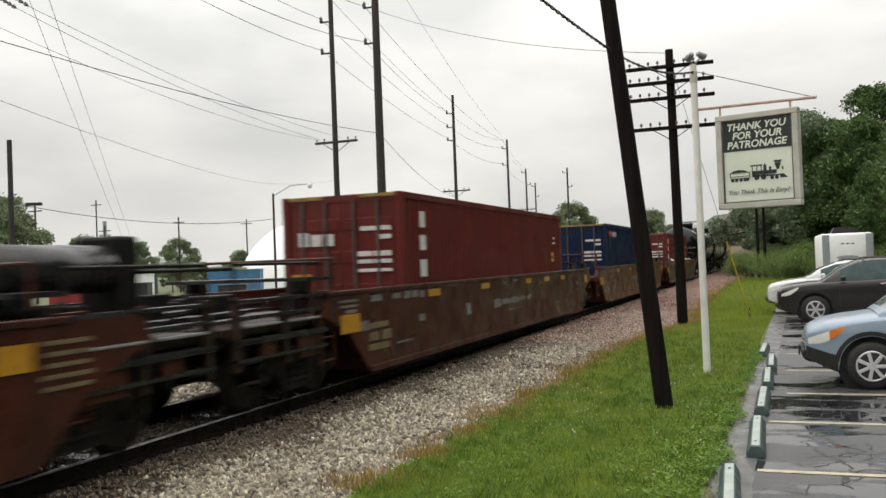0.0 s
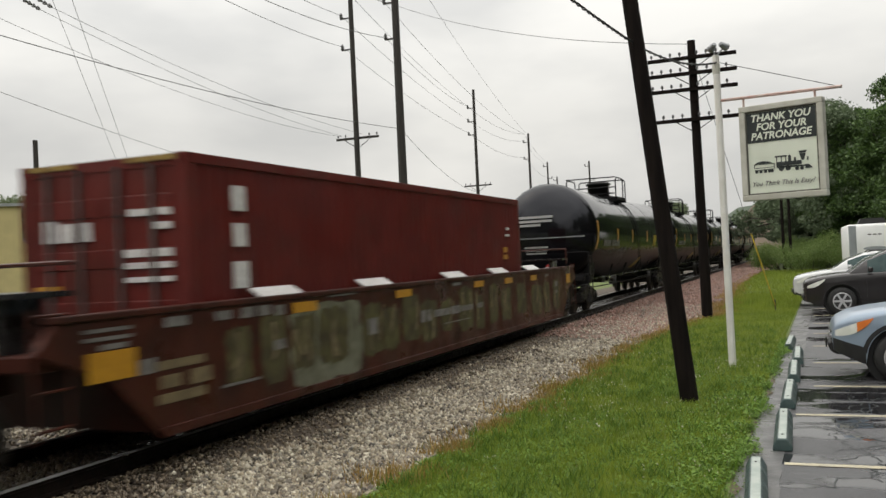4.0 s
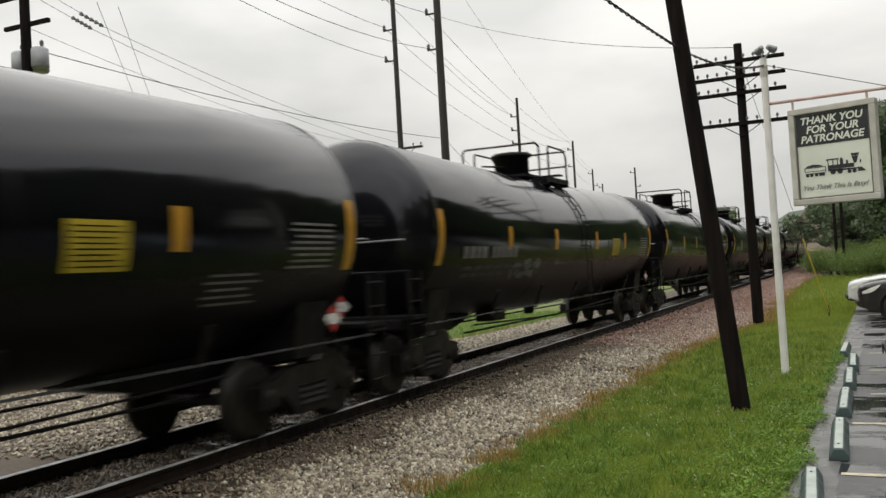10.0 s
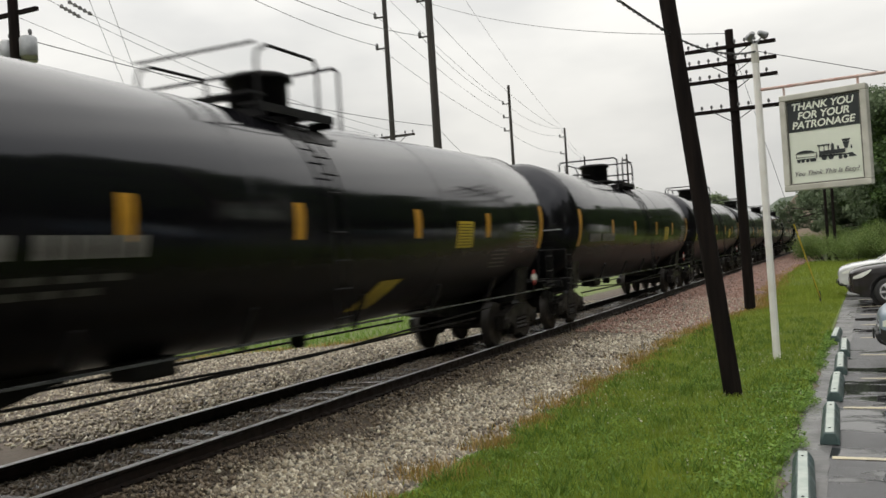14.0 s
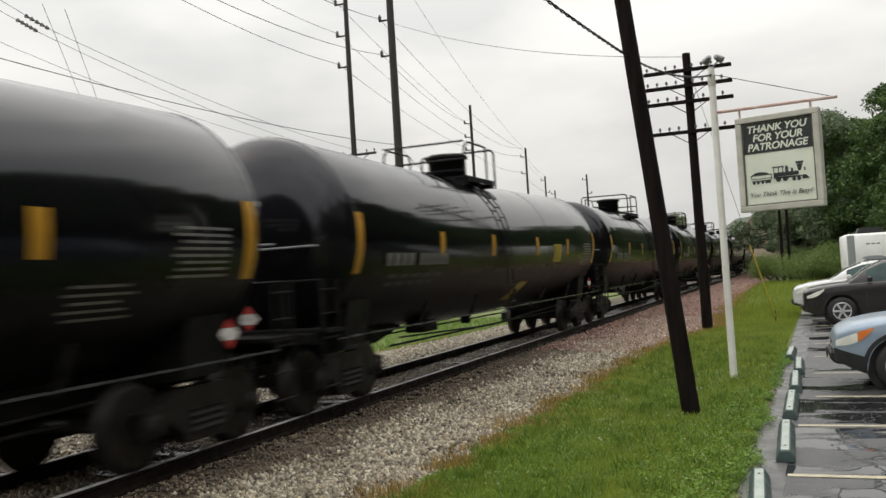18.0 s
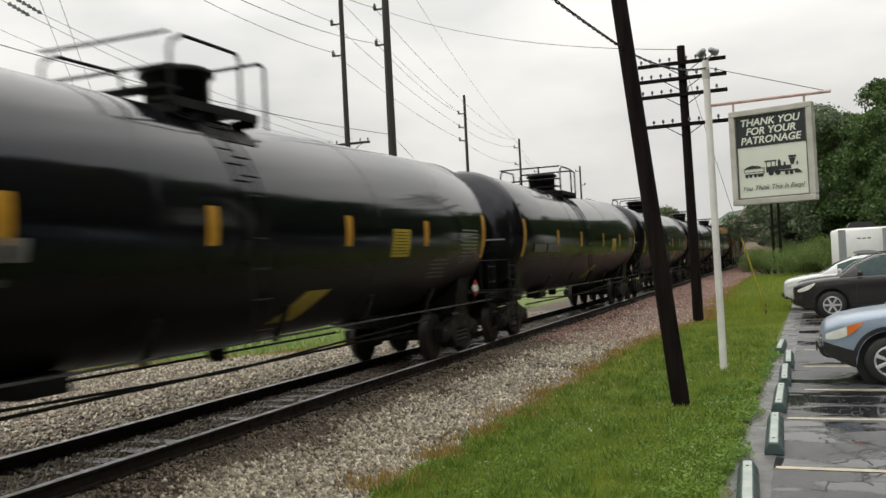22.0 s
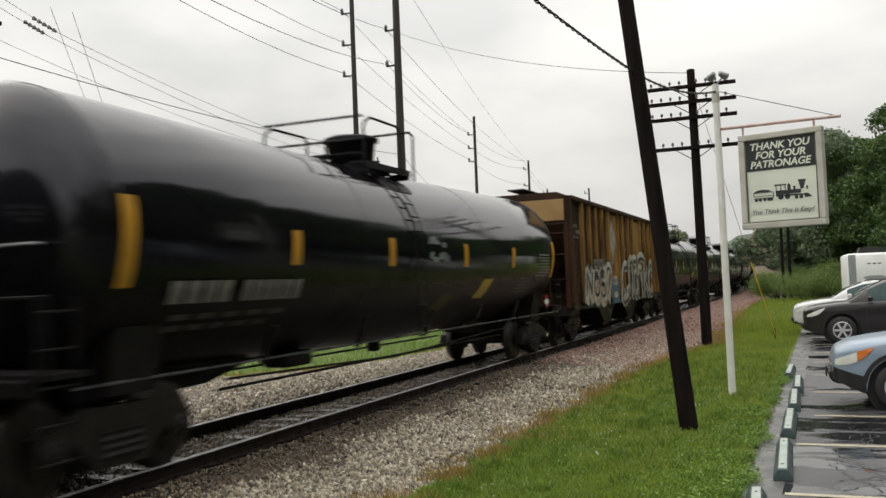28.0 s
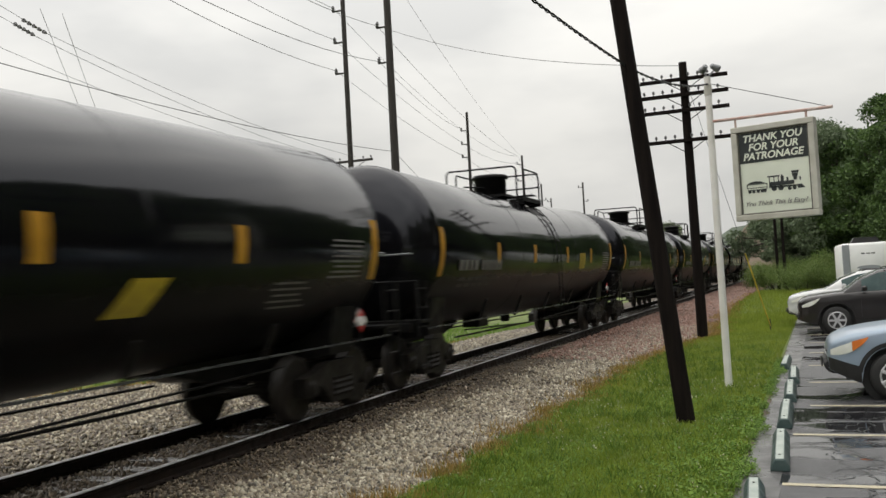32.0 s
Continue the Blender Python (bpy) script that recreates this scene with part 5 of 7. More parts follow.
# ---- make up the train: each car's centre, metres behind the start ----
TANKS = [72.95 + 7.69 + 18.15 * i for i in range(15)] + [362.95 + 7.69 + 18.1 * i for i in range(9)]
STYLES = [1, 0, 1, 5, 3, 0, 3, 3, 0, 3, 0, 0, 2, 2, 2, 4, 3, 3, 0, 3, 1, 0, 0, 1]
train = []
proto = {s: tank_car(s) for s in range(6)}
used = set()
for s, st in zip(TANKS, STYLES):
    if st not in used:
        used.add(st)
        ob = proto[st]
    else:
        ob = copy_thing(proto[st], pose(0, 0, 0))
    train.append((ob, s, 0.0))
train += [(well_car(paint="wellred"), 40.4, 0.0), (well_car(tagged_over=True), 60.7, 0.0), (well_car(True, False), 20.4, 0.0), (well_car(False, True), -3.06, 0.0)]
DM = [(-0.89, -0.68, 2.1, 0.26), (-0.63, -0.42, 2.08, 0.22), (-0.37, -0.16, 2.08, 0.22), (0.4, 0.75, 2.26, 0.08), (0.8, 1.0, 2.26, 0.08), (0.72, 1.0, 2.1, 0.08),
      (0.33, 0.62, 1.8, 0.09), (0.66, 1.0, 1.8, 0.09), (0.33, 0.62, 1.66, 0.07), (0.66, 1.0, 1.66, 0.07), (0.33, 1.0, 1.5, 0.06)]
SM = [(-5.26, -5.0, 2.42, 0.3, "cwhite"), (-5.26, -5.0, 1.98, 0.28, "cwhite"), (-5.28, -4.98, 1.5, 0.32, "cwhite"), (4.85, 5.1, 1.72, 0.12, "yellow"), (4.85, 5.1, 1.56, 0.1, "yellow"),
      (5.1, 5.3, 2.2, 0.06, "cwhite"), (5.0, 5.3, 2.05, 0.05, "cwhite")]
red_box = container(M["cred"], "dark red corrugated shipping container with white lettering in a well car", DM, SM)
blue_box = container(M["cblue"], "dark blue corrugated shipping container with white lettering in a well car",
                     DM[3:], [(-4.85, -4.68, 2.5, 0.2, "faint"), (-4.62, -4.46, 2.5, 0.2, "cwhite"), (-4.4, -4.24, 2.5, 0.2, "faint"), (-4.18, -4.0, 2.5, 0.2, "cwhite"), (-3.94, -3.78, 2.5, 0.2, "faint"),
                              (5.2, 5.7, 2.45, 0.3, "faint"), (5.2, 5.45, 1.95, 0.25, "faint"), (5.5, 5.7, 1.95, 0.12, "yellow"), (5.2, 5.45, 1.6, 0.2, "faint"), (5.5, 5.7, 1.45, 0.14, "yellow")])
bm = fresh()
prism(bm, [(-5.45, 2.5), (-5.3, 2.62), (-4.98, 2.62), (-4.9, 2.5), (-5.0, 2.39), (-5.33, 2.39)], "x", 1.21, 1.226)
part("side_mark", bm, M["red"], blue_box, "red lozenge-shaped mark")
bm = fresh()
box(bm, (-0.85, -6.1, 1.4), (0.4, 0.016, 0.12), bevel=0.003)
part("door_label", bm, M["yellow"], red_box, "yellow label on the door")
train += [(red_box, 20.53, 0.3), (blue_box, 40.4, 0.3), (copy_thing(red_box, pose(0, 0, 0)), 59.7, 0.3)]
train.append((hopper_car(), 352.56, 0.0))


ROLL = [(0, 0.0), (2, 22.85), (4, 45.7), (6, 68.6), (9, 103.27), (13, 149.43), (19, 218.2), (23, 263.8), (28, 320.43), (32, 366.3)]


def rolled(t):
    """How far the train has come after t seconds."""
    for i, (t0, d0) in enumerate(ROLL):
        if i + 1 < len(ROLL) and t <= ROLL[i + 1][0]:
            t1, d1 = ROLL[i + 1]
            s0 = (d1 - ROLL[i - 1][1]) / (t1 - ROLL[i - 1][0]) if i else (d1 - d0) / (t1 - t0)
            s1 = (ROLL[i + 2][1] - d0) / (ROLL[i + 2][0] - t0) if i + 2 < len(ROLL) else (d1 - d0) / (t1 - t0)
            h, u = t1 - t0, (t - t0) / (t1 - t0)
            return (d0 * (2 * u ** 3 - 3 * u * u + 1) + h * s0 * (u ** 3 - 2 * u * u + u)
                    + d1 * (3 * u * u - 2 * u ** 3) + h * s1 * (u ** 3 - u * u))
    return ROLL[-1][1]


def motions():
    for ob, s, z in train:
        rows = []
        for i in range(33):
            t = 1.0 * i
            y = s - rolled(t) + 0.095
            rows.append((t, pose(line_x(y), y, z, 0, 0, line_yaw(y))))
        walk(ob, rows)
    # the wheels and the caps on their axle ends turn as the train rolls
    turning = [o for ob, s, z in train for o in ob.children_recursive if o.name.split(".")[0] in ("wheel", "bearing_cap")]
    walk(turning[0], [(i / 30, pose(0, 0, 0, math.degrees(rolled(i / 30) / 0.46) % 360)) for i in range(961)])
    lead = turning[0].animation_data
    for o in turning[1:]:
        o.rotation_mode = "QUATERNION"
        o.animation_data_create()
        o.animation_data.action, o.animation_data.action_slot = lead.action, lead.action_slot


# ---- poles and wires ----
def wire(name, a, b, sag, r=0.014, n=14, label="thin dark overhead wire", parent=None):
    a, b = Vector(a), Vector(b)
    pts = [a.lerp(b, i / n) - Vector((0, 0, 4 * sag * (i / n) * (1 - i / n))) for i in range(n + 1)]
    bm = fresh()
    side = (b - a).cross(Vector((0, 0, 1))).normalized() * r
    rings = [[bm.verts.new(p + q) for q in (side, Vector((0, 0, r)), -side, Vector((0, 0, -r)))] for p in pts]
    for u, v in zip(rings, rings[1:]):
        for i in range(4):
            bm.faces.new((u[i], u[(i + 1) % 4], v[(i + 1) % 4], v[i]))
    ob = part(name, bm, M["wire"], parent)
    if not parent:
        tagged(ob, label, "wire", "overhead wires")
    return ob


def insulator(bm, p, s=1.0):
    x, y, z = p
    lathe(bm, [(0, 0.015 * s), (0.05 * s, 0.015 * s), (0.06 * s, 0.045 * s), (0.13 * s, 0.04 * s), (0.16 * s, 0.02 * s)], p, "z", 8)


def tall_pole(x, y, top, r, arms, cross=None):
    p = thing("utility_pole", "tall dark weathered wooden power pole across the railway", "utility pole", "tall power poles", at=(x, y, -0.4))
    bm = fresh()
    tube(bm, (0, 0, 0), (0, 0, top + 0.4), r, r * 0.68, 12)
    part("shaft", bm, M["greypole"], p)
    for z, s in arms:
        bm = fresh()
        box(bm, (s * 0.35, 0, z + 0.4), (0.6, 0.09, 0.07))
        part("bracket_arm", bm, M["greypole"], p)
        bm = fresh()
        lathe(bm, [(0, 0.06), (0.06, 0.1), (0.12, 0.06), (0.18, 0.1), (0.24, 0.06), (0.3, 0.04)], (s * 0.6, 0, z + 0.42), "z", 10)
        part("insulator", bm, M["insul"], p)
    if cross:
        bm = fresh()
        box(bm, (0, 0.1, cross + 0.4), (2.5, 0.1, 0.12))
        part("crossarm", bm, M["greypole"], p)
        for sx in (-1, 1):
            bm = fresh()
            tube(bm, (sx * 0.8, 0.1, cross + 0.36), (0, 0.1, cross - 0.15), 0.02, seg=6)
            part("arm_brace", bm, M["greypole"], p)
            for k in range(2):
                bm = fresh()
                insulator(bm, (sx * (0.7 + 0.45 * k), 0.1, cross + 0.46), 1.1)
                part("insulator", bm, M["insul"], p)
    return p


P0, P1, P3, P4, P5, P6, P7 = (-21.29, 41.9), (-17.93, 40.18), (-25.34, 72.7), (-27.5, 97.2), (-32.9, 125.8), (-37.7, 150.3), (-26.0, 122.3)
tall_pole(*P0, 19.0, 0.17, [(14.98, -1), (13.3, -1), (16.7, -1)], 8.55)
tall_pole(*P1, 19.0, 0.24, [(14.86, -1), (13.05, -1), (16.6, -1)])
tall_pole(*P3, 16.6, 0.17, [(15.0, -1), (13.8, -1), (12.65, -1)], 8.2)
tall_pole(*P4, 15.8, 0.17, [(14.8, -1), (12.9, -1)])
tall_pole(*P5, 15.4, 0.17, [(14.8, -1), (13.0, 1)], 9.4)
tall_pole(*P6, 15.4, 0.17, [(14.8, -1), (13.0, 1)])
tall_pole(*P7, 14.7, 0.17, [(14.0, -1), (12.0, 1)])
for za, zb, zc, zd in ((16.7, 15.0, 15.6, 15.3), (14.98, 13.8, 14.8, 14.8), (13.3, 12.65, 12.9, 13.0)):
    wire("power_line", (P0[0] - 0.6, P0[1], za + 0.2), (P3[0] - 0.6, P3[1], zb + 0.2), 0.35)
    wire("power_line", (P3[0] - 0.6, P3[1], zb + 0.2), (P4[0] - 0.5, P4[1], zc + 0.2), 0.6)
    wire("power_line", (P4[0] - 0.5, P4[1], zc + 0.2), (P5[0], P5[1], zd + 0.2), 0.5)
    wire("power_line", (P0[0] - 0.6, P0[1], za + 0.2), (-17.2, 6.0, za + 0.2), 1.15, 0.014)
wire("power_line", (P1[0] - 0.6, P1[1], 13.15), (P3[0] - 0.6, P3[1], 15.2), 0.45)
wire("power_line", (P1[0] - 0.6, P1[1], 14.96), (P4[0] - 0.5, P4[1], 15.8), 0.9)
for za in (16.6, 14.86, 13.05):
    wire("power_line", (P1[0] - 0.6, P1[1], za + 0.1), (-13.96, 5.0, za - 2.0), 1.15, 0.014)
wire("power_line", (P1[0], P1[1], 8.5), (-19.0, 16.3, 8.3), 0.3, 0.013)
wire("power_line", (P1[0], P1[1], 18.0), (P4[0], P4[1], 15.6), 0.8, 0.01)
wire("power_line", (-14.47, 14.3, 8.15), (-44.75, 53.5, 3.8), 0.1, 0.006)
wire("power_line", (-14.06, 14.5, 8.03), (-47.16, 57.8, 2.77), 0.1, 0.006)
wire("power_line", (-19.0, 16.3, 6.9), (-43.3, 70.0, 9.9), 0.4, 0.008)
wire("power_line", (-43.3, 70.0, 9.9), (-56.0, 110.0, 14.08), 0.3, 0.009)


def insulator_string(a, b):
    """Dead-end porcelain discs strung on a wire from a to b."""
    a, b = Vector(a), Vector(b)
    string = thing("insulator_string", "short string of dark insulator discs on an overhead wire", "insulator", "dead-end insulators")
    for k in range(5):
        bm = fresh()
        c, d = a.lerp(b, k / 5 + 0.02), a.lerp(b, k / 5 + 0.13)
        tube(bm, c, d, 0.062, 0.03, 10)
        part("disc", bm, M["insul"], string)


insulator_string((-19.14, 18.0, 9.51), (-19.21, 18.79, 9.37))
insulator_string((-19.17, 18.32, 9.71), (-19.26, 19.29, 9.56))
wire("power_line", (-19.0, 16.3, 9.8), (-19.21, 18.79, 9.37), 0.01, 0.008, 4)
wire("power_line", (-19.21, 18.79, 9.37), (P0[0] - 0.9, P0[1], 8.75), 0.35, 0.008)
wire("power_line", (-18.9, 16.3, 10.05), (-19.26, 19.29, 9.56), 0.01, 0.008, 4)
wire("power_line", (-19.26, 19.29, 9.56), (P0[0] + 0.3, P0[1], 8.75), 0.35, 0.008)
wire("power_line", (P0[0] - 0.9, P0[1], 8.7), (-19.0, 16.3, 8.85), 0.5, 0.007)
wire("power_line", (P1[0], P1[1], 8.5), (P3[0], P3[1], 7.6), 0.6, 0.014)
wire("power_line", (P1[0], P1[1], 14.7), (-2.58, 27.6, 8.03), 0.5, 0.01)

# pole with transformers
tp = thing("transformer_pole", "dark wooden pole with grey transformer cans and a crossarm", "utility pole", at=(-19.0, 16.3, -0.4))
bm = fresh()
tube(bm, (0, 0, 0), (0, 0, 11.4), 0.17, 0.12, 12)
part("shaft", bm, M["pole"], tp)
for dx, dy in ((0.36, 0.1), (-0.36, 0.1), (0.0, 0.42)):
    bm = fresh()
    lathe(bm, [(8.12, 0.2), (8.16, 0.22), (8.6, 0.22), (8.65, 0.18), (8.68, 0.05)], (dx, dy, 0), "z", 18)
    can = part("transformer", bm, M["galv"], tp, "grey transformer can", True)
    bm = fresh()
    insulator(bm, (dx + 0.08, dy, 8.65), 1.2)
    part("bushing", bm, M["insul"], can)
bm = fresh()
box(bm, (0, 0.05, 10.1), (2.4, 0.1, 0.12))
box(bm, (0, 0.05, 9.3), (1.6, 0.1, 0.1))
part("crossarm", bm, M["pole"], tp)
for x in (-0.9, 0.3, 0.9):
    bm = fresh()
    insulator(bm, (x, 0.05, 10.16), 1.3)
    part("insulator", bm, M["insul"], tp)

# small pole with a street light, and thin posts beyond the railway
sp = thing("street_light", "dark wooden pole with a small street light arm", "street light", at=(-32.5, 31.1, -0.4))
bm = fresh()
tube(bm, (0, 0, 0), (0, 0, 8.7), 0.14, 0.11, 10)
part("shaft", bm, M["greypole"], sp)
bm = fresh()
tube(bm, (0, 0, 5.6), (0.7, 0.35, 5.75), 0.03, seg=6)
part("arm", bm, M["galv"], sp)
bm = fresh()
box(bm, (0.9, 0.45, 5.72), (0.7, 0.25, 0.14), pose(0, 0, 0, 0, 0, 26), 0.03)
part("lamp_head", bm, M["trimblack"], sp)
lp = thing("street_light", "slim grey post with a curved lamp arm", "street light", at=(-30.9, 51.4, -0.4))
bm = fresh()
tube(bm, (0, 0, 0), (0, 0, 7.4), 0.09, 0.07, 8)
part("shaft", bm, M["greypole"], lp)
bm = fresh()
pipe(bm, [(0, 0, 7.2), (1.0, 0.6, 7.9), (2.0, 1.2, 8.0)], 0.03)
part("arm", bm, M["galv"], lp)
bm = fresh()
lathe(bm, [(-0.25, 0.05), (-0.2, 0.14), (0.0, 0.18), (0.06, 0.05)], (2.1, 1.26, 7.95), "z", 10)
part("lamp_head", bm, M["rvwhite"], lp)
wire("power_line", (-32.5, 31.1, 5.4), (-30.9, 51.4, 5.3), 0.6, 0.016)
for x, y, h in ((-62, 62, 9), (-66, 88, 9), (-63, 98, 9), (-80, 90, 12), (-70, 80, 8), (-58, 110, 9)):
    far_post = thing("far_post", "thin distant grey pole", "utility pole", "distant poles", at=(x, y, -0.4))
    bm = fresh()
    tube(bm, (0, 0, 0), (0, 0, h), 0.11, 0.08, 8)
    part("shaft", bm, M["greypole"], far_post)
    bm = fresh()
    box(bm, (0, 0, h - 0.6), (1.6, 0.1, 0.1))
    part("crossarm", bm, M["greypole"], far_post)

# telegraph pole beside the track
up = thing("telegraph_pole", "dark wooden telegraph pole with four crossarms of glass insulators", "utility pole", at=(-2.502, 27.6, -0.406))
up.scale = (1.074, 1.074, 1.074)
bm = fresh()
tube(bm, (0.0, 0, 0), (-0.07, 0, 7.95), 0.15, 0.11, 14)
part("shaft", bm, M["pole"], up)
for z in (7.45, 7.01, 6.56, 5.71):
    bm = fresh()
    box(bm, (-0.07, -0.14, z), (2.4, 0.09, 0.1), bevel=0.008)
    arm = part("crossarm", bm, M["pole"], up)
    for k in range(8):
        x = -1.12 + 0.26 * k + (0.2 if k > 3 else 0.0) - 0.07
        bm = fresh()
        insulator(bm, (x + 0.02, -0.14, z + 0.05), 0.85)
        part("insulator", bm, M["insul"], arm)
    for sx in (-1, 1):
        bm = fresh()
        tube(bm, (sx * 0.5 - 0.07, -0.15, z - 0.04), (-0.07, -0.13, z - 0.36), 0.012, seg=6)
        part("arm_brace", bm, M["pole"], arm)
bm = fresh()
tube(bm, (0, 0, 7.4), (1.76, 1.7, 0.25), 0.008, seg=4)
part("guy_wire", bm, M["wire"], up)
bm = fresh()
tube(bm, (1.76, 1.7, 0.3), (1.22, 1.18, 2.45), 0.019, seg=8)
part("guy_guard", bm, M["guard"], up, "yellow plastic guy wire guard")
bm = fresh()
tube(bm, (1.76, 1.7, 0.1), (1.76, 1.7, 0.5), 0.02, seg=8)
part("anchor_rod", bm, M["trimblack"], up)

# leaning pole on the lawn
lean = thing("leaning_pole", "dark creosoted wooden pole leaning over the grass", "utility pole", at=(-1.4, 12.377, -0.35))
lean.scale = (0.975, 0.975, 0.975)
bm = fresh()
tube(bm, (0, 0, 0), (-0.7, 0.117, 7.15), 0.127, 0.108, 18)
part("shaft", bm, M["pole"], lean)


def twisted_cable(a, b, sag, r, turns):
    """Two strands wound about each other between a and b."""
    a, b = Vector(a), Vector(b)
    along = (b - a).normalized()
    u = along.cross(Vector((0, 0, 1))).normalized()
    v = along.cross(u)
    cable = thing("service_cable", "thick dark twisted service cable", "cable", "overhead wires")
    n = turns * 8
    for k in (0.0, math.pi):
        pts = []
        for i in range(n + 1):
            f = i / n
            w = 2 * math.pi * turns * f + k
            pts.append(a.lerp(b, f) - Vector((0, 0, 4 * sag * f * (1 - f))) + (u * math.cos(w) + v * math.sin(w)) * r)
        bm = fresh()
        rings = [[bm.verts.new(p + q) for q in (u * r, v * r, -u * r, -v * r)] for p in pts]
        for c, d in zip(rings, rings[1:]):
            for i in range(4):
                bm.faces.new((c[i], c[(i + 1) % 4], d[(i + 1) % 4], d[i]))
        part("strand", bm, M["wire"], cable)


twisted_cable((-1.92, 12.46, 4.746), (-1.089, 16.06, 5.07), 0.13, 0.011, 9)
twisted_cable((-1.92, 12.44, 4.746), (-3.19, 3.3, 5.37), 0.13, 0.012, 26)

# sign pole
wp = thing("sign_pole", "white painted steel pole carrying a hanging sign and a floodlight", "sign pole", at=(-1.078, 16.082, -0.297))
wp.scale = (1.1, 1.1, 1.1)
bm = fresh()
tube(bm, (0, 0, 0), (-0.02, 0, 5.0), 0.058, 0.052, 18, caps=False)
part("shaft", bm, M["whitepole"], wp, "", True)
bm = fresh()
tube(bm, (-0.02, 0, 4.7), (-0.02, 0, 4.86), 0.06, seg=16)
part("cap_band", bm, M["signframe"], wp)
for dx, yaw in ((-0.04, 35), (0.13, -45)):
    bm = fresh()
    lathe(bm, [(-0.08, 0.025), (-0.065, 0.04), (0.04, 0.06), (0.07, 0.062), (0.075, 0.05), (0.06, 0.02)], (0, 0, 0), "y", 14)
    fl = part("floodlight", bm, M["galv"], wp, "small grey round floodlight", True)
    fl.matrix_basis = pose(dx - 0.02, -0.04, 5.13, -20, 0, yaw)
    bm = fresh()
    tube(bm, (-0.02, 0, 4.98), (dx - 0.02, -0.03, 5.1), 0.014, seg=6)
    part("lamp_stem", bm, M["galv"], wp)
bm = fresh()
tube(bm, (0.0, 0, 4.275), (1.75, -0.51, 4.22), 0.024, seg=10)
part("sign_arm", bm, M["signrod"], wp, "rusty pinkish horizontal rod")
bm = fresh()
tube(bm, (0, 0, 4.89), (1.7, -0.49, 4.23), 0.0055, seg=6)
part("stay_wire", bm, M["wire"], wp)

# hanging sign: local x along the board, local -y towards the lot
sx0, sy0 = -0.739, 15.994
yaw = math.degrees(math.atan2(-0.355, 1.19))
sg = thing("hanging_sign", "cream framed hanging sign with black panel and steam engine drawing", "sign", at=(sx0, sy0, 2.613), rz=yaw)
sg.scale = (1.1, 1.1, 1.1)
SW, SH = 1.245, 1.465
for c, s in (((SW / 2, 0, 0.045), (SW, 0.17, 0.09)), ((SW / 2, 0, SH - 0.045), (SW, 0.17, 0.09)),
             ((0.045, 0, SH / 2), (0.09, 0.17, SH - 0.18)), ((SW - 0.045, 0, SH / 2), (0.09, 0.17, SH - 0.18))):
    bm = fresh()
    box(bm, c, s, bevel=0.012)
    part("sign_frame", bm, M["signframe"], sg, "weathered cream frame")
# inner bevel, coloured dark for the shadow inside the frame
for c, s in (((SW / 2, -0.052, 0.1), (SW - 0.18, 0.02, 0.022)), ((SW / 2, -0.052, SH - 0.1), (SW - 0.18, 0.02, 0.022)),
             ((0.1, -0.052, SH / 2), (0.022, 0.02, SH - 0.222)), ((SW - 0.1, -0.052, SH / 2), (0.022, 0.02, SH - 0.222))):
    bm = fresh()
    box(bm, c, s, bevel=0.006)
    part("inner_lip", bm, M["signlip"], sg, "inner lip of the frame, darkened as its shadow")
bm = fresh()
box(bm, (SW / 2, 0, SH / 2), (SW - 0.13, 0.08, SH - 0.13))
part("sign_face", bm, M["signface"], sg, "pale cream face")
bm = fresh()
box(bm, (SW / 2 - 0.005, -0.043, 1.12), (SW - 0.19, 0.006, 0.46))
part("black_panel", bm, M["signink"], sg, "black upper panel")
for x, up in ((0.06, 0.15), (SW - 0.12, 0.12)):
    bm = fresh()
    tube(bm, (x, 0, SH - 0.01), (x, 0, SH + up), 0.018, seg=8)
    part("hanger", bm, M["signrod"], sg)


def lettering(text, size, x, z, material, shear, bold=0.0):
    cu = bpy.data.curves.new("lettering", "FONT")
    cu.body, cu.size, cu.align_x, cu.shear, cu.offset, cu.extrude = text, size, "CENTER", shear, bold, 0.001
    tmp = bpy.data.objects.new("lettering", cu)
    me = bpy.data.meshes.new_from_object(tmp)
    bpy.data.objects.remove(tmp)
    me.materials.clear()
    me.materials.append(material)
    o = part("lettering", me, None, sg, text)
    o.matrix_basis = pose(x, -0.049, z, 90, 0, 0)
    return o


lettering("THANK YOU", 0.152, 0.61, 1.215, M["signface"], 0.2, 0.004)
lettering("FOR YOUR", 0.152, 0.62, 1.075, M["signface"], 0.2, 0.004)
lettering("PATRONAGE", 0.152, 0.61, 0.935, M["signface"], 0.2, 0.004)
lettering("You Think This Is Easy?", 0.098, 0.61, 0.22, M["signgrey"], 0.35, 0.001)


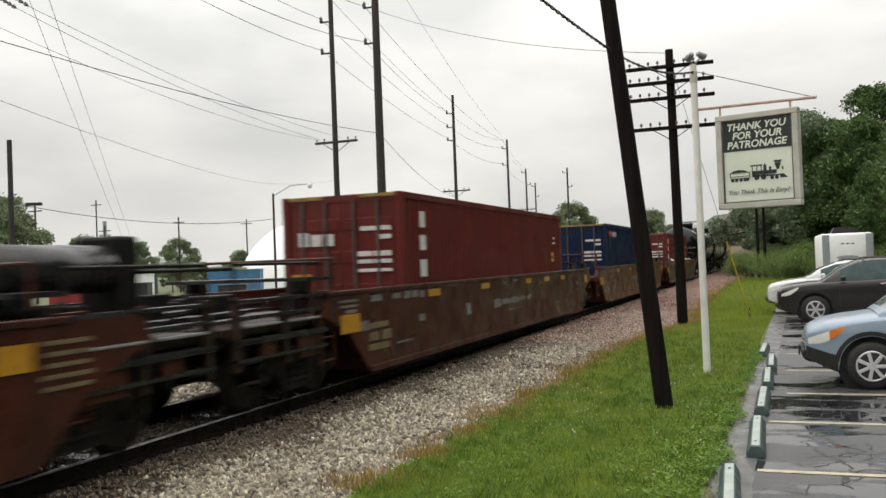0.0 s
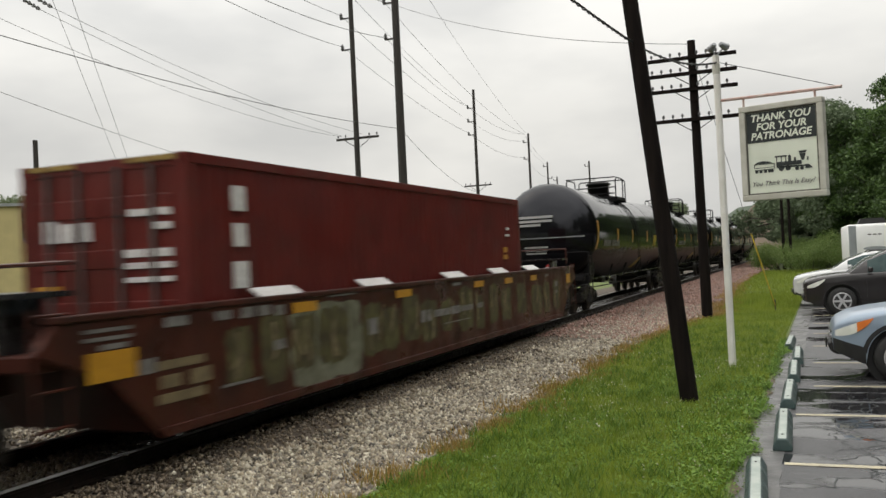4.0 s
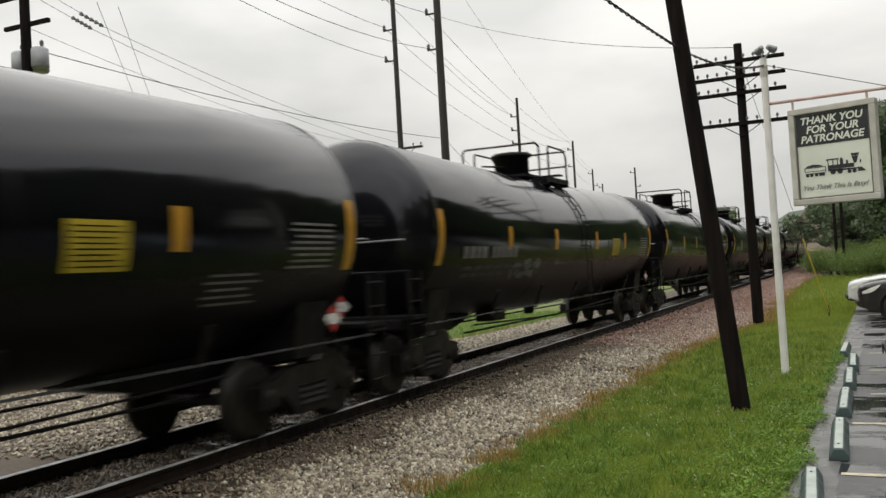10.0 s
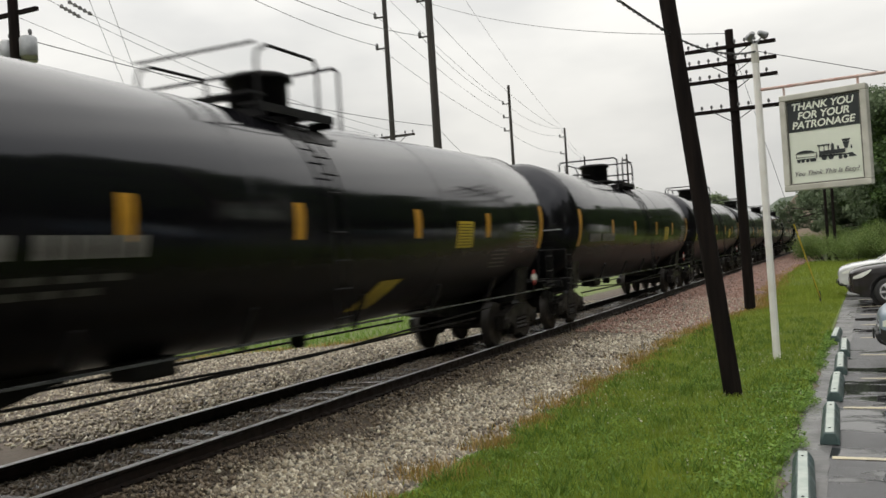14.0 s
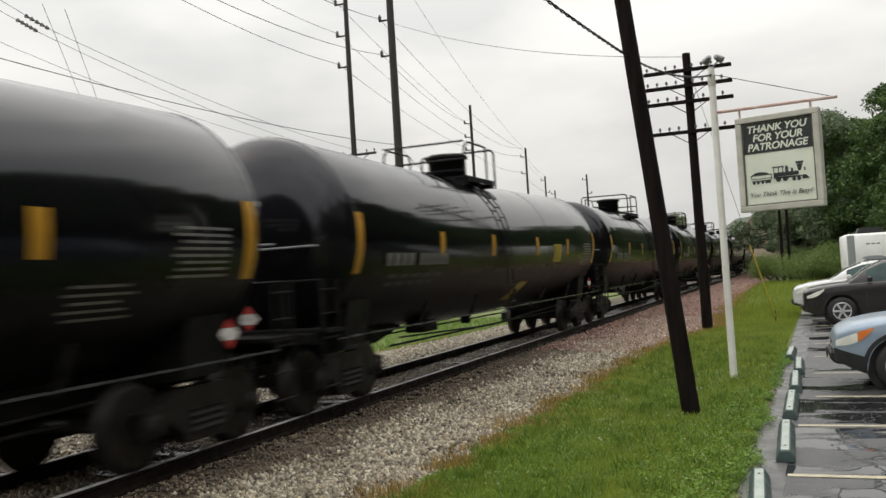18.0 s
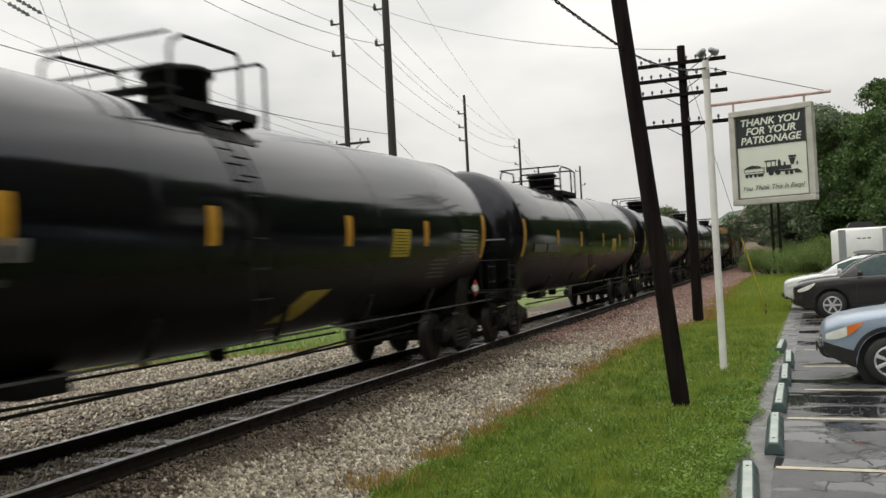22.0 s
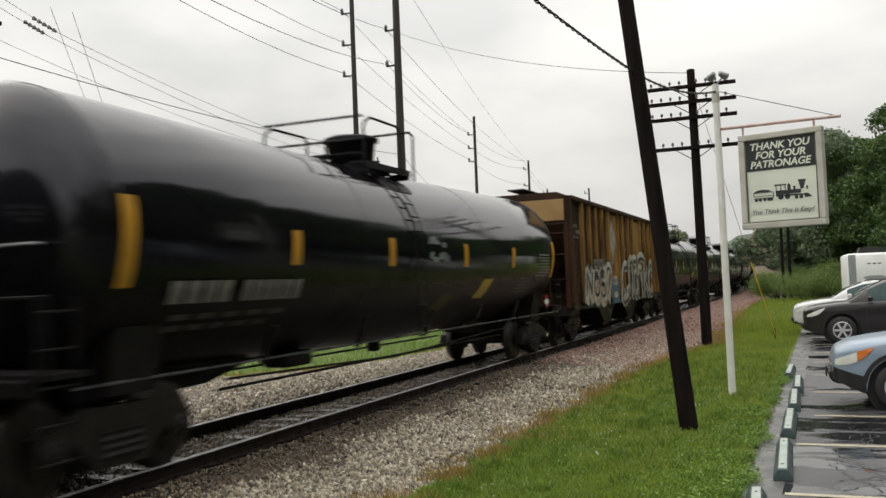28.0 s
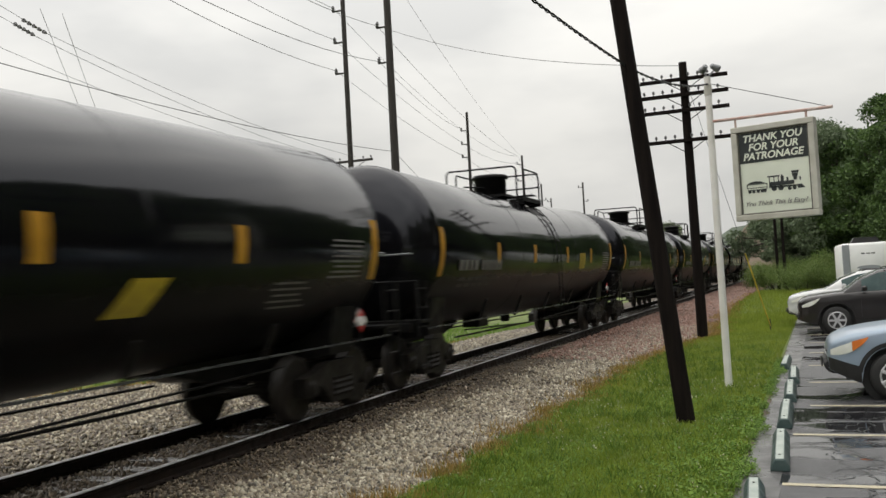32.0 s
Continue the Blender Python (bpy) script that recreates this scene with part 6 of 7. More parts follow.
def engine():
    """The steam engine drawn on the sign, in flat black shapes."""
    def plate(pts, n=0):
        bm = fresh()
        prism(bm, pts, "y", -0.046 - 0.001 * n, -0.041)
        part("engine_drawing", bm, M["signink"], sg, "black drawn steam engine shape")

    def wheel(cx, cz, r):
        plate([(cx + r * math.cos(a * math.pi / 8), cz + r * math.sin(a * math.pi / 8)) for a in range(16)])
    plate([(0.2, 0.56), (0.24, 0.585), (0.32, 0.6), (0.42, 0.585), (0.47, 0.56)])
    for z in (0.555, 0.5):
        plate([(0.19, z), (0.5, z), (0.5, z - 0.008), (0.19, z - 0.008)])
    plate([(0.19, 0.555), (0.2, 0.555), (0.2, 0.5), (0.19, 0.5)])
    plate([(0.49, 0.555), (0.5, 0.555), (0.5, 0.47), (0.49, 0.47)])
    plate([(0.2, 0.47), (0.49, 0.47), (0.49, 0.455), (0.2, 0.455)])
    for x in (0.23, 0.29, 0.36, 0.42, 0.46):
        wheel(x, 0.44, 0.024)
    plate([(0.51, 0.655), (0.69, 0.655), (0.69, 0.635), (0.51, 0.635)])
    for x in (0.53, 0.6, 0.665):
        plate([(x, 0.64), (x + 0.012, 0.64), (x + 0.012, 0.54), (x, 0.54)])
    plate([(0.53, 0.56), (0.9, 0.56), (0.9, 0.5), (0.53, 0.5)])
    plate([(0.53, 0.5), (0.95, 0.485), (0.95, 0.465), (0.53, 0.47)])
    plate([(0.705, 0.56), (0.705, 0.63), (0.725, 0.665), (0.75, 0.63), (0.75, 0.56)])
    plate([(0.79, 0.56), (0.79, 0.61), (0.82, 0.61), (0.82, 0.56)])
    plate([(0.9, 0.56), (0.87, 0.66), (0.965, 0.66), (0.935, 0.56)])
    plate([(0.86, 0.7), (0.98, 0.7), (0.965, 0.665), (0.875, 0.665)])
    plate([(0.98, 0.6), (1.0, 0.6), (1.0, 0.55), (0.98, 0.55)])
    plate([(0.95, 0.49), (1.0, 0.49), (1.06, 0.43), (0.95, 0.43)])
    wheel(0.6, 0.46, 0.04)
    wheel(0.7, 0.46, 0.04)
    for x in (0.83, 0.9):
        wheel(x, 0.44, 0.028)


engine()

# wheel stops
for i, (x, y, rz) in enumerate([(-0.39, 7.86, -2), (-0.2, 10.47, 0.0), (-0.15, 12.94, 1.0), (-0.085, 15.23, 0.5), (-0.02, 17.34, 0.5), (-0.16, 19.54, 2)]):
    ws = thing("wheel_stop", "green painted concrete wheel stop with a worn pale top", "wheel stop", "wheel stops along the lot", at=(x, y, LOT), rz=-rz)
    bm = fresh()
    prism(bm, [(-0.095, 0.0), (0.095, 0.0), (0.092, 0.05), (0.047, 0.129), (-0.047, 0.129), (-0.092, 0.05)], "y", -0.9, 0.9)
    bmesh.ops.bevel(bm, geom=bm.edges[:], offset=0.012, segments=1, affect="EDGES")
    part("concrete_bar", bm, M["greenpaint"], ws)
    bm = fresh()
    box(bm, (0, 0, 0.1295), (0.078, 1.74, 0.004))
    part("worn_top", bm, M["stoptop"], ws, "worn pale painted top")
    for yy in (-0.67, 0.67):
        bm = fresh()
        tube(bm, (0, yy, 0.126), (0, yy, 0.137), 0.012, seg=8)
        part("anchor_pin", bm, M["grime"], ws)


# ---- vehicles: local -x is the nose ----
def road_wheel(car, x, y, r, spokes):
    s = -1 if y < 0 else 1
    bm = fresh()
    lathe(bm, [(-0.11, r * 0.66), (-0.11, r * 0.9), (-0.07, r), (0.07, r), (0.11, r * 0.9), (0.11, r * 0.66)], (0, 0, 0), "y", 28)
    w = part("wheel", bm, M["tyre"], car, "black tyre on an alloy rim", True)
    w.matrix_basis = pose(x, y, r)
    bm = fresh()
    lathe(bm, [(s * 0.1, r * 0.56), (s * 0.1, r * 0.645), (s * 0.122, r * 0.645), (s * 0.126, r * 0.6), (s * 0.115, r * 0.57)], (0, 0, 0), "y", 28)
    for k in range(spokes):
        a = 2 * math.pi * k / spokes
        box(bm, (math.cos(a) * r * 0.36, s * 0.125, math.sin(a) * r * 0.34), (r * 0.56, 0.03, r * 0.15), Matrix.Rotation(-a, 4, "Y"), 0.006)
    tube(bm, (0, s * 0.1, 0), (0, s * 0.145, 0), r * 0.16, seg=12)
    part("rim", bm, M["alloy"], w, "bright alloy rim")
    bm = fresh()
    tube(bm, (0, s * 0.1, 0), (0, s * 0.1165, 0), r * 0.56, seg=20)
    part("brake_disc", bm, M["trimblack"], w)


def arch_z(x, wheels, r):
    """The height of the wheel opening over x, or nothing."""
    for c in wheels:
        if abs(x - c) < r[0]:
            return r[1] + math.sqrt(r[0] ** 2 - (x - c) ** 2)
    return 0.0


def vehicle(name, label, at, paint, W, H, front, wb, tail, tyre, top, low, cowl, screen, back, clad, lamp, spokes, amber, plate):
    """A car with its nose to local -x and its front axle at x = 0. top and low: tables of the body's upper and lower edge;
    cowl, screen, back: foot and head of the windscreen, rear end of the roof; clad: the table of the unpainted lower trim."""
    car = thing(name, label, "car", "parked cars", at=at)
    w, ra = W / 2, tyre + 0.085
    plan = [(-front, 0.6 * w), (-front + 0.04, 0.72 * w), (-front + 0.12, 0.82 * w), (-front + 0.25, 0.91 * w), (-front + 0.5, 0.98 * w), (-front + 0.8, w),
            (tail - 0.6, w), (tail - 0.15, 0.94 * w), (tail, 0.84 * w)]
    xs = sorted({round(-front + 0.04 * i, 3) for i in range(int((front + ra + 0.1) / 0.04))} | {round(v, 3) for v in np.arange(0.5, tail, 0.05)} | {tail})
    N = 14
    shells = {}

    def put(kind, quad):
        bm = shells.setdefault(kind, fresh())
        bm.faces.new([bm.verts.new(v) for v in quad])

    def section(x):
        zt, hw = lerp_table(top, x), lerp_table(plan, x)
        zl = max(lerp_table(low, x), arch_z(x, (0.0, wb), (ra, tyre)))
        zl = min(zl, zt - 0.12)
        out = []
        for k in range(N + 1):
            z = zl + (zt - 0.07 - zl) * k / N
            h = (z - 0.25) / max(0.2, zt - 0.32)
            bulge = 0.925 + 0.075 * math.sin(math.pi * min(1.0, max(0.0, 0.12 + 0.62 * h))) - 0.012 * max(0.0, math.sin(9 * h - 4.2))
            out.append((hw * bulge, z))
        b = out[-1][0]
        return out + [(b - 0.03, zt - 0.03), (b - 0.1, zt - 0.005), (b * 0.6, zt + 0.018), (0.0, zt + 0.028)]

    rows = [section(x) for x in xs]
    for (xa, a), (xb, b) in zip(zip(xs, rows), zip(xs[1:], rows[1:])):
        xc = (xa + xb) / 2
        for k in range(len(a) - 1):
            kind = "body"
            for s in (-1, 1):
                q = [(xa, s * a[k][0], a[k][1]), (xb, s * b[k][0], b[k][1]), (xb, s * b[k + 1][0], b[k + 1][1]), (xa, s * a[k + 1][0], a[k + 1][1])]
                put(kind, q if s < 0 else q[::-1])
    for x, sec, flip in ((xs[0], rows[0], 1), (xs[-1], rows[-1], -1)):
        ring = [(x, -y, z) for y, z in sec] + [(x, y, z) for y, z in sec[-2::-1]]
        put("body", ring[::flip])
    def skin(kind, us, edge_lo, edge_hi, n, lift=0.006):
        """A patch that lies on the body's side, between two edges (x, z) over a run of us, on both sides of the car."""
        cols = []
        for u in us:
            (xa, za), (xb, zb) = edge_lo(u), edge_hi(u)
            col = []
            for k in range(n + 1):
                x, z = xa + (xb - xa) * k / n, za + (zb - za) * k / n
                sec = section(x)
                col.append((x, lerp_table([(q[1], q[0]) for q in sec[:N + 3]], z) + lift, z))
            cols.append(col)
        for s in (-1, 1):
            bm = fresh()
            vs = [[bm.verts.new((x, s * y, z)) for x, y, z in col] for col in cols]
            for c, d in zip(vs, vs[1:]):
                for k in range(n):
                    bm.faces.new((c[k], d[k], d[k + 1], c[k + 1]) if s < 0 else (c[k + 1], d[k + 1], d[k], c[k]))
            part(kind, bm, looks[kind], car, remarks.get(kind, ""), True)

    l0, l1, z0, z1 = lamp
    steps = [i / 14 for i in range(15)]
    looks = {"body": paint, "roof": paint, "headlamp": M["lamp"], "turn_lens": M["amber" if amber else "lamp"], "bumper": M["trimblack"], "sill_trim": M["trimblack"],
             "wheel_arch": M["trimblack"], "windscreen": M["screen"], "rear_window": M["glass"], "side_window": M["glass"], "door_pillar": M["trimblack"]}
    remarks = {"headlamp": "clear headlamp", "turn_lens": "amber turn lens" if amber else "", "side_window": "green tinted side window"}
    tip = z1 + 0.13

    def lamp_low(u):
        return -front + l0 + (l1 - l0) * u, z0 + (tip - 0.015 - z0) * u ** 2.4

    def lamp_high(u):
        return -front + l0 + (l1 - l0) * u, z1 + 0.13 * u - 0.06 * (1 - u) ** 2
    skin("headlamp", steps, lamp_low, lamp_high, 5)
    skin("turn_lens", steps[8:] if amber else steps[11:], lamp_low, lambda u: (lamp_high(u)[0], lamp_high(u)[1] + 0.004), 3, 0.011)
    xa, xb = -front + 0.01, -ra - 0.02
    skin("bumper", steps, lambda u: (xa + (xb - xa) * u, lerp_table(low, xa + (xb - xa) * u) + 0.004), lambda u: (xa + (xb - xa) * u, lerp_table(clad, xa + (xb - xa) * u)), 4)
    skin("sill_trim", steps, lambda u: (ra + 0.02 + (wb - 2 * ra - 0.04) * u, 0.275), lambda u: (ra + 0.02 + (wb - 2 * ra - 0.04) * u, 0.4), 2)
    for c in (0.0, wb):
        turn = [radians(8 + 164 * u) for u in steps]
        skin("wheel_arch", turn, lambda a: (c + (ra + 0.012) * math.cos(a), tyre + (ra + 0.012) * math.sin(a)),
             lambda a: (c + (ra + (0.075 if amber else 0.03)) * math.cos(a), tyre + (ra + (0.075 if amber else 0.03)) * math.sin(a)), 2, 0.008)
    # cabin: side windows, screens, roof and pillars out of one shape
    belt = [(cowl, lerp_table(top, cowl)), (tail - 0.1, lerp_table(top, tail - 0.5) + 0.01)]
    roof = [(cowl, belt[0][1] + 0.02), (cowl + (screen - cowl) * 0.5, belt[0][1] + (H - belt[0][1]) * 0.6), (screen, H - 0.05), (screen + 0.35, H - 0.01), (screen + 1.1, H),
            (back - 0.5, H - 0.03), (back, H - 0.08), (tail - 0.06, belt[1][1] + 0.06)]
    cx = sorted({round(cowl + (screen - cowl) * i / 10, 3) for i in range(11)} | {round(v, 3) for v in np.arange(screen, tail - 0.08, 0.06)} | {round(tail - 0.06, 3)})
    mid, rear = screen + 0.36 * (back - screen), screen + 0.74 * (back - screen)

    def cabin(x):
        zb, zt = lerp_table(belt, x) - 0.02, lerp_table(roof, x)
        f = (zt - zb) / (H - belt[0][1])
        yb, yt = 0.92 * w, 0.92 * w - 0.23 * w * f
        return [(yb, zb), (yb - (yb - yt) * 0.3, zb + (zt - zb) * 0.42), (yt + 0.012, zt - 0.07 * f), (yt - 0.06, zt - 0.015 * f), (yt * 0.55, zt + 0.012), (0.0, zt + 0.02)]
    crow = [cabin(x) for x in cx]
    for (xa, a), (xb, b) in zip(zip(cx, crow), zip(cx[1:], crow[1:])):
        xc = (xa + xb) / 2
        for k in range(5):
            if k >= 3:
                kind = "windscreen" if cowl + 0.06 < xc < screen else "rear_window" if xc > back + 0.05 else "roof"
            elif k == 2:
                kind = "roof"
            else:
                kind = "side_window" if cowl + 0.45 < xc < back + 0.1 else "roof"
                if abs(xc - mid) < 0.05 or abs(xc - rear) < 0.06:
                    kind = "door_pillar"
            for s in (-1, 1):
                q = [(xa, s * a[k][0], a[k][1]), (xb, s * b[k][0], b[k][1]), (xb, s * b[k + 1][0], b[k + 1][1]), (xa, s * a[k + 1][0], a[k + 1][1])]
                put(kind if k >= 2 or kind == "roof" else (kind, s, (xc > mid) + (xc > rear)), q if s < 0 else q[::-1])
    for kind, bm in shells.items():
        kind = kind[0] if isinstance(kind, tuple) else kind
        bmesh.ops.remove_doubles(bm, verts=bm.verts[:], dist=0.0005)
        bmesh.ops.recalc_face_normals(bm, faces=bm.faces[:])
        part(kind, bm, looks[kind], car, remarks.get(kind, ""), True)
    # underside and wheel wells
    bm = fresh()
    box(bm, ((tail - front) / 2, 0, 0.42), (tail + front - 0.5, 1.1 * w, 0.3))
    part("underbody", bm, M["tyre"], car)
    for s in (-1, 1):
        for x in (0.0, wb):
            bm = fresh()
            tube(bm, (x, s * w * 0.5, tyre), (x, s * (w - 0.16), tyre), ra + 0.03, seg=24)
            part("wheel_well", bm, M["tyre"], car, "dark wheel well")
            road_wheel(car, x, s * (w - 0.1), tyre, spokes)
        bm = fresh()
        box(bm, (cowl + 0.52, s * (w + 0.07), lerp_table(belt, cowl + 0.5) + 0.08), (0.13, 0.21, 0.15), bevel=0.045)
        part("wing_mirror", bm, paint, car, "", True)
        for x in (mid - 0.22, rear - 0.2):
            bm = fresh()
            box(bm, (x, s * (w * 0.985), lerp_table(top, x) - 0.14), (0.2, 0.05, 0.035), bevel=0.012)
            part("door_handle", bm, M["alloy"] if not amber else paint, car)
        for x in (cowl + 0.42, mid, rear):
            bm = fresh()
            box(bm, (x, s * (w * 0.985), 0.72), (0.01, 0.03, 0.5))
            part("door_gap", bm, M["trimblack"], car)
        bm = fresh()
        pipe(bm, [(screen + 0.15, s * (0.69 * w - 0.05), H - 0.02), (screen + 0.25, s * (0.69 * w - 0.05), H + 0.035), (back - 0.25, s * (0.69 * w - 0.05), H + 0.02), (back - 0.12, s * (0.69 * w - 0.05), H - 0.05)], 0.018)
        part("roof_rail", bm, M["galv"] if amber else M["trimblack"], car)
        bm = fresh()
        tube(bm, (-front + 0.14, s * 0.62 * w, 0.5), (-front + 0.3, s * 0.62 * w, 0.5), 0.06, seg=14)
        part("fog_lamp", bm, M["lamp"], car)
    nose = top[0][1]
    for k in range(3):
        bm = fresh()
        box(bm, (-front - 0.005, 0, nose - 0.05 - 0.055 * k), (0.03, 0.95 * w, 0.022), bevel=0.006)
        part("grille_bar", bm, M["alloy" if k == 1 else "trimblack"], car)
    bm = fresh()
    prism(bm, [(-front - 0.05, 0.58), (-front - 0.06, 0.47), (-front + 0.02, 0.38), (-front + 0.2, 0.36), (-front + 0.2, 0.58)], "y", -w * 0.62, w * 0.62)
    bmesh.ops.bevel(bm, geom=bm.edges[:], offset=0.025, segments=2, affect="EDGES")
    part("front_bumper", bm, M["trimblack"], car, "", True)
    bm = fresh()
    box(bm, (-front - 0.075, 0.0, 0.52), (0.02, 0.31, 0.155), bevel=0.005)
    part("front_plate", bm, M[plate], car, "plain front plate")
    return car


vehicle("compact_suv", "wet pale blue compact sport utility car parked nose to the grass", (1.387, 15.36, LOT), M["carblue"], 1.82, 1.68, 0.9, 2.62, 3.62, 0.355,
        [(-0.9, 0.76), (-0.87, 0.83), (-0.8, 0.9), (-0.62, 0.985), (-0.3, 1.045), (0.15, 1.1), (0.6, 1.13), (3.0, 1.2), (3.5, 1.16), (3.62, 1.0)],
        [(-0.9, 0.46), (-0.8, 0.4), (-0.5, 0.26), (3.1, 0.26), (3.62, 0.42)], 0.12, 0.98, 3.1,
        [(-0.9, 0.64), (-0.7, 0.58), (-0.44, 0.5), (3.0, 0.4), (3.62, 0.55)], (0.04, 0.56, 0.67, 0.81), 7, True, "trimblack")
vehicle("large_suv", "wet dark grey large sport utility car parked nose to the grass", (1.22, 28.48, LOT), M["carblack"], 1.99, 1.8, 1.0, 3.02, 4.2, 0.39,
        [(-1.0, 0.86), (-0.96, 0.95), (-0.86, 1.02), (-0.6, 1.09), (-0.1, 1.15), (0.3, 1.18), (0.8, 1.2), (3.4, 1.28), (4.0, 1.24), (4.2, 1.05)],
        [(-1.0, 0.46), (-0.85, 0.36), (-0.6, 0.27), (3.6, 0.27), (4.2, 0.45)], 0.24, 1.16, 3.6,
        [(-1.0, 0.4), (-0.6, 0.3), (3.6, 0.3), (4.2, 0.45)], (0.1, 0.58, 0.78, 0.9), 6, False, "trimblack")
vehicle("white_suv", "wet white car parked beside the dark one", (1.02, 32.2, LOT), M["carwhite"], 1.9, 1.72, 1.08, 2.75, 3.8, 0.36,
        [(-1.08, 0.84), (-1.04, 0.92), (-0.92, 1.0), (-0.6, 1.08), (-0.1, 1.15), (0.3, 1.18), (0.8, 1.2), (3.0, 1.25), (3.6, 1.2), (3.8, 1.05)],
        [(-1.08, 0.46), (-0.9, 0.36), (-0.6, 0.27), (3.3, 0.27), (3.8, 0.42)], 0.12, 1.05, 3.2,
        [(-1.08, 0.52), (-0.9, 0.42), (-0.6, 0.3), (3.3, 0.3), (3.8, 0.42)], (0.1, 0.56, 0.78, 0.88), 6, False, "trimblack")

rv = thing("travel_trailer", "white travel trailer with grey corner panels parked by the woods", "travel trailer", at=(3.66, 47.04, LOT))
rv.scale = (1.12, 1.12, 1.12)
bm = fresh()
box(bm, (0, 3, 1.52), (2.13, 5, 2.1), bevel=0.12)
part("body", bm, M["rvwhite"], rv, "", True)
for s in (-1, 1):
    bm = fresh()
    box(bm, (s * 0.87, -0.03, 1.52), (0.3, 0.12, 1.98), bevel=0.03)
    part("corner_panel", bm, M["rvgrey"], rv, "grey corner panel")
bm = fresh()
for k in range(3):
    box(bm, (-0.2 + 0.2 * k, -0.01, 2.1), (0.14, 0.03, 0.05))
part("lettering", bm, M["trimblack"], rv)
bm = fresh()
lathe(bm, [(-0.02, 0.35), (0.0, 0.36)], (0, 0, 0), "y", 20)
o = part("oval_mark", bm, M["rvgrey"], rv)
o.matrix_basis = pose(0, -0.005, 1.5) @ Matrix.Diagonal((1.3, 1, 0.25, 1))
bm = fresh()
prism(bm, [(-0.6, 2.55), (0.6, 2.55), (0.45, 2.82), (-0.45, 2.82)], "y", 0.9, 1.9)
part("roof_unit", bm, M["trimblack"], rv)
for s in (-1, 1):
    bm = fresh()
    tube(bm, (s * 0.9, 3, 0.34), (s * 1.08, 3, 0.34), 0.34, seg=18)
    part("wheel", bm, M["tyre"], rv)


# ---- trees ----
def leaf_cloud(name, centres, per, size, material, seed, flat=1.0):
    rs = np.random.RandomState(seed)
    c = np.array([x[:3] for x in centres])
    rad = np.array([x[3] for x in centres])
    idx = np.repeat(np.arange(len(c)), per)
    d = rs.normal(size=(len(idx), 3))
    d /= np.linalg.norm(d, axis=1)[:, None]
    p = c[idx] + d * (rad[idx] * rs.uniform(0.55, 1.08, len(idx)))[:, None] * [1, 1, flat]
    u = rs.normal(size=(len(idx), 3))
    u /= np.linalg.norm(u, axis=1)[:, None]
    w = np.cross(u, rs.normal(size=(len(idx), 3)))
    w /= np.linalg.norm(w, axis=1)[:, None]
    s = (size * rs.uniform(0.6, 1.3, len(idx)))[:, None]
    v = np.stack([p - u * s, p + w * s * 0.5, p + u * s, p - w * s * 0.5], 1).reshape(-1, 3)
    n = len(idx)
    me = bpy.data.meshes.new(name)
    me.vertices.add(4 * n)
    me.vertices.foreach_set("co", v.ravel())
    me.loops.add(4 * n)
    me.loops.foreach_set("vertex_index", np.arange(4 * n))
    me.polygons.add(n)
    me.polygons.foreach_set("loop_start", np.arange(0, 4 * n, 4))
    me.materials.append(material)
    me.update(calc_edges=True)
    return me


def tree(seed, h, spread, label, size=0.15, per=340, leaves="leaf"):
    r = random.Random(seed)
    t = thing("tree", label, "tree", "trees of the wood")
    bm = fresh()
    z, x, y, rad = 0.0, 0.0, 0.0, 0.028 * h
    spine = [(0, 0, -0.3)]
    for i in range(5):
        z += h * 0.14
        x, y = x + r.uniform(-0.2, 0.2), y + r.uniform(-0.2, 0.2)
        spine.append((x, y, z))
    for i, (a, b) in enumerate(zip(spine, spine[1:])):
        tube(bm, a, b, rad * (1 - 0.14 * i), rad * (1 - 0.14 * (i + 1)), 8, False)
    clumps = []
    for i in range(38):
        a, zz = r.uniform(0, 6.28), h * r.uniform(0.22, 0.95)
        k = math.sin(math.pi * min(1, max(0.12, (zz / h - 0.1) / 0.92)) ** 0.8)
        d = spread * k * r.uniform(0.5, 1.05)
        c = (d * math.cos(a), d * math.sin(a), zz, spread * r.uniform(0.15, 0.3))
        clumps.append(c)
        if i % 2 == 0:
            tube(bm, spine[min(5, 2 + int(3 * zz / h))], c[:3], rad * 0.3, rad * 0.08, 5, False)
    clumps += [(x, y, h * 0.9, spread * 0.42), (x, y, h * 0.7, spread * 0.55), (x, y, h * 0.5, spread * 0.6)]
    part("trunk", bm, M["bark"], t)
    part("crown", leaf_cloud("crown", clumps, per, size, M[leaves], seed, 0.75), None, t)
    return t


def bush(seed, w, h):
    r = random.Random(seed)
    b = thing("bush", "dense light green roadside bush", "bush", "bushes at the wood's edge")
    clumps = [(r.uniform(-w, w), r.uniform(-w * 0.5, w * 0.5), h * r.uniform(0.3, 0.75), h * r.uniform(0.3, 0.5)) for _ in range(12)]
    part("foliage", leaf_cloud("foliage", clumps, 1000, 0.05, M["leaf2"], seed), None, b)
    bm = fresh()
    for c in clumps[:7]:
        tube(bm, (c[0] * 0.5, c[1] * 0.5, -0.3), c[:3], 0.03, 0.01, 5, False)
    part("stems", bm, M["bark"], b)
    return b


kinds = [tree(11, 12.5, 4.2, "full leafy green tree at the wood's edge"), tree(12, 14.5, 4.6, "tall leafy green tree"), tree(13, 10.5, 3.8, "broad dark green tree")]
# far trees, with the haze of distance in their leaf colour
far_kinds = [tree(14, 12.5, 4.2, "leafy tree in the far wood, paled with haze", leaves="leaf_haze"), tree(15, 14.0, 4.4, "tall leafy tree, paled with haze", leaves="leaf_haze")]
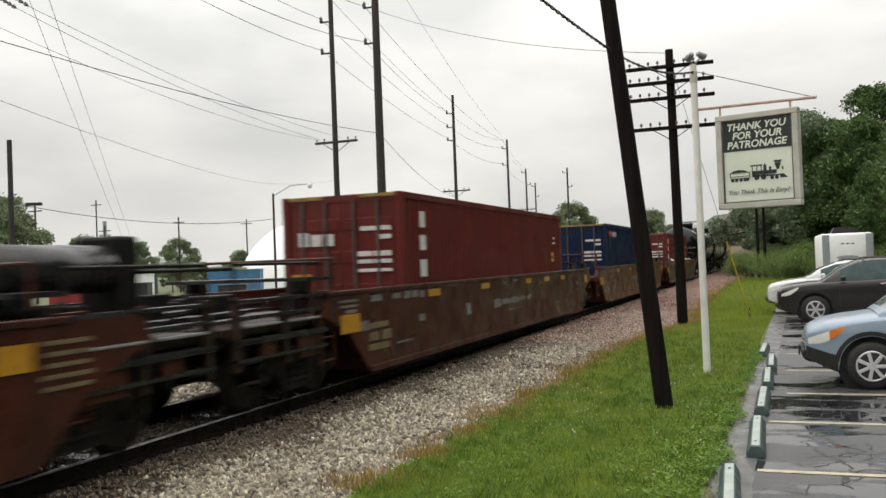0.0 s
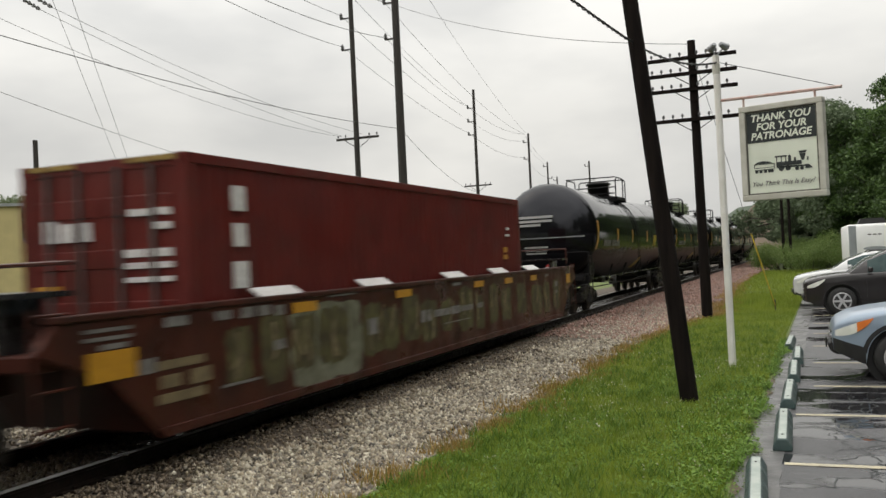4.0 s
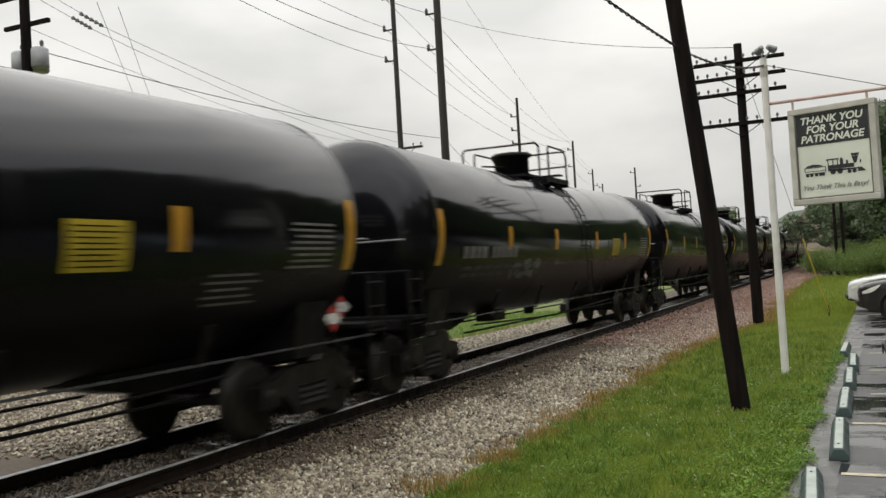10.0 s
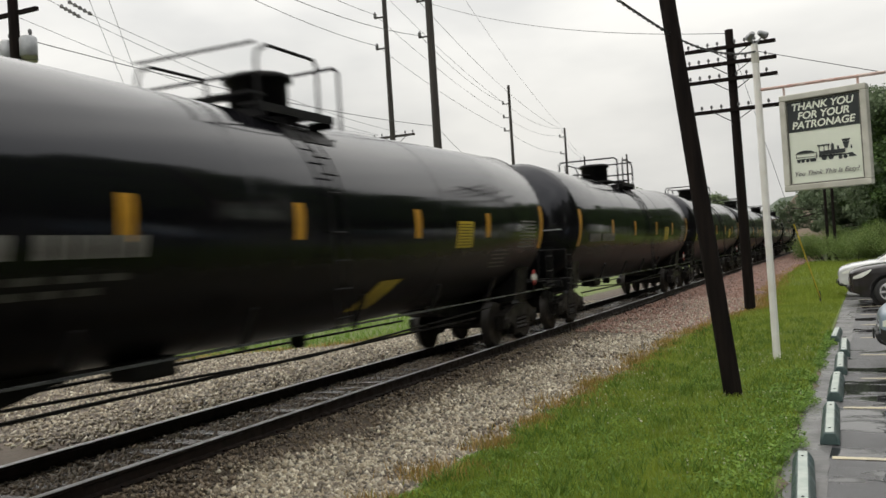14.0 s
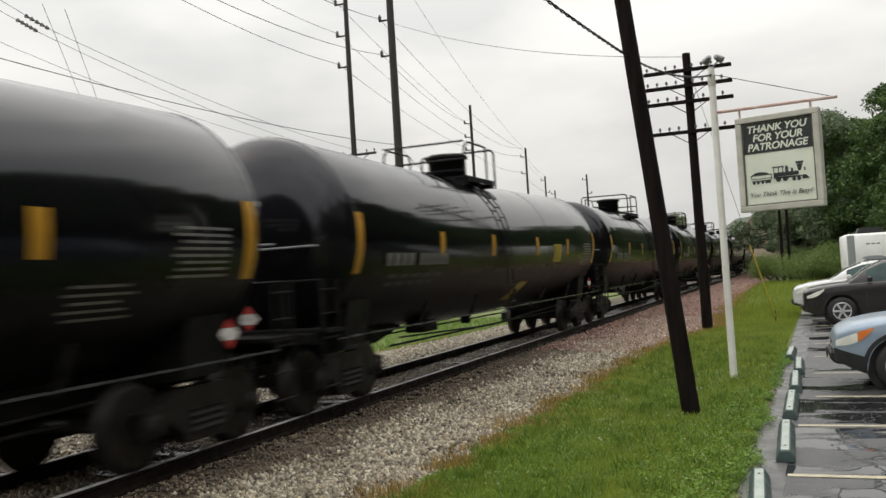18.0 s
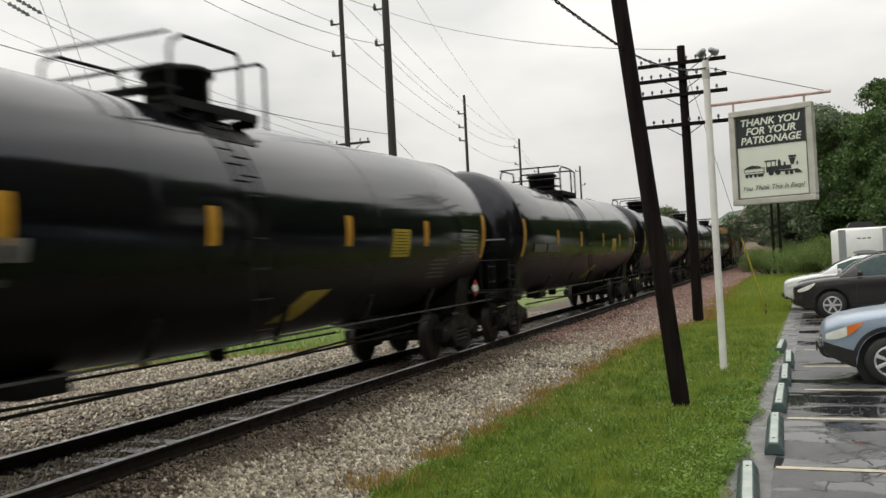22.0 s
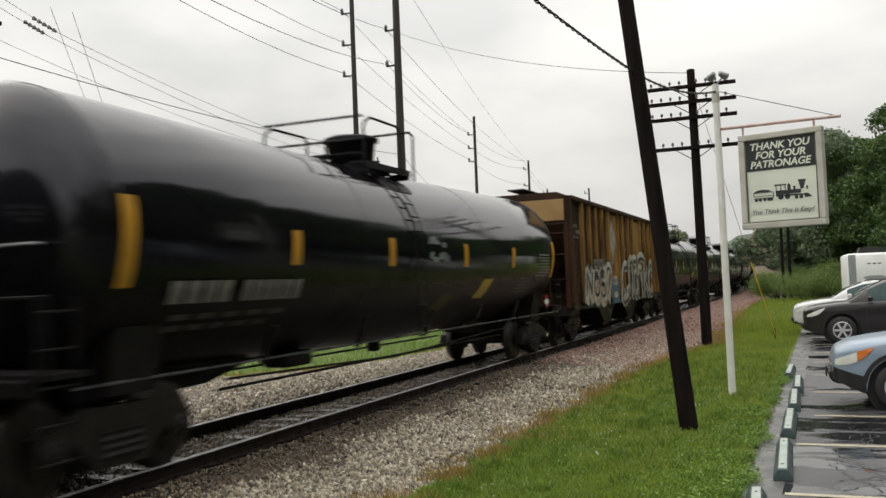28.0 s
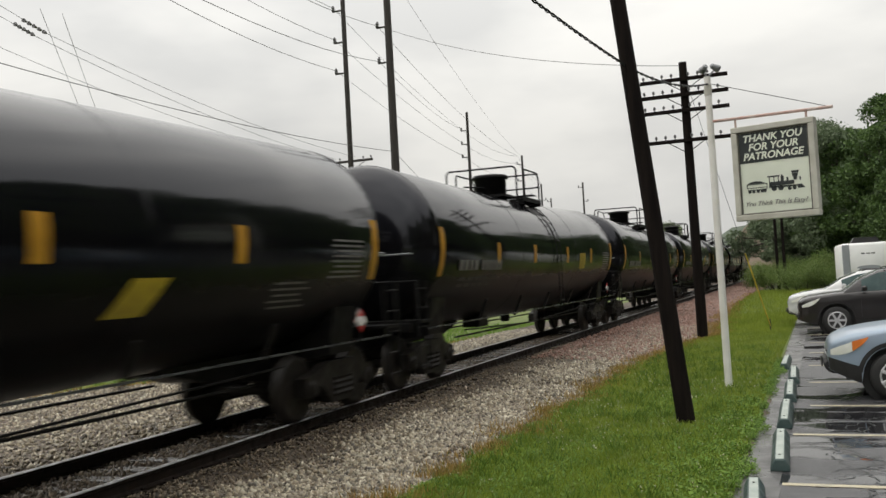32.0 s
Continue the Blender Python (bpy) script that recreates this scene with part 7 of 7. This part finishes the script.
spots = []
rnd = random.Random(21)
# the wood along the right, a row at its edge and rows behind, rising up the slope
for y, x in ((112, -0.5), (106, 1.6), (98, 1.2), (92, 3.6), (86, 3.0), (82, 5.2), (79, 7.4), (71, 9.8), (64, 10.6), (57, 11.2), (52, 12.2), (48, 15.5), (44, 19), (40, 22), (34, 25.5), (27, 28), (20, 30)):
    spots.append((x, y, 0.0))
    spots.append((x + 5 + rnd.uniform(-1, 1), y + 4, 1.5))
    spots.append((x + 11 + rnd.uniform(-1, 1), y + 6, 4.0))
for x, y in ((0.3, 88), (2.2, 85), (4.2, 82), (6.3, 79), (8.2, 75)):
    spots.append((x, y, -2.2))
# rows out of view to the right and behind, added for the tanks to reflect
for i in range(13):
    spots.append((19 + 1.5 * math.sin(i), 38 - 6.5 * i, 3.0 if i < 3 else 6.0))
for i in range(12):
    spots.append((30 + 3 * math.sin(i), 12 - 7.5 * i, 3.0))
    spots.append((38, 10 - 7.5 * i, 4.0))
# tall trees out of view beside the lot, added to darken the tanks' reflections
tall = {}
for az, h in ((20, 13), (23, 15), (26, 17), (29, 19.5), (32, 22), (35, 24), (38, 25), (42, 25), (47, 25), (53, 25), (60, 25), (68, 25), (77, 25)):
    for d, k in ((45, 0.94), (52, 1.12)):
        a = radians(az + (1.5 if d > 50 else 0.0))
        tall[len(spots)] = k * h / 12.6
        spots.append((-5.8 + d * math.sin(a), 7 + d * math.cos(a), 0.6))
for az in range(-72, -176, -8):  # unseen belt of trees across the railway and behind, added to darken the tank heads
    tall[len(spots)] = 1.3
    spots.append((-6 + 36 * math.sin(radians(az)), 36 * math.cos(radians(az)), -0.2))
# unseen row behind the camera, likewise there to be reflected
for i in range(7):
    spots.append((24 - 7 * i, -62 + 3 * math.cos(i * 2.1), 0.0))
planted = set()
for i, (x, y, z) in enumerate(spots):
    m = pose(x, y, z - 0.3, 0, 0, rnd.uniform(0, 360)) @ Matrix.Scale(tall[i] if i in tall else rnd.uniform(0.88, 1.15) * (0.84 if 40 < y < 76 else 0.97 if z > 1 and y > 70 else 1.0), 4)
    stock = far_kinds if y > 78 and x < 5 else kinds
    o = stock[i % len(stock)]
    if o in planted:
        o = copy_thing(o, pose(0, 0, 0))
    planted.add(o)
    o.matrix_basis = m
first = bush(31, 2.4, 2.2)
second = bush(32, 2.0, 1.8)
for i, (x, y, s) in enumerate([(-0.2, 72, 1.0), (1.0, 70, 1.05), (2.2, 76, 1.1), (8.6, 62, 1.2), (9.6, 57, 1.2), (-1.0, 84, 1.0), (1.5, 78, 1.2), (10.8, 51, 1.2), (4.6, 75, 1.3), (3.4, 71, 1.1), (6.2, 73, 1.2), (14, 46, 1.3), (-1.2, 95, 1.1)]):
    src = (first, second)[i % 2]
    o = src if i < 2 else copy_thing(src, pose(0, 0, 0))
    o.matrix_basis = pose(x, y, -0.1, 0, 0, i * 47) @ Matrix.Diagonal((s, s, (0.92 if y > 65 else 0.8) * s, 1))
# lone trees beyond the railway, their leaf colour lightened for haze
lone = tree(17, 9.0, 4.0, "lone leafy tree across the railway", 0.15, 340, "leaf3")
for i, (x, y, s) in enumerate([(-52, 47, 0.9), (-55.5, 52, 0.98), (-73, 80, 0.78), (-78, 84, 0.62), (-73.5, 90, 0.5), (-71, 93, 0.42), (-70.8, 95, 0.45), (-69.5, 97, 0.42), (-81, 93, 0.55), (-34.5, 166, 1.45), (-17.8, 149, 1.1), (-72, 110, 0.6), (-66, 118, 0.7), (-78, 95, 0.75), (-60, 125, 0.7), (-90, 120, 0.9), (-52, 130, 0.7)]):
    o = lone if i == 0 else copy_thing(lone, pose(0, 0, 0))
    o.matrix_basis = pose(x, y, -0.5, 0, 0, i * 61) @ Matrix.Scale(s, 4)

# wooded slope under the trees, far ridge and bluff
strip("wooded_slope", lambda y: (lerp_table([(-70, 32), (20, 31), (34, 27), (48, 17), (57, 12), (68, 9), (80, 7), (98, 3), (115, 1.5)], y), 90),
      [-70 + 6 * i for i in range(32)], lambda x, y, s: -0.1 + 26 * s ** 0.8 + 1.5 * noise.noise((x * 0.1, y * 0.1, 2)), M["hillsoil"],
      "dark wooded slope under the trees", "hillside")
verts, faces = [], []
for i in range(60):
    x = -420 + 11 * i
    h = 17 + 7 * noise.noise((x * 0.012, 0, 0)) + 2.0 * noise.noise((x * 0.08, 5, 0)) + (6 if x > -30 else 0)
    h *= 1.0 if x > -60 else 0.3
    verts += [(x, 430 - 0.1 * abs(x), -1), (x, 450, h), (x, 520, h * 0.9)]
for i in range(59):
    for k in (0, 1):
        faces.append((3 * i + k, 3 * i + 3 + k, 3 * i + 4 + k, 3 * i + 1 + k))
tagged(new("far_ridge", soup("far_ridge", verts, faces, M["ridge"], True)), "distant low wooded ridge under a grey sky", "ridge", kind="structure")
for x in (-0.72, -0.2):
    far_post = thing("far_post", "thin dark pole at the edge of the wood", "utility pole", "distant poles", at=(x, 75, -0.3))
    bm = fresh()
    tube(bm, (0, 0, 0), (0, 0, 8.0), 0.13, 0.1, 8)
    part("shaft", bm, M["pole"], far_post)
silo = thing("silo", "pale grey concrete silo in the distance", "silo", at=(-79, 90.3, -0.42))
bm = fresh()
tube(bm, (0, 0, 0), (0, 0, 7.6), 0.7, 0.7, 20)
part("shaft", bm, M["shed"], silo)
bm = fresh()
tube(bm, (0, 0, 7.6), (0, 0, 9.3), 0.25, 0.25, 10)
part("head", bm, M["galv"], silo)
bl = thing("bluff_building", "pale tan gabled building on the far slope", "building", at=(-3.0, 185, 0))
bm = fresh()
prism(bm, [(-6, -1), (6, -1), (6, 7), (0, 13), (-6, 7)], "y", 0, 12)
part("wall", bm, M["bluff"], bl)
bm = fresh()
prism(bm, [(-6.6, 6.6), (0, 13.3), (6.6, 6.6), (6.6, 7.0), (0, 13.8), (-6.6, 7.0)], "y", -0.3, 12.3)
part("roof", bm, M["bluff"], bl)

# ---- buildings and clutter beyond the railway ----
dm = thing("storage_dome", "white fabric storage dome", "dome", at=(-43.5, 79, -0.4))
bm = fresh()
bmesh.ops.create_uvsphere(bm, u_segments=36, v_segments=18, radius=1.0)
bmesh.ops.transform(bm, matrix=Matrix.Diagonal((7.2, 7.2, 7.2, 1)), verts=bm.verts[:])
bmesh.ops.delete(bm, geom=[v for v in bm.verts if v.co.z < -0.5], context="VERTS")
part("shell", bm, M["dome"], dm, "", True)
for x, y, sx, sy, h, mt, lab in ((-44, 66.5, 4.5, 2.4, 2.4, "binblue", "blue steel bin"), (-50, 62, 1.6, 1.4, 2.1, "cblue", "dark blue bin"), (-54, 60, 1.6, 1.6, 2.0, "trimblack", "dark dumpster"),
                                 (-41.7, 45.9, 3.2, 1.8, 2.6, "rvwhite", "white box trailer"), (-47, 70, 3, 2, 2.6, "ybrick", "small yellow shed"), (-40, 60, 2.2, 1.2, 1.2, "trimblack", "dark bin"), (-36.9, 40.8, 4, 1.8, 1.7, "brightred", "red low skip"), (-37.8, 44, 1.4, 1.3, 2.2, "cblue", "dark blue bin"), (-33, 40.2, 1.3, 1.2, 1.8, "trimblack", "dark bin"), (-38.3, 46.8, 1.6, 1.4, 2.3, "rvwhite", "white bin")):
    c = thing("storage_bin", lab + " standing in the yard across the railway", "bin", "yard bins", at=(x, y, -0.42), rz=25)
    bm = fresh()
    box(bm, (0, 0, h / 2), (sx, sy, h), bevel=0.05)
    part("body", bm, M[mt], c)
    bm = fresh()
    box(bm, (0, 0, h + 0.03), (sx + 0.1, sy + 0.1, 0.08), bevel=0.02)
    part("rim", bm, M[mt], c)
yb = thing("yellow_building", "plain buff yellow building with a lower lean-to across the railway", "building", at=(-37.3, 34.6, -0.42), rz=50)
bm = fresh()
box(bm, (-4.5, 3.5, 3.05), (9, 7, 6.1))
part("wall", bm, M["ybrick"], yb)
bm = fresh()
box(bm, (-4.5, 3.5, 6.18), (9.3, 7.3, 0.16))
part("roof", bm, M["shed"], yb)
bm = fresh()
prism(bm, [(0.003, 0), (1.1, 0), (1.1, 3.6), (0.003, 4.3)], "y", 0.2, 6.5)
part("lean_to", bm, M["ybrick"], yb)
bm = fresh()
prism(bm, [(0.003, 4.31), (1.3, 3.48), (1.3, 3.58), (0.003, 4.41)], "y", 0.0, 6.7)
part("lean_to_roof", bm, M["shed"], yb)


# ---- loose stones and grass ----
def scatter(name, pts, verts, faces, size, seed, material, label, category, upright=False, lean=0.5):
    """Many small pieces at pts (x, y, z) in one mesh."""
    rs = np.random.RandomState(seed)
    pts, base, f = np.array(pts), np.array(verts, float), np.array(faces)
    n, k = len(pts), len(base)
    a = rs.uniform(0, 2 * np.pi, n)
    ca, sa = np.cos(a), np.sin(a)
    s = size[0] + (size[1] - size[0]) * rs.uniform(0, 1, n) ** 1.5
    v = np.repeat(base[None], n, 0)
    if upright:
        v = v * s[:, None, None]
        v[:, :, 2] *= rs.uniform(0.7, 1.3, n)[:, None]
        v[:, :, 0] += v[:, :, 2] * rs.uniform(-lean, lean, n)[:, None]
        v[:, :, 1] += v[:, :, 2] * rs.uniform(-lean, lean, n)[:, None]
    else:
        v = v * (1 + rs.uniform(-0.3, 0.3, (n, k, 1))) * rs.uniform(0.6, 1.25, (n, 1, 3)) * s[:, None, None]
        b = rs.uniform(0, 2 * np.pi, n)
        cb, sb = np.cos(b)[:, None], np.sin(b)[:, None]
        v[:, :, 1], v[:, :, 2] = v[:, :, 1] * cb - v[:, :, 2] * sb, v[:, :, 1] * sb + v[:, :, 2] * cb
    x = v[:, :, 0] * ca[:, None] - v[:, :, 1] * sa[:, None]
    y = v[:, :, 0] * sa[:, None] + v[:, :, 1] * ca[:, None]
    v = np.stack([x, y, v[:, :, 2]], 2) + pts[:, None, :]
    fv = (f[None] + (np.arange(n) * k)[:, None, None]).reshape(-1)
    nf, q = n * len(f), f.shape[1]
    me = bpy.data.meshes.new(name)
    me.vertices.add(n * k)
    me.vertices.foreach_set("co", v.ravel())
    me.loops.add(nf * q)
    me.loops.foreach_set("vertex_index", fv)
    me.polygons.add(nf)
    me.polygons.foreach_set("loop_start", np.arange(0, nf * q, q))
    me.materials.append(material)
    me.update(calc_edges=True)
    return tagged(new(name, me), label, category, kind="stuff")


bm = fresh()
bmesh.ops.create_icosphere(bm, subdivisions=1, radius=1.0)
bm.verts.ensure_lookup_table()
ICO_V, ICO_F = [tuple(v.co) for v in bm.verts], [tuple(v.index for v in f.verts) for f in bm.faces]
bm.free()
STONE_V = [(1, 0, 0), (-1, 0, 0), (0, 1, 0), (0, -1, 0), (0, 0, 1), (0, 0, -1)]
STONE_F = [(0, 2, 4), (2, 1, 4), (1, 3, 4), (3, 0, 4), (2, 0, 5), (1, 2, 5), (3, 1, 5), (0, 3, 5)]
rs = np.random.RandomState(5)


def stone_field(n, x_of, y0, y1, power=1.0, keep=None):
    out = []
    for _ in range(n):
        y = y0 + (y1 - y0) * rs.uniform() ** power
        a, b = x_of(y)
        x = a + (b - a) * rs.uniform()
        if keep and not keep(x, y):
            continue
        out.append((x, y, bed_z(x, y, 0) + rs.uniform(-0.012, 0.02)))
    return out


def clean_stone(x, y):
    """The washed stones thin out towards the rail and in a few trodden patches."""
    d = (x - line_x(y) - 1.95) / 0.55 + 1.5 * noise.noise((x * 0.9, y * 0.6, 21))
    bare = noise.noise((x * 1.1, y * 0.8, 33)) + (0.25 if toe(y) - x < 0.5 else 0.0) > 0.46
    return d + rs.normal() * 0.35 > 0.3 and not (bare and rs.uniform() < 0.8)


scatter("ballast_stones", stone_field(98000, lambda y: (line_x(y) + 1.4, toe(y) + 0.05), 5.5, 34, 1.75, clean_stone), STONE_V, STONE_F, (0.015, 0.045), 1, M["stones"],
        "wet grey, white and brown crushed stones", "ballast stones")
scatter("ballast_stones", stone_field(9000, lambda y: (line_x(y) + 0.85, line_x(y) + 2.3), 5, 26, 1.5), STONE_V, STONE_F, (0.01, 0.03), 2, M["brownstones"],
        "dirty brown stones beside the rail", "ballast stones")
scatter("ballast_stones", stone_field(42000, lambda y: (verge(y) - 0.1, line_x(y) - 0.95), 8, 34, 1.0), STONE_V, STONE_F, (0.02, 0.05), 3, M["stones"],
        "pale crushed stones on the opposite shoulder", "ballast stones")
scatter("ballast_stones", [(x, y, z + 0.012) for x, y, z in stone_field(17000, lambda y: (line_x(y) + 1.2, toe(y)), 21, 60, 0.9)], STONE_V, STONE_F, (0.028, 0.058), 4, M["redstones"],
        "reddish crushed stones further along", "ballast stones")
scatter("ballast_stones", [(x, y, z + 0.02) for x, y, z in stone_field(13000, lambda y: (line_x(y) + 1.2, toe(y) + 0.1), 44, 125, 1.1)], STONE_V, STONE_F, (0.045, 0.1), 8, M["redstones"],
        "reddish crushed stones far along the railway", "ballast stones")
scatter("ballast_stones", [(x, y, z + 0.008) for x, y, z in stone_field(15000, lambda y: (line_x(y) - 0.72, line_x(y) + 0.72), 5, 30, 1.4)], STONE_V, STONE_F, (0.014, 0.042), 6, M["brownstones"],
        "dark wet stones between the rails", "ballast stones")

scatter("ballast_stones", stone_field(5000, lambda y: (toe(y) - 0.45, toe(y) + 0.12), 6, 30, 1.5), STONE_V, STONE_F, (0.015, 0.04), 7, M["brownstones"],
        "soiled brown stones along the lawn's edge", "ballast stones")

BLADE_V = [(-0.006, 0, 0), (0.006, 0, 0), (0.0, 0.012, 0.075)]


def lawn_points(n, y0, y1, power, lo=0.02, hi=0.985, where=None):
    out = []
    while len(out) < n:
        y = y0 + (y1 - y0) * rs.uniform() ** power
        s = lo + (hi - lo) * rs.uniform()
        a, b = toe(y), kerb_x(y)
        x = a + (b - a) * s
        if where and not where(x, y):
            continue
        out.append((x, y, lawn_z(s) - 0.005))
    return out


scatter("grass", lawn_points(165000, 6, 40, 1.9, 0.045), BLADE_V, [(0, 1, 2)], (0.5, 1.15), 11, M["blade"], "short wet green grass blades", "grass", True)
meadow = []
for _ in range(40000):
    y = 30 + 42 * rs.uniform()
    x = toe(y) + (9 - toe(y)) * rs.uniform()
    if x < kerb_x(y) or y > 40:
        meadow.append((x, y, -0.232))
scatter("grass", meadow, BLADE_V, [(0, 1, 2)], (1.6, 2.8), 16, M["blade"], "green grass of the lawn beyond the lot", "grass", True)
CLOVER_V = [(0, 0, 0.02), (0.016, 0.01, 0.035), (0.0, 0.028, 0.03), (-0.016, 0.01, 0.035)]
scatter("clover", lawn_points(42000, 6, 17, 1.4, where=lambda x, y: 1.4 * noise.noise((x * 0.9, y * 0.7, 9)) + 0.09 * (9.5 - y) + rs.normal() * 0.35 > -0.05), CLOVER_V, [(0, 1, 2, 3)],
        (0.5, 1.2), 12, M["clover"], "low clover and broad-leaved weeds in the lawn", "clover", True, 0.3)
kerbside = []
while len(kerbside) < 6500:
    y = 6 + 14 * rs.uniform() ** 1.3
    if noise.noise((0, y * 1.3, 4)) + rs.normal() * 0.3 > -0.15:
        kerbside.append((kerb_x(y) + rs.normal() * 0.08 - 0.12, y, LOT))
for y in 7.5 + 13 * rs.uniform(0, 1, 9000):
    reach = 0.3 * max(0.0, noise.noise((2, y * 0.8, 5)) + 0.5 * noise.noise((6, y * 2.6, 5)) + 0.12)
    if reach > 0.02:
        kerbside.append((kerb_x(y) - 0.1 + (0.1 + reach) * rs.uniform(), y, LOT + 0.01 + 0.05 * rs.uniform()))
scatter("kerb_weeds", kerbside, CLOVER_V, [(0, 1, 2, 3)], (0.5, 1.2), 18, M["clover"], "ragged weeds creeping over the lot's edge", "weeds", True, 0.4)
weeds = []
while len(weeds) < 6000:
    y = 6 + 7 * rs.uniform() ** 1.2
    if noise.noise((1, y * 0.9, 8)) + rs.normal() * 0.3 > -0.1:
        weeds.append((kerb_x(y) - 0.12 - abs(rs.normal()) * 0.3, y, -0.235))
broad = [(kerb_x(y) - 0.1 - abs(rs.normal()) * 0.3, y, -0.235) for y in 7 + 8 * rs.uniform(0, 1, 9000) if noise.noise((4, y * 1.3, 2)) + rs.normal() * 0.2 > 0.0]
scatter("kerb_weeds", broad, CLOVER_V, [(0, 1, 2, 3)], (0.9, 1.7), 23, M["clover"], "broad-leaved green weeds beside the lot", "weeds", True, 0.6)
tufts = []
for tx, ty, tz in lawn_points(520, 6.5, 24, 1.4, 0.03):
    k = 14 + int(16 * rs.uniform())
    tufts += [(tx + rs.normal() * 0.05, ty + rs.normal() * 0.05, tz) for _ in range(k)]
scatter("grass_tufts", tufts, BLADE_V, [(0, 1, 2)], (1.0, 1.9), 29, M["tuft"], "taller dark green tufts in the mown grass", "grass", True, 0.8)
scatter("kerb_weeds", weeds, CLOVER_V, [(0, 1, 2, 3)], (0.5, 1.2), 19, M["clover"], "broad-leaved green weeds at the edge of the lawn", "weeds", True, 0.4)
edge = []
while len(edge) < 15000:
    y = 6 + 44 * rs.uniform() ** 1.3
    if noise.noise((3, y * 1.6, 6)) + 0.5 * noise.noise((3, y * 4.1, 2)) + rs.normal() * 0.15 < -0.02:
        continue
    edge.append((toe(y) + 0.05 + rs.normal() * (0.12 + 0.25 * max(0, noise.noise((0, y * 0.8, 6)) + 0.25)), y, -0.235))
edge += [(toe(y) + 0.1 - 0.75 * rs.uniform() ** 1.6, y, -0.238) for y in 27.5 + 40 * rs.uniform(0, 1, 9000) if noise.noise((7, y * 0.35, 1)) > -0.2]
scatter("dry_grass", edge, BLADE_V, [(0, 1, 2)], (0.6, 1.6), 13, M["dry"], "dry brown grass along the edge of the ballast", "dry grass", True)
far_grass = []
for _ in range(22000):
    y = 8 + 32 * rs.uniform()
    far_grass.append((verge(y) - 7 * rs.uniform() ** 1.3, y, -0.35))
straw = [(verge(y) + 0.25 - 0.9 * rs.uniform() ** 1.5, y, -0.35) for y in 7 + 24 * rs.uniform(0, 1, 9000)]
scatter("dry_grass", straw, BLADE_V, [(0, 1, 2)], (0.8, 2.0), 20, M["dry"], "dry straw-coloured grass beyond the ballast", "dry grass", True)
scatter("verge_grass", far_grass, BLADE_V, [(0, 1, 2)], (1.0, 2.6), 14, M["clover"], "longer green grass across the railway", "grass", True)
daisies = lawn_points(420, 8, 20, 1.0, where=lambda x, y: noise.noise((x * 0.9, y * 0.4, 2)) > 0.1 or (10.2 < y < 12.6 and noise.noise((x * 1.5, y * 1.5, 5)) > -0.1))
scatter("clover_flowers", [(x, y, z + 0.06) for x, y, z in daisies], STONE_V, STONE_F, (0.007, 0.015), 15, M["straw_flower"], "tiny white clover flowers in the grass", "flowers")

motions()
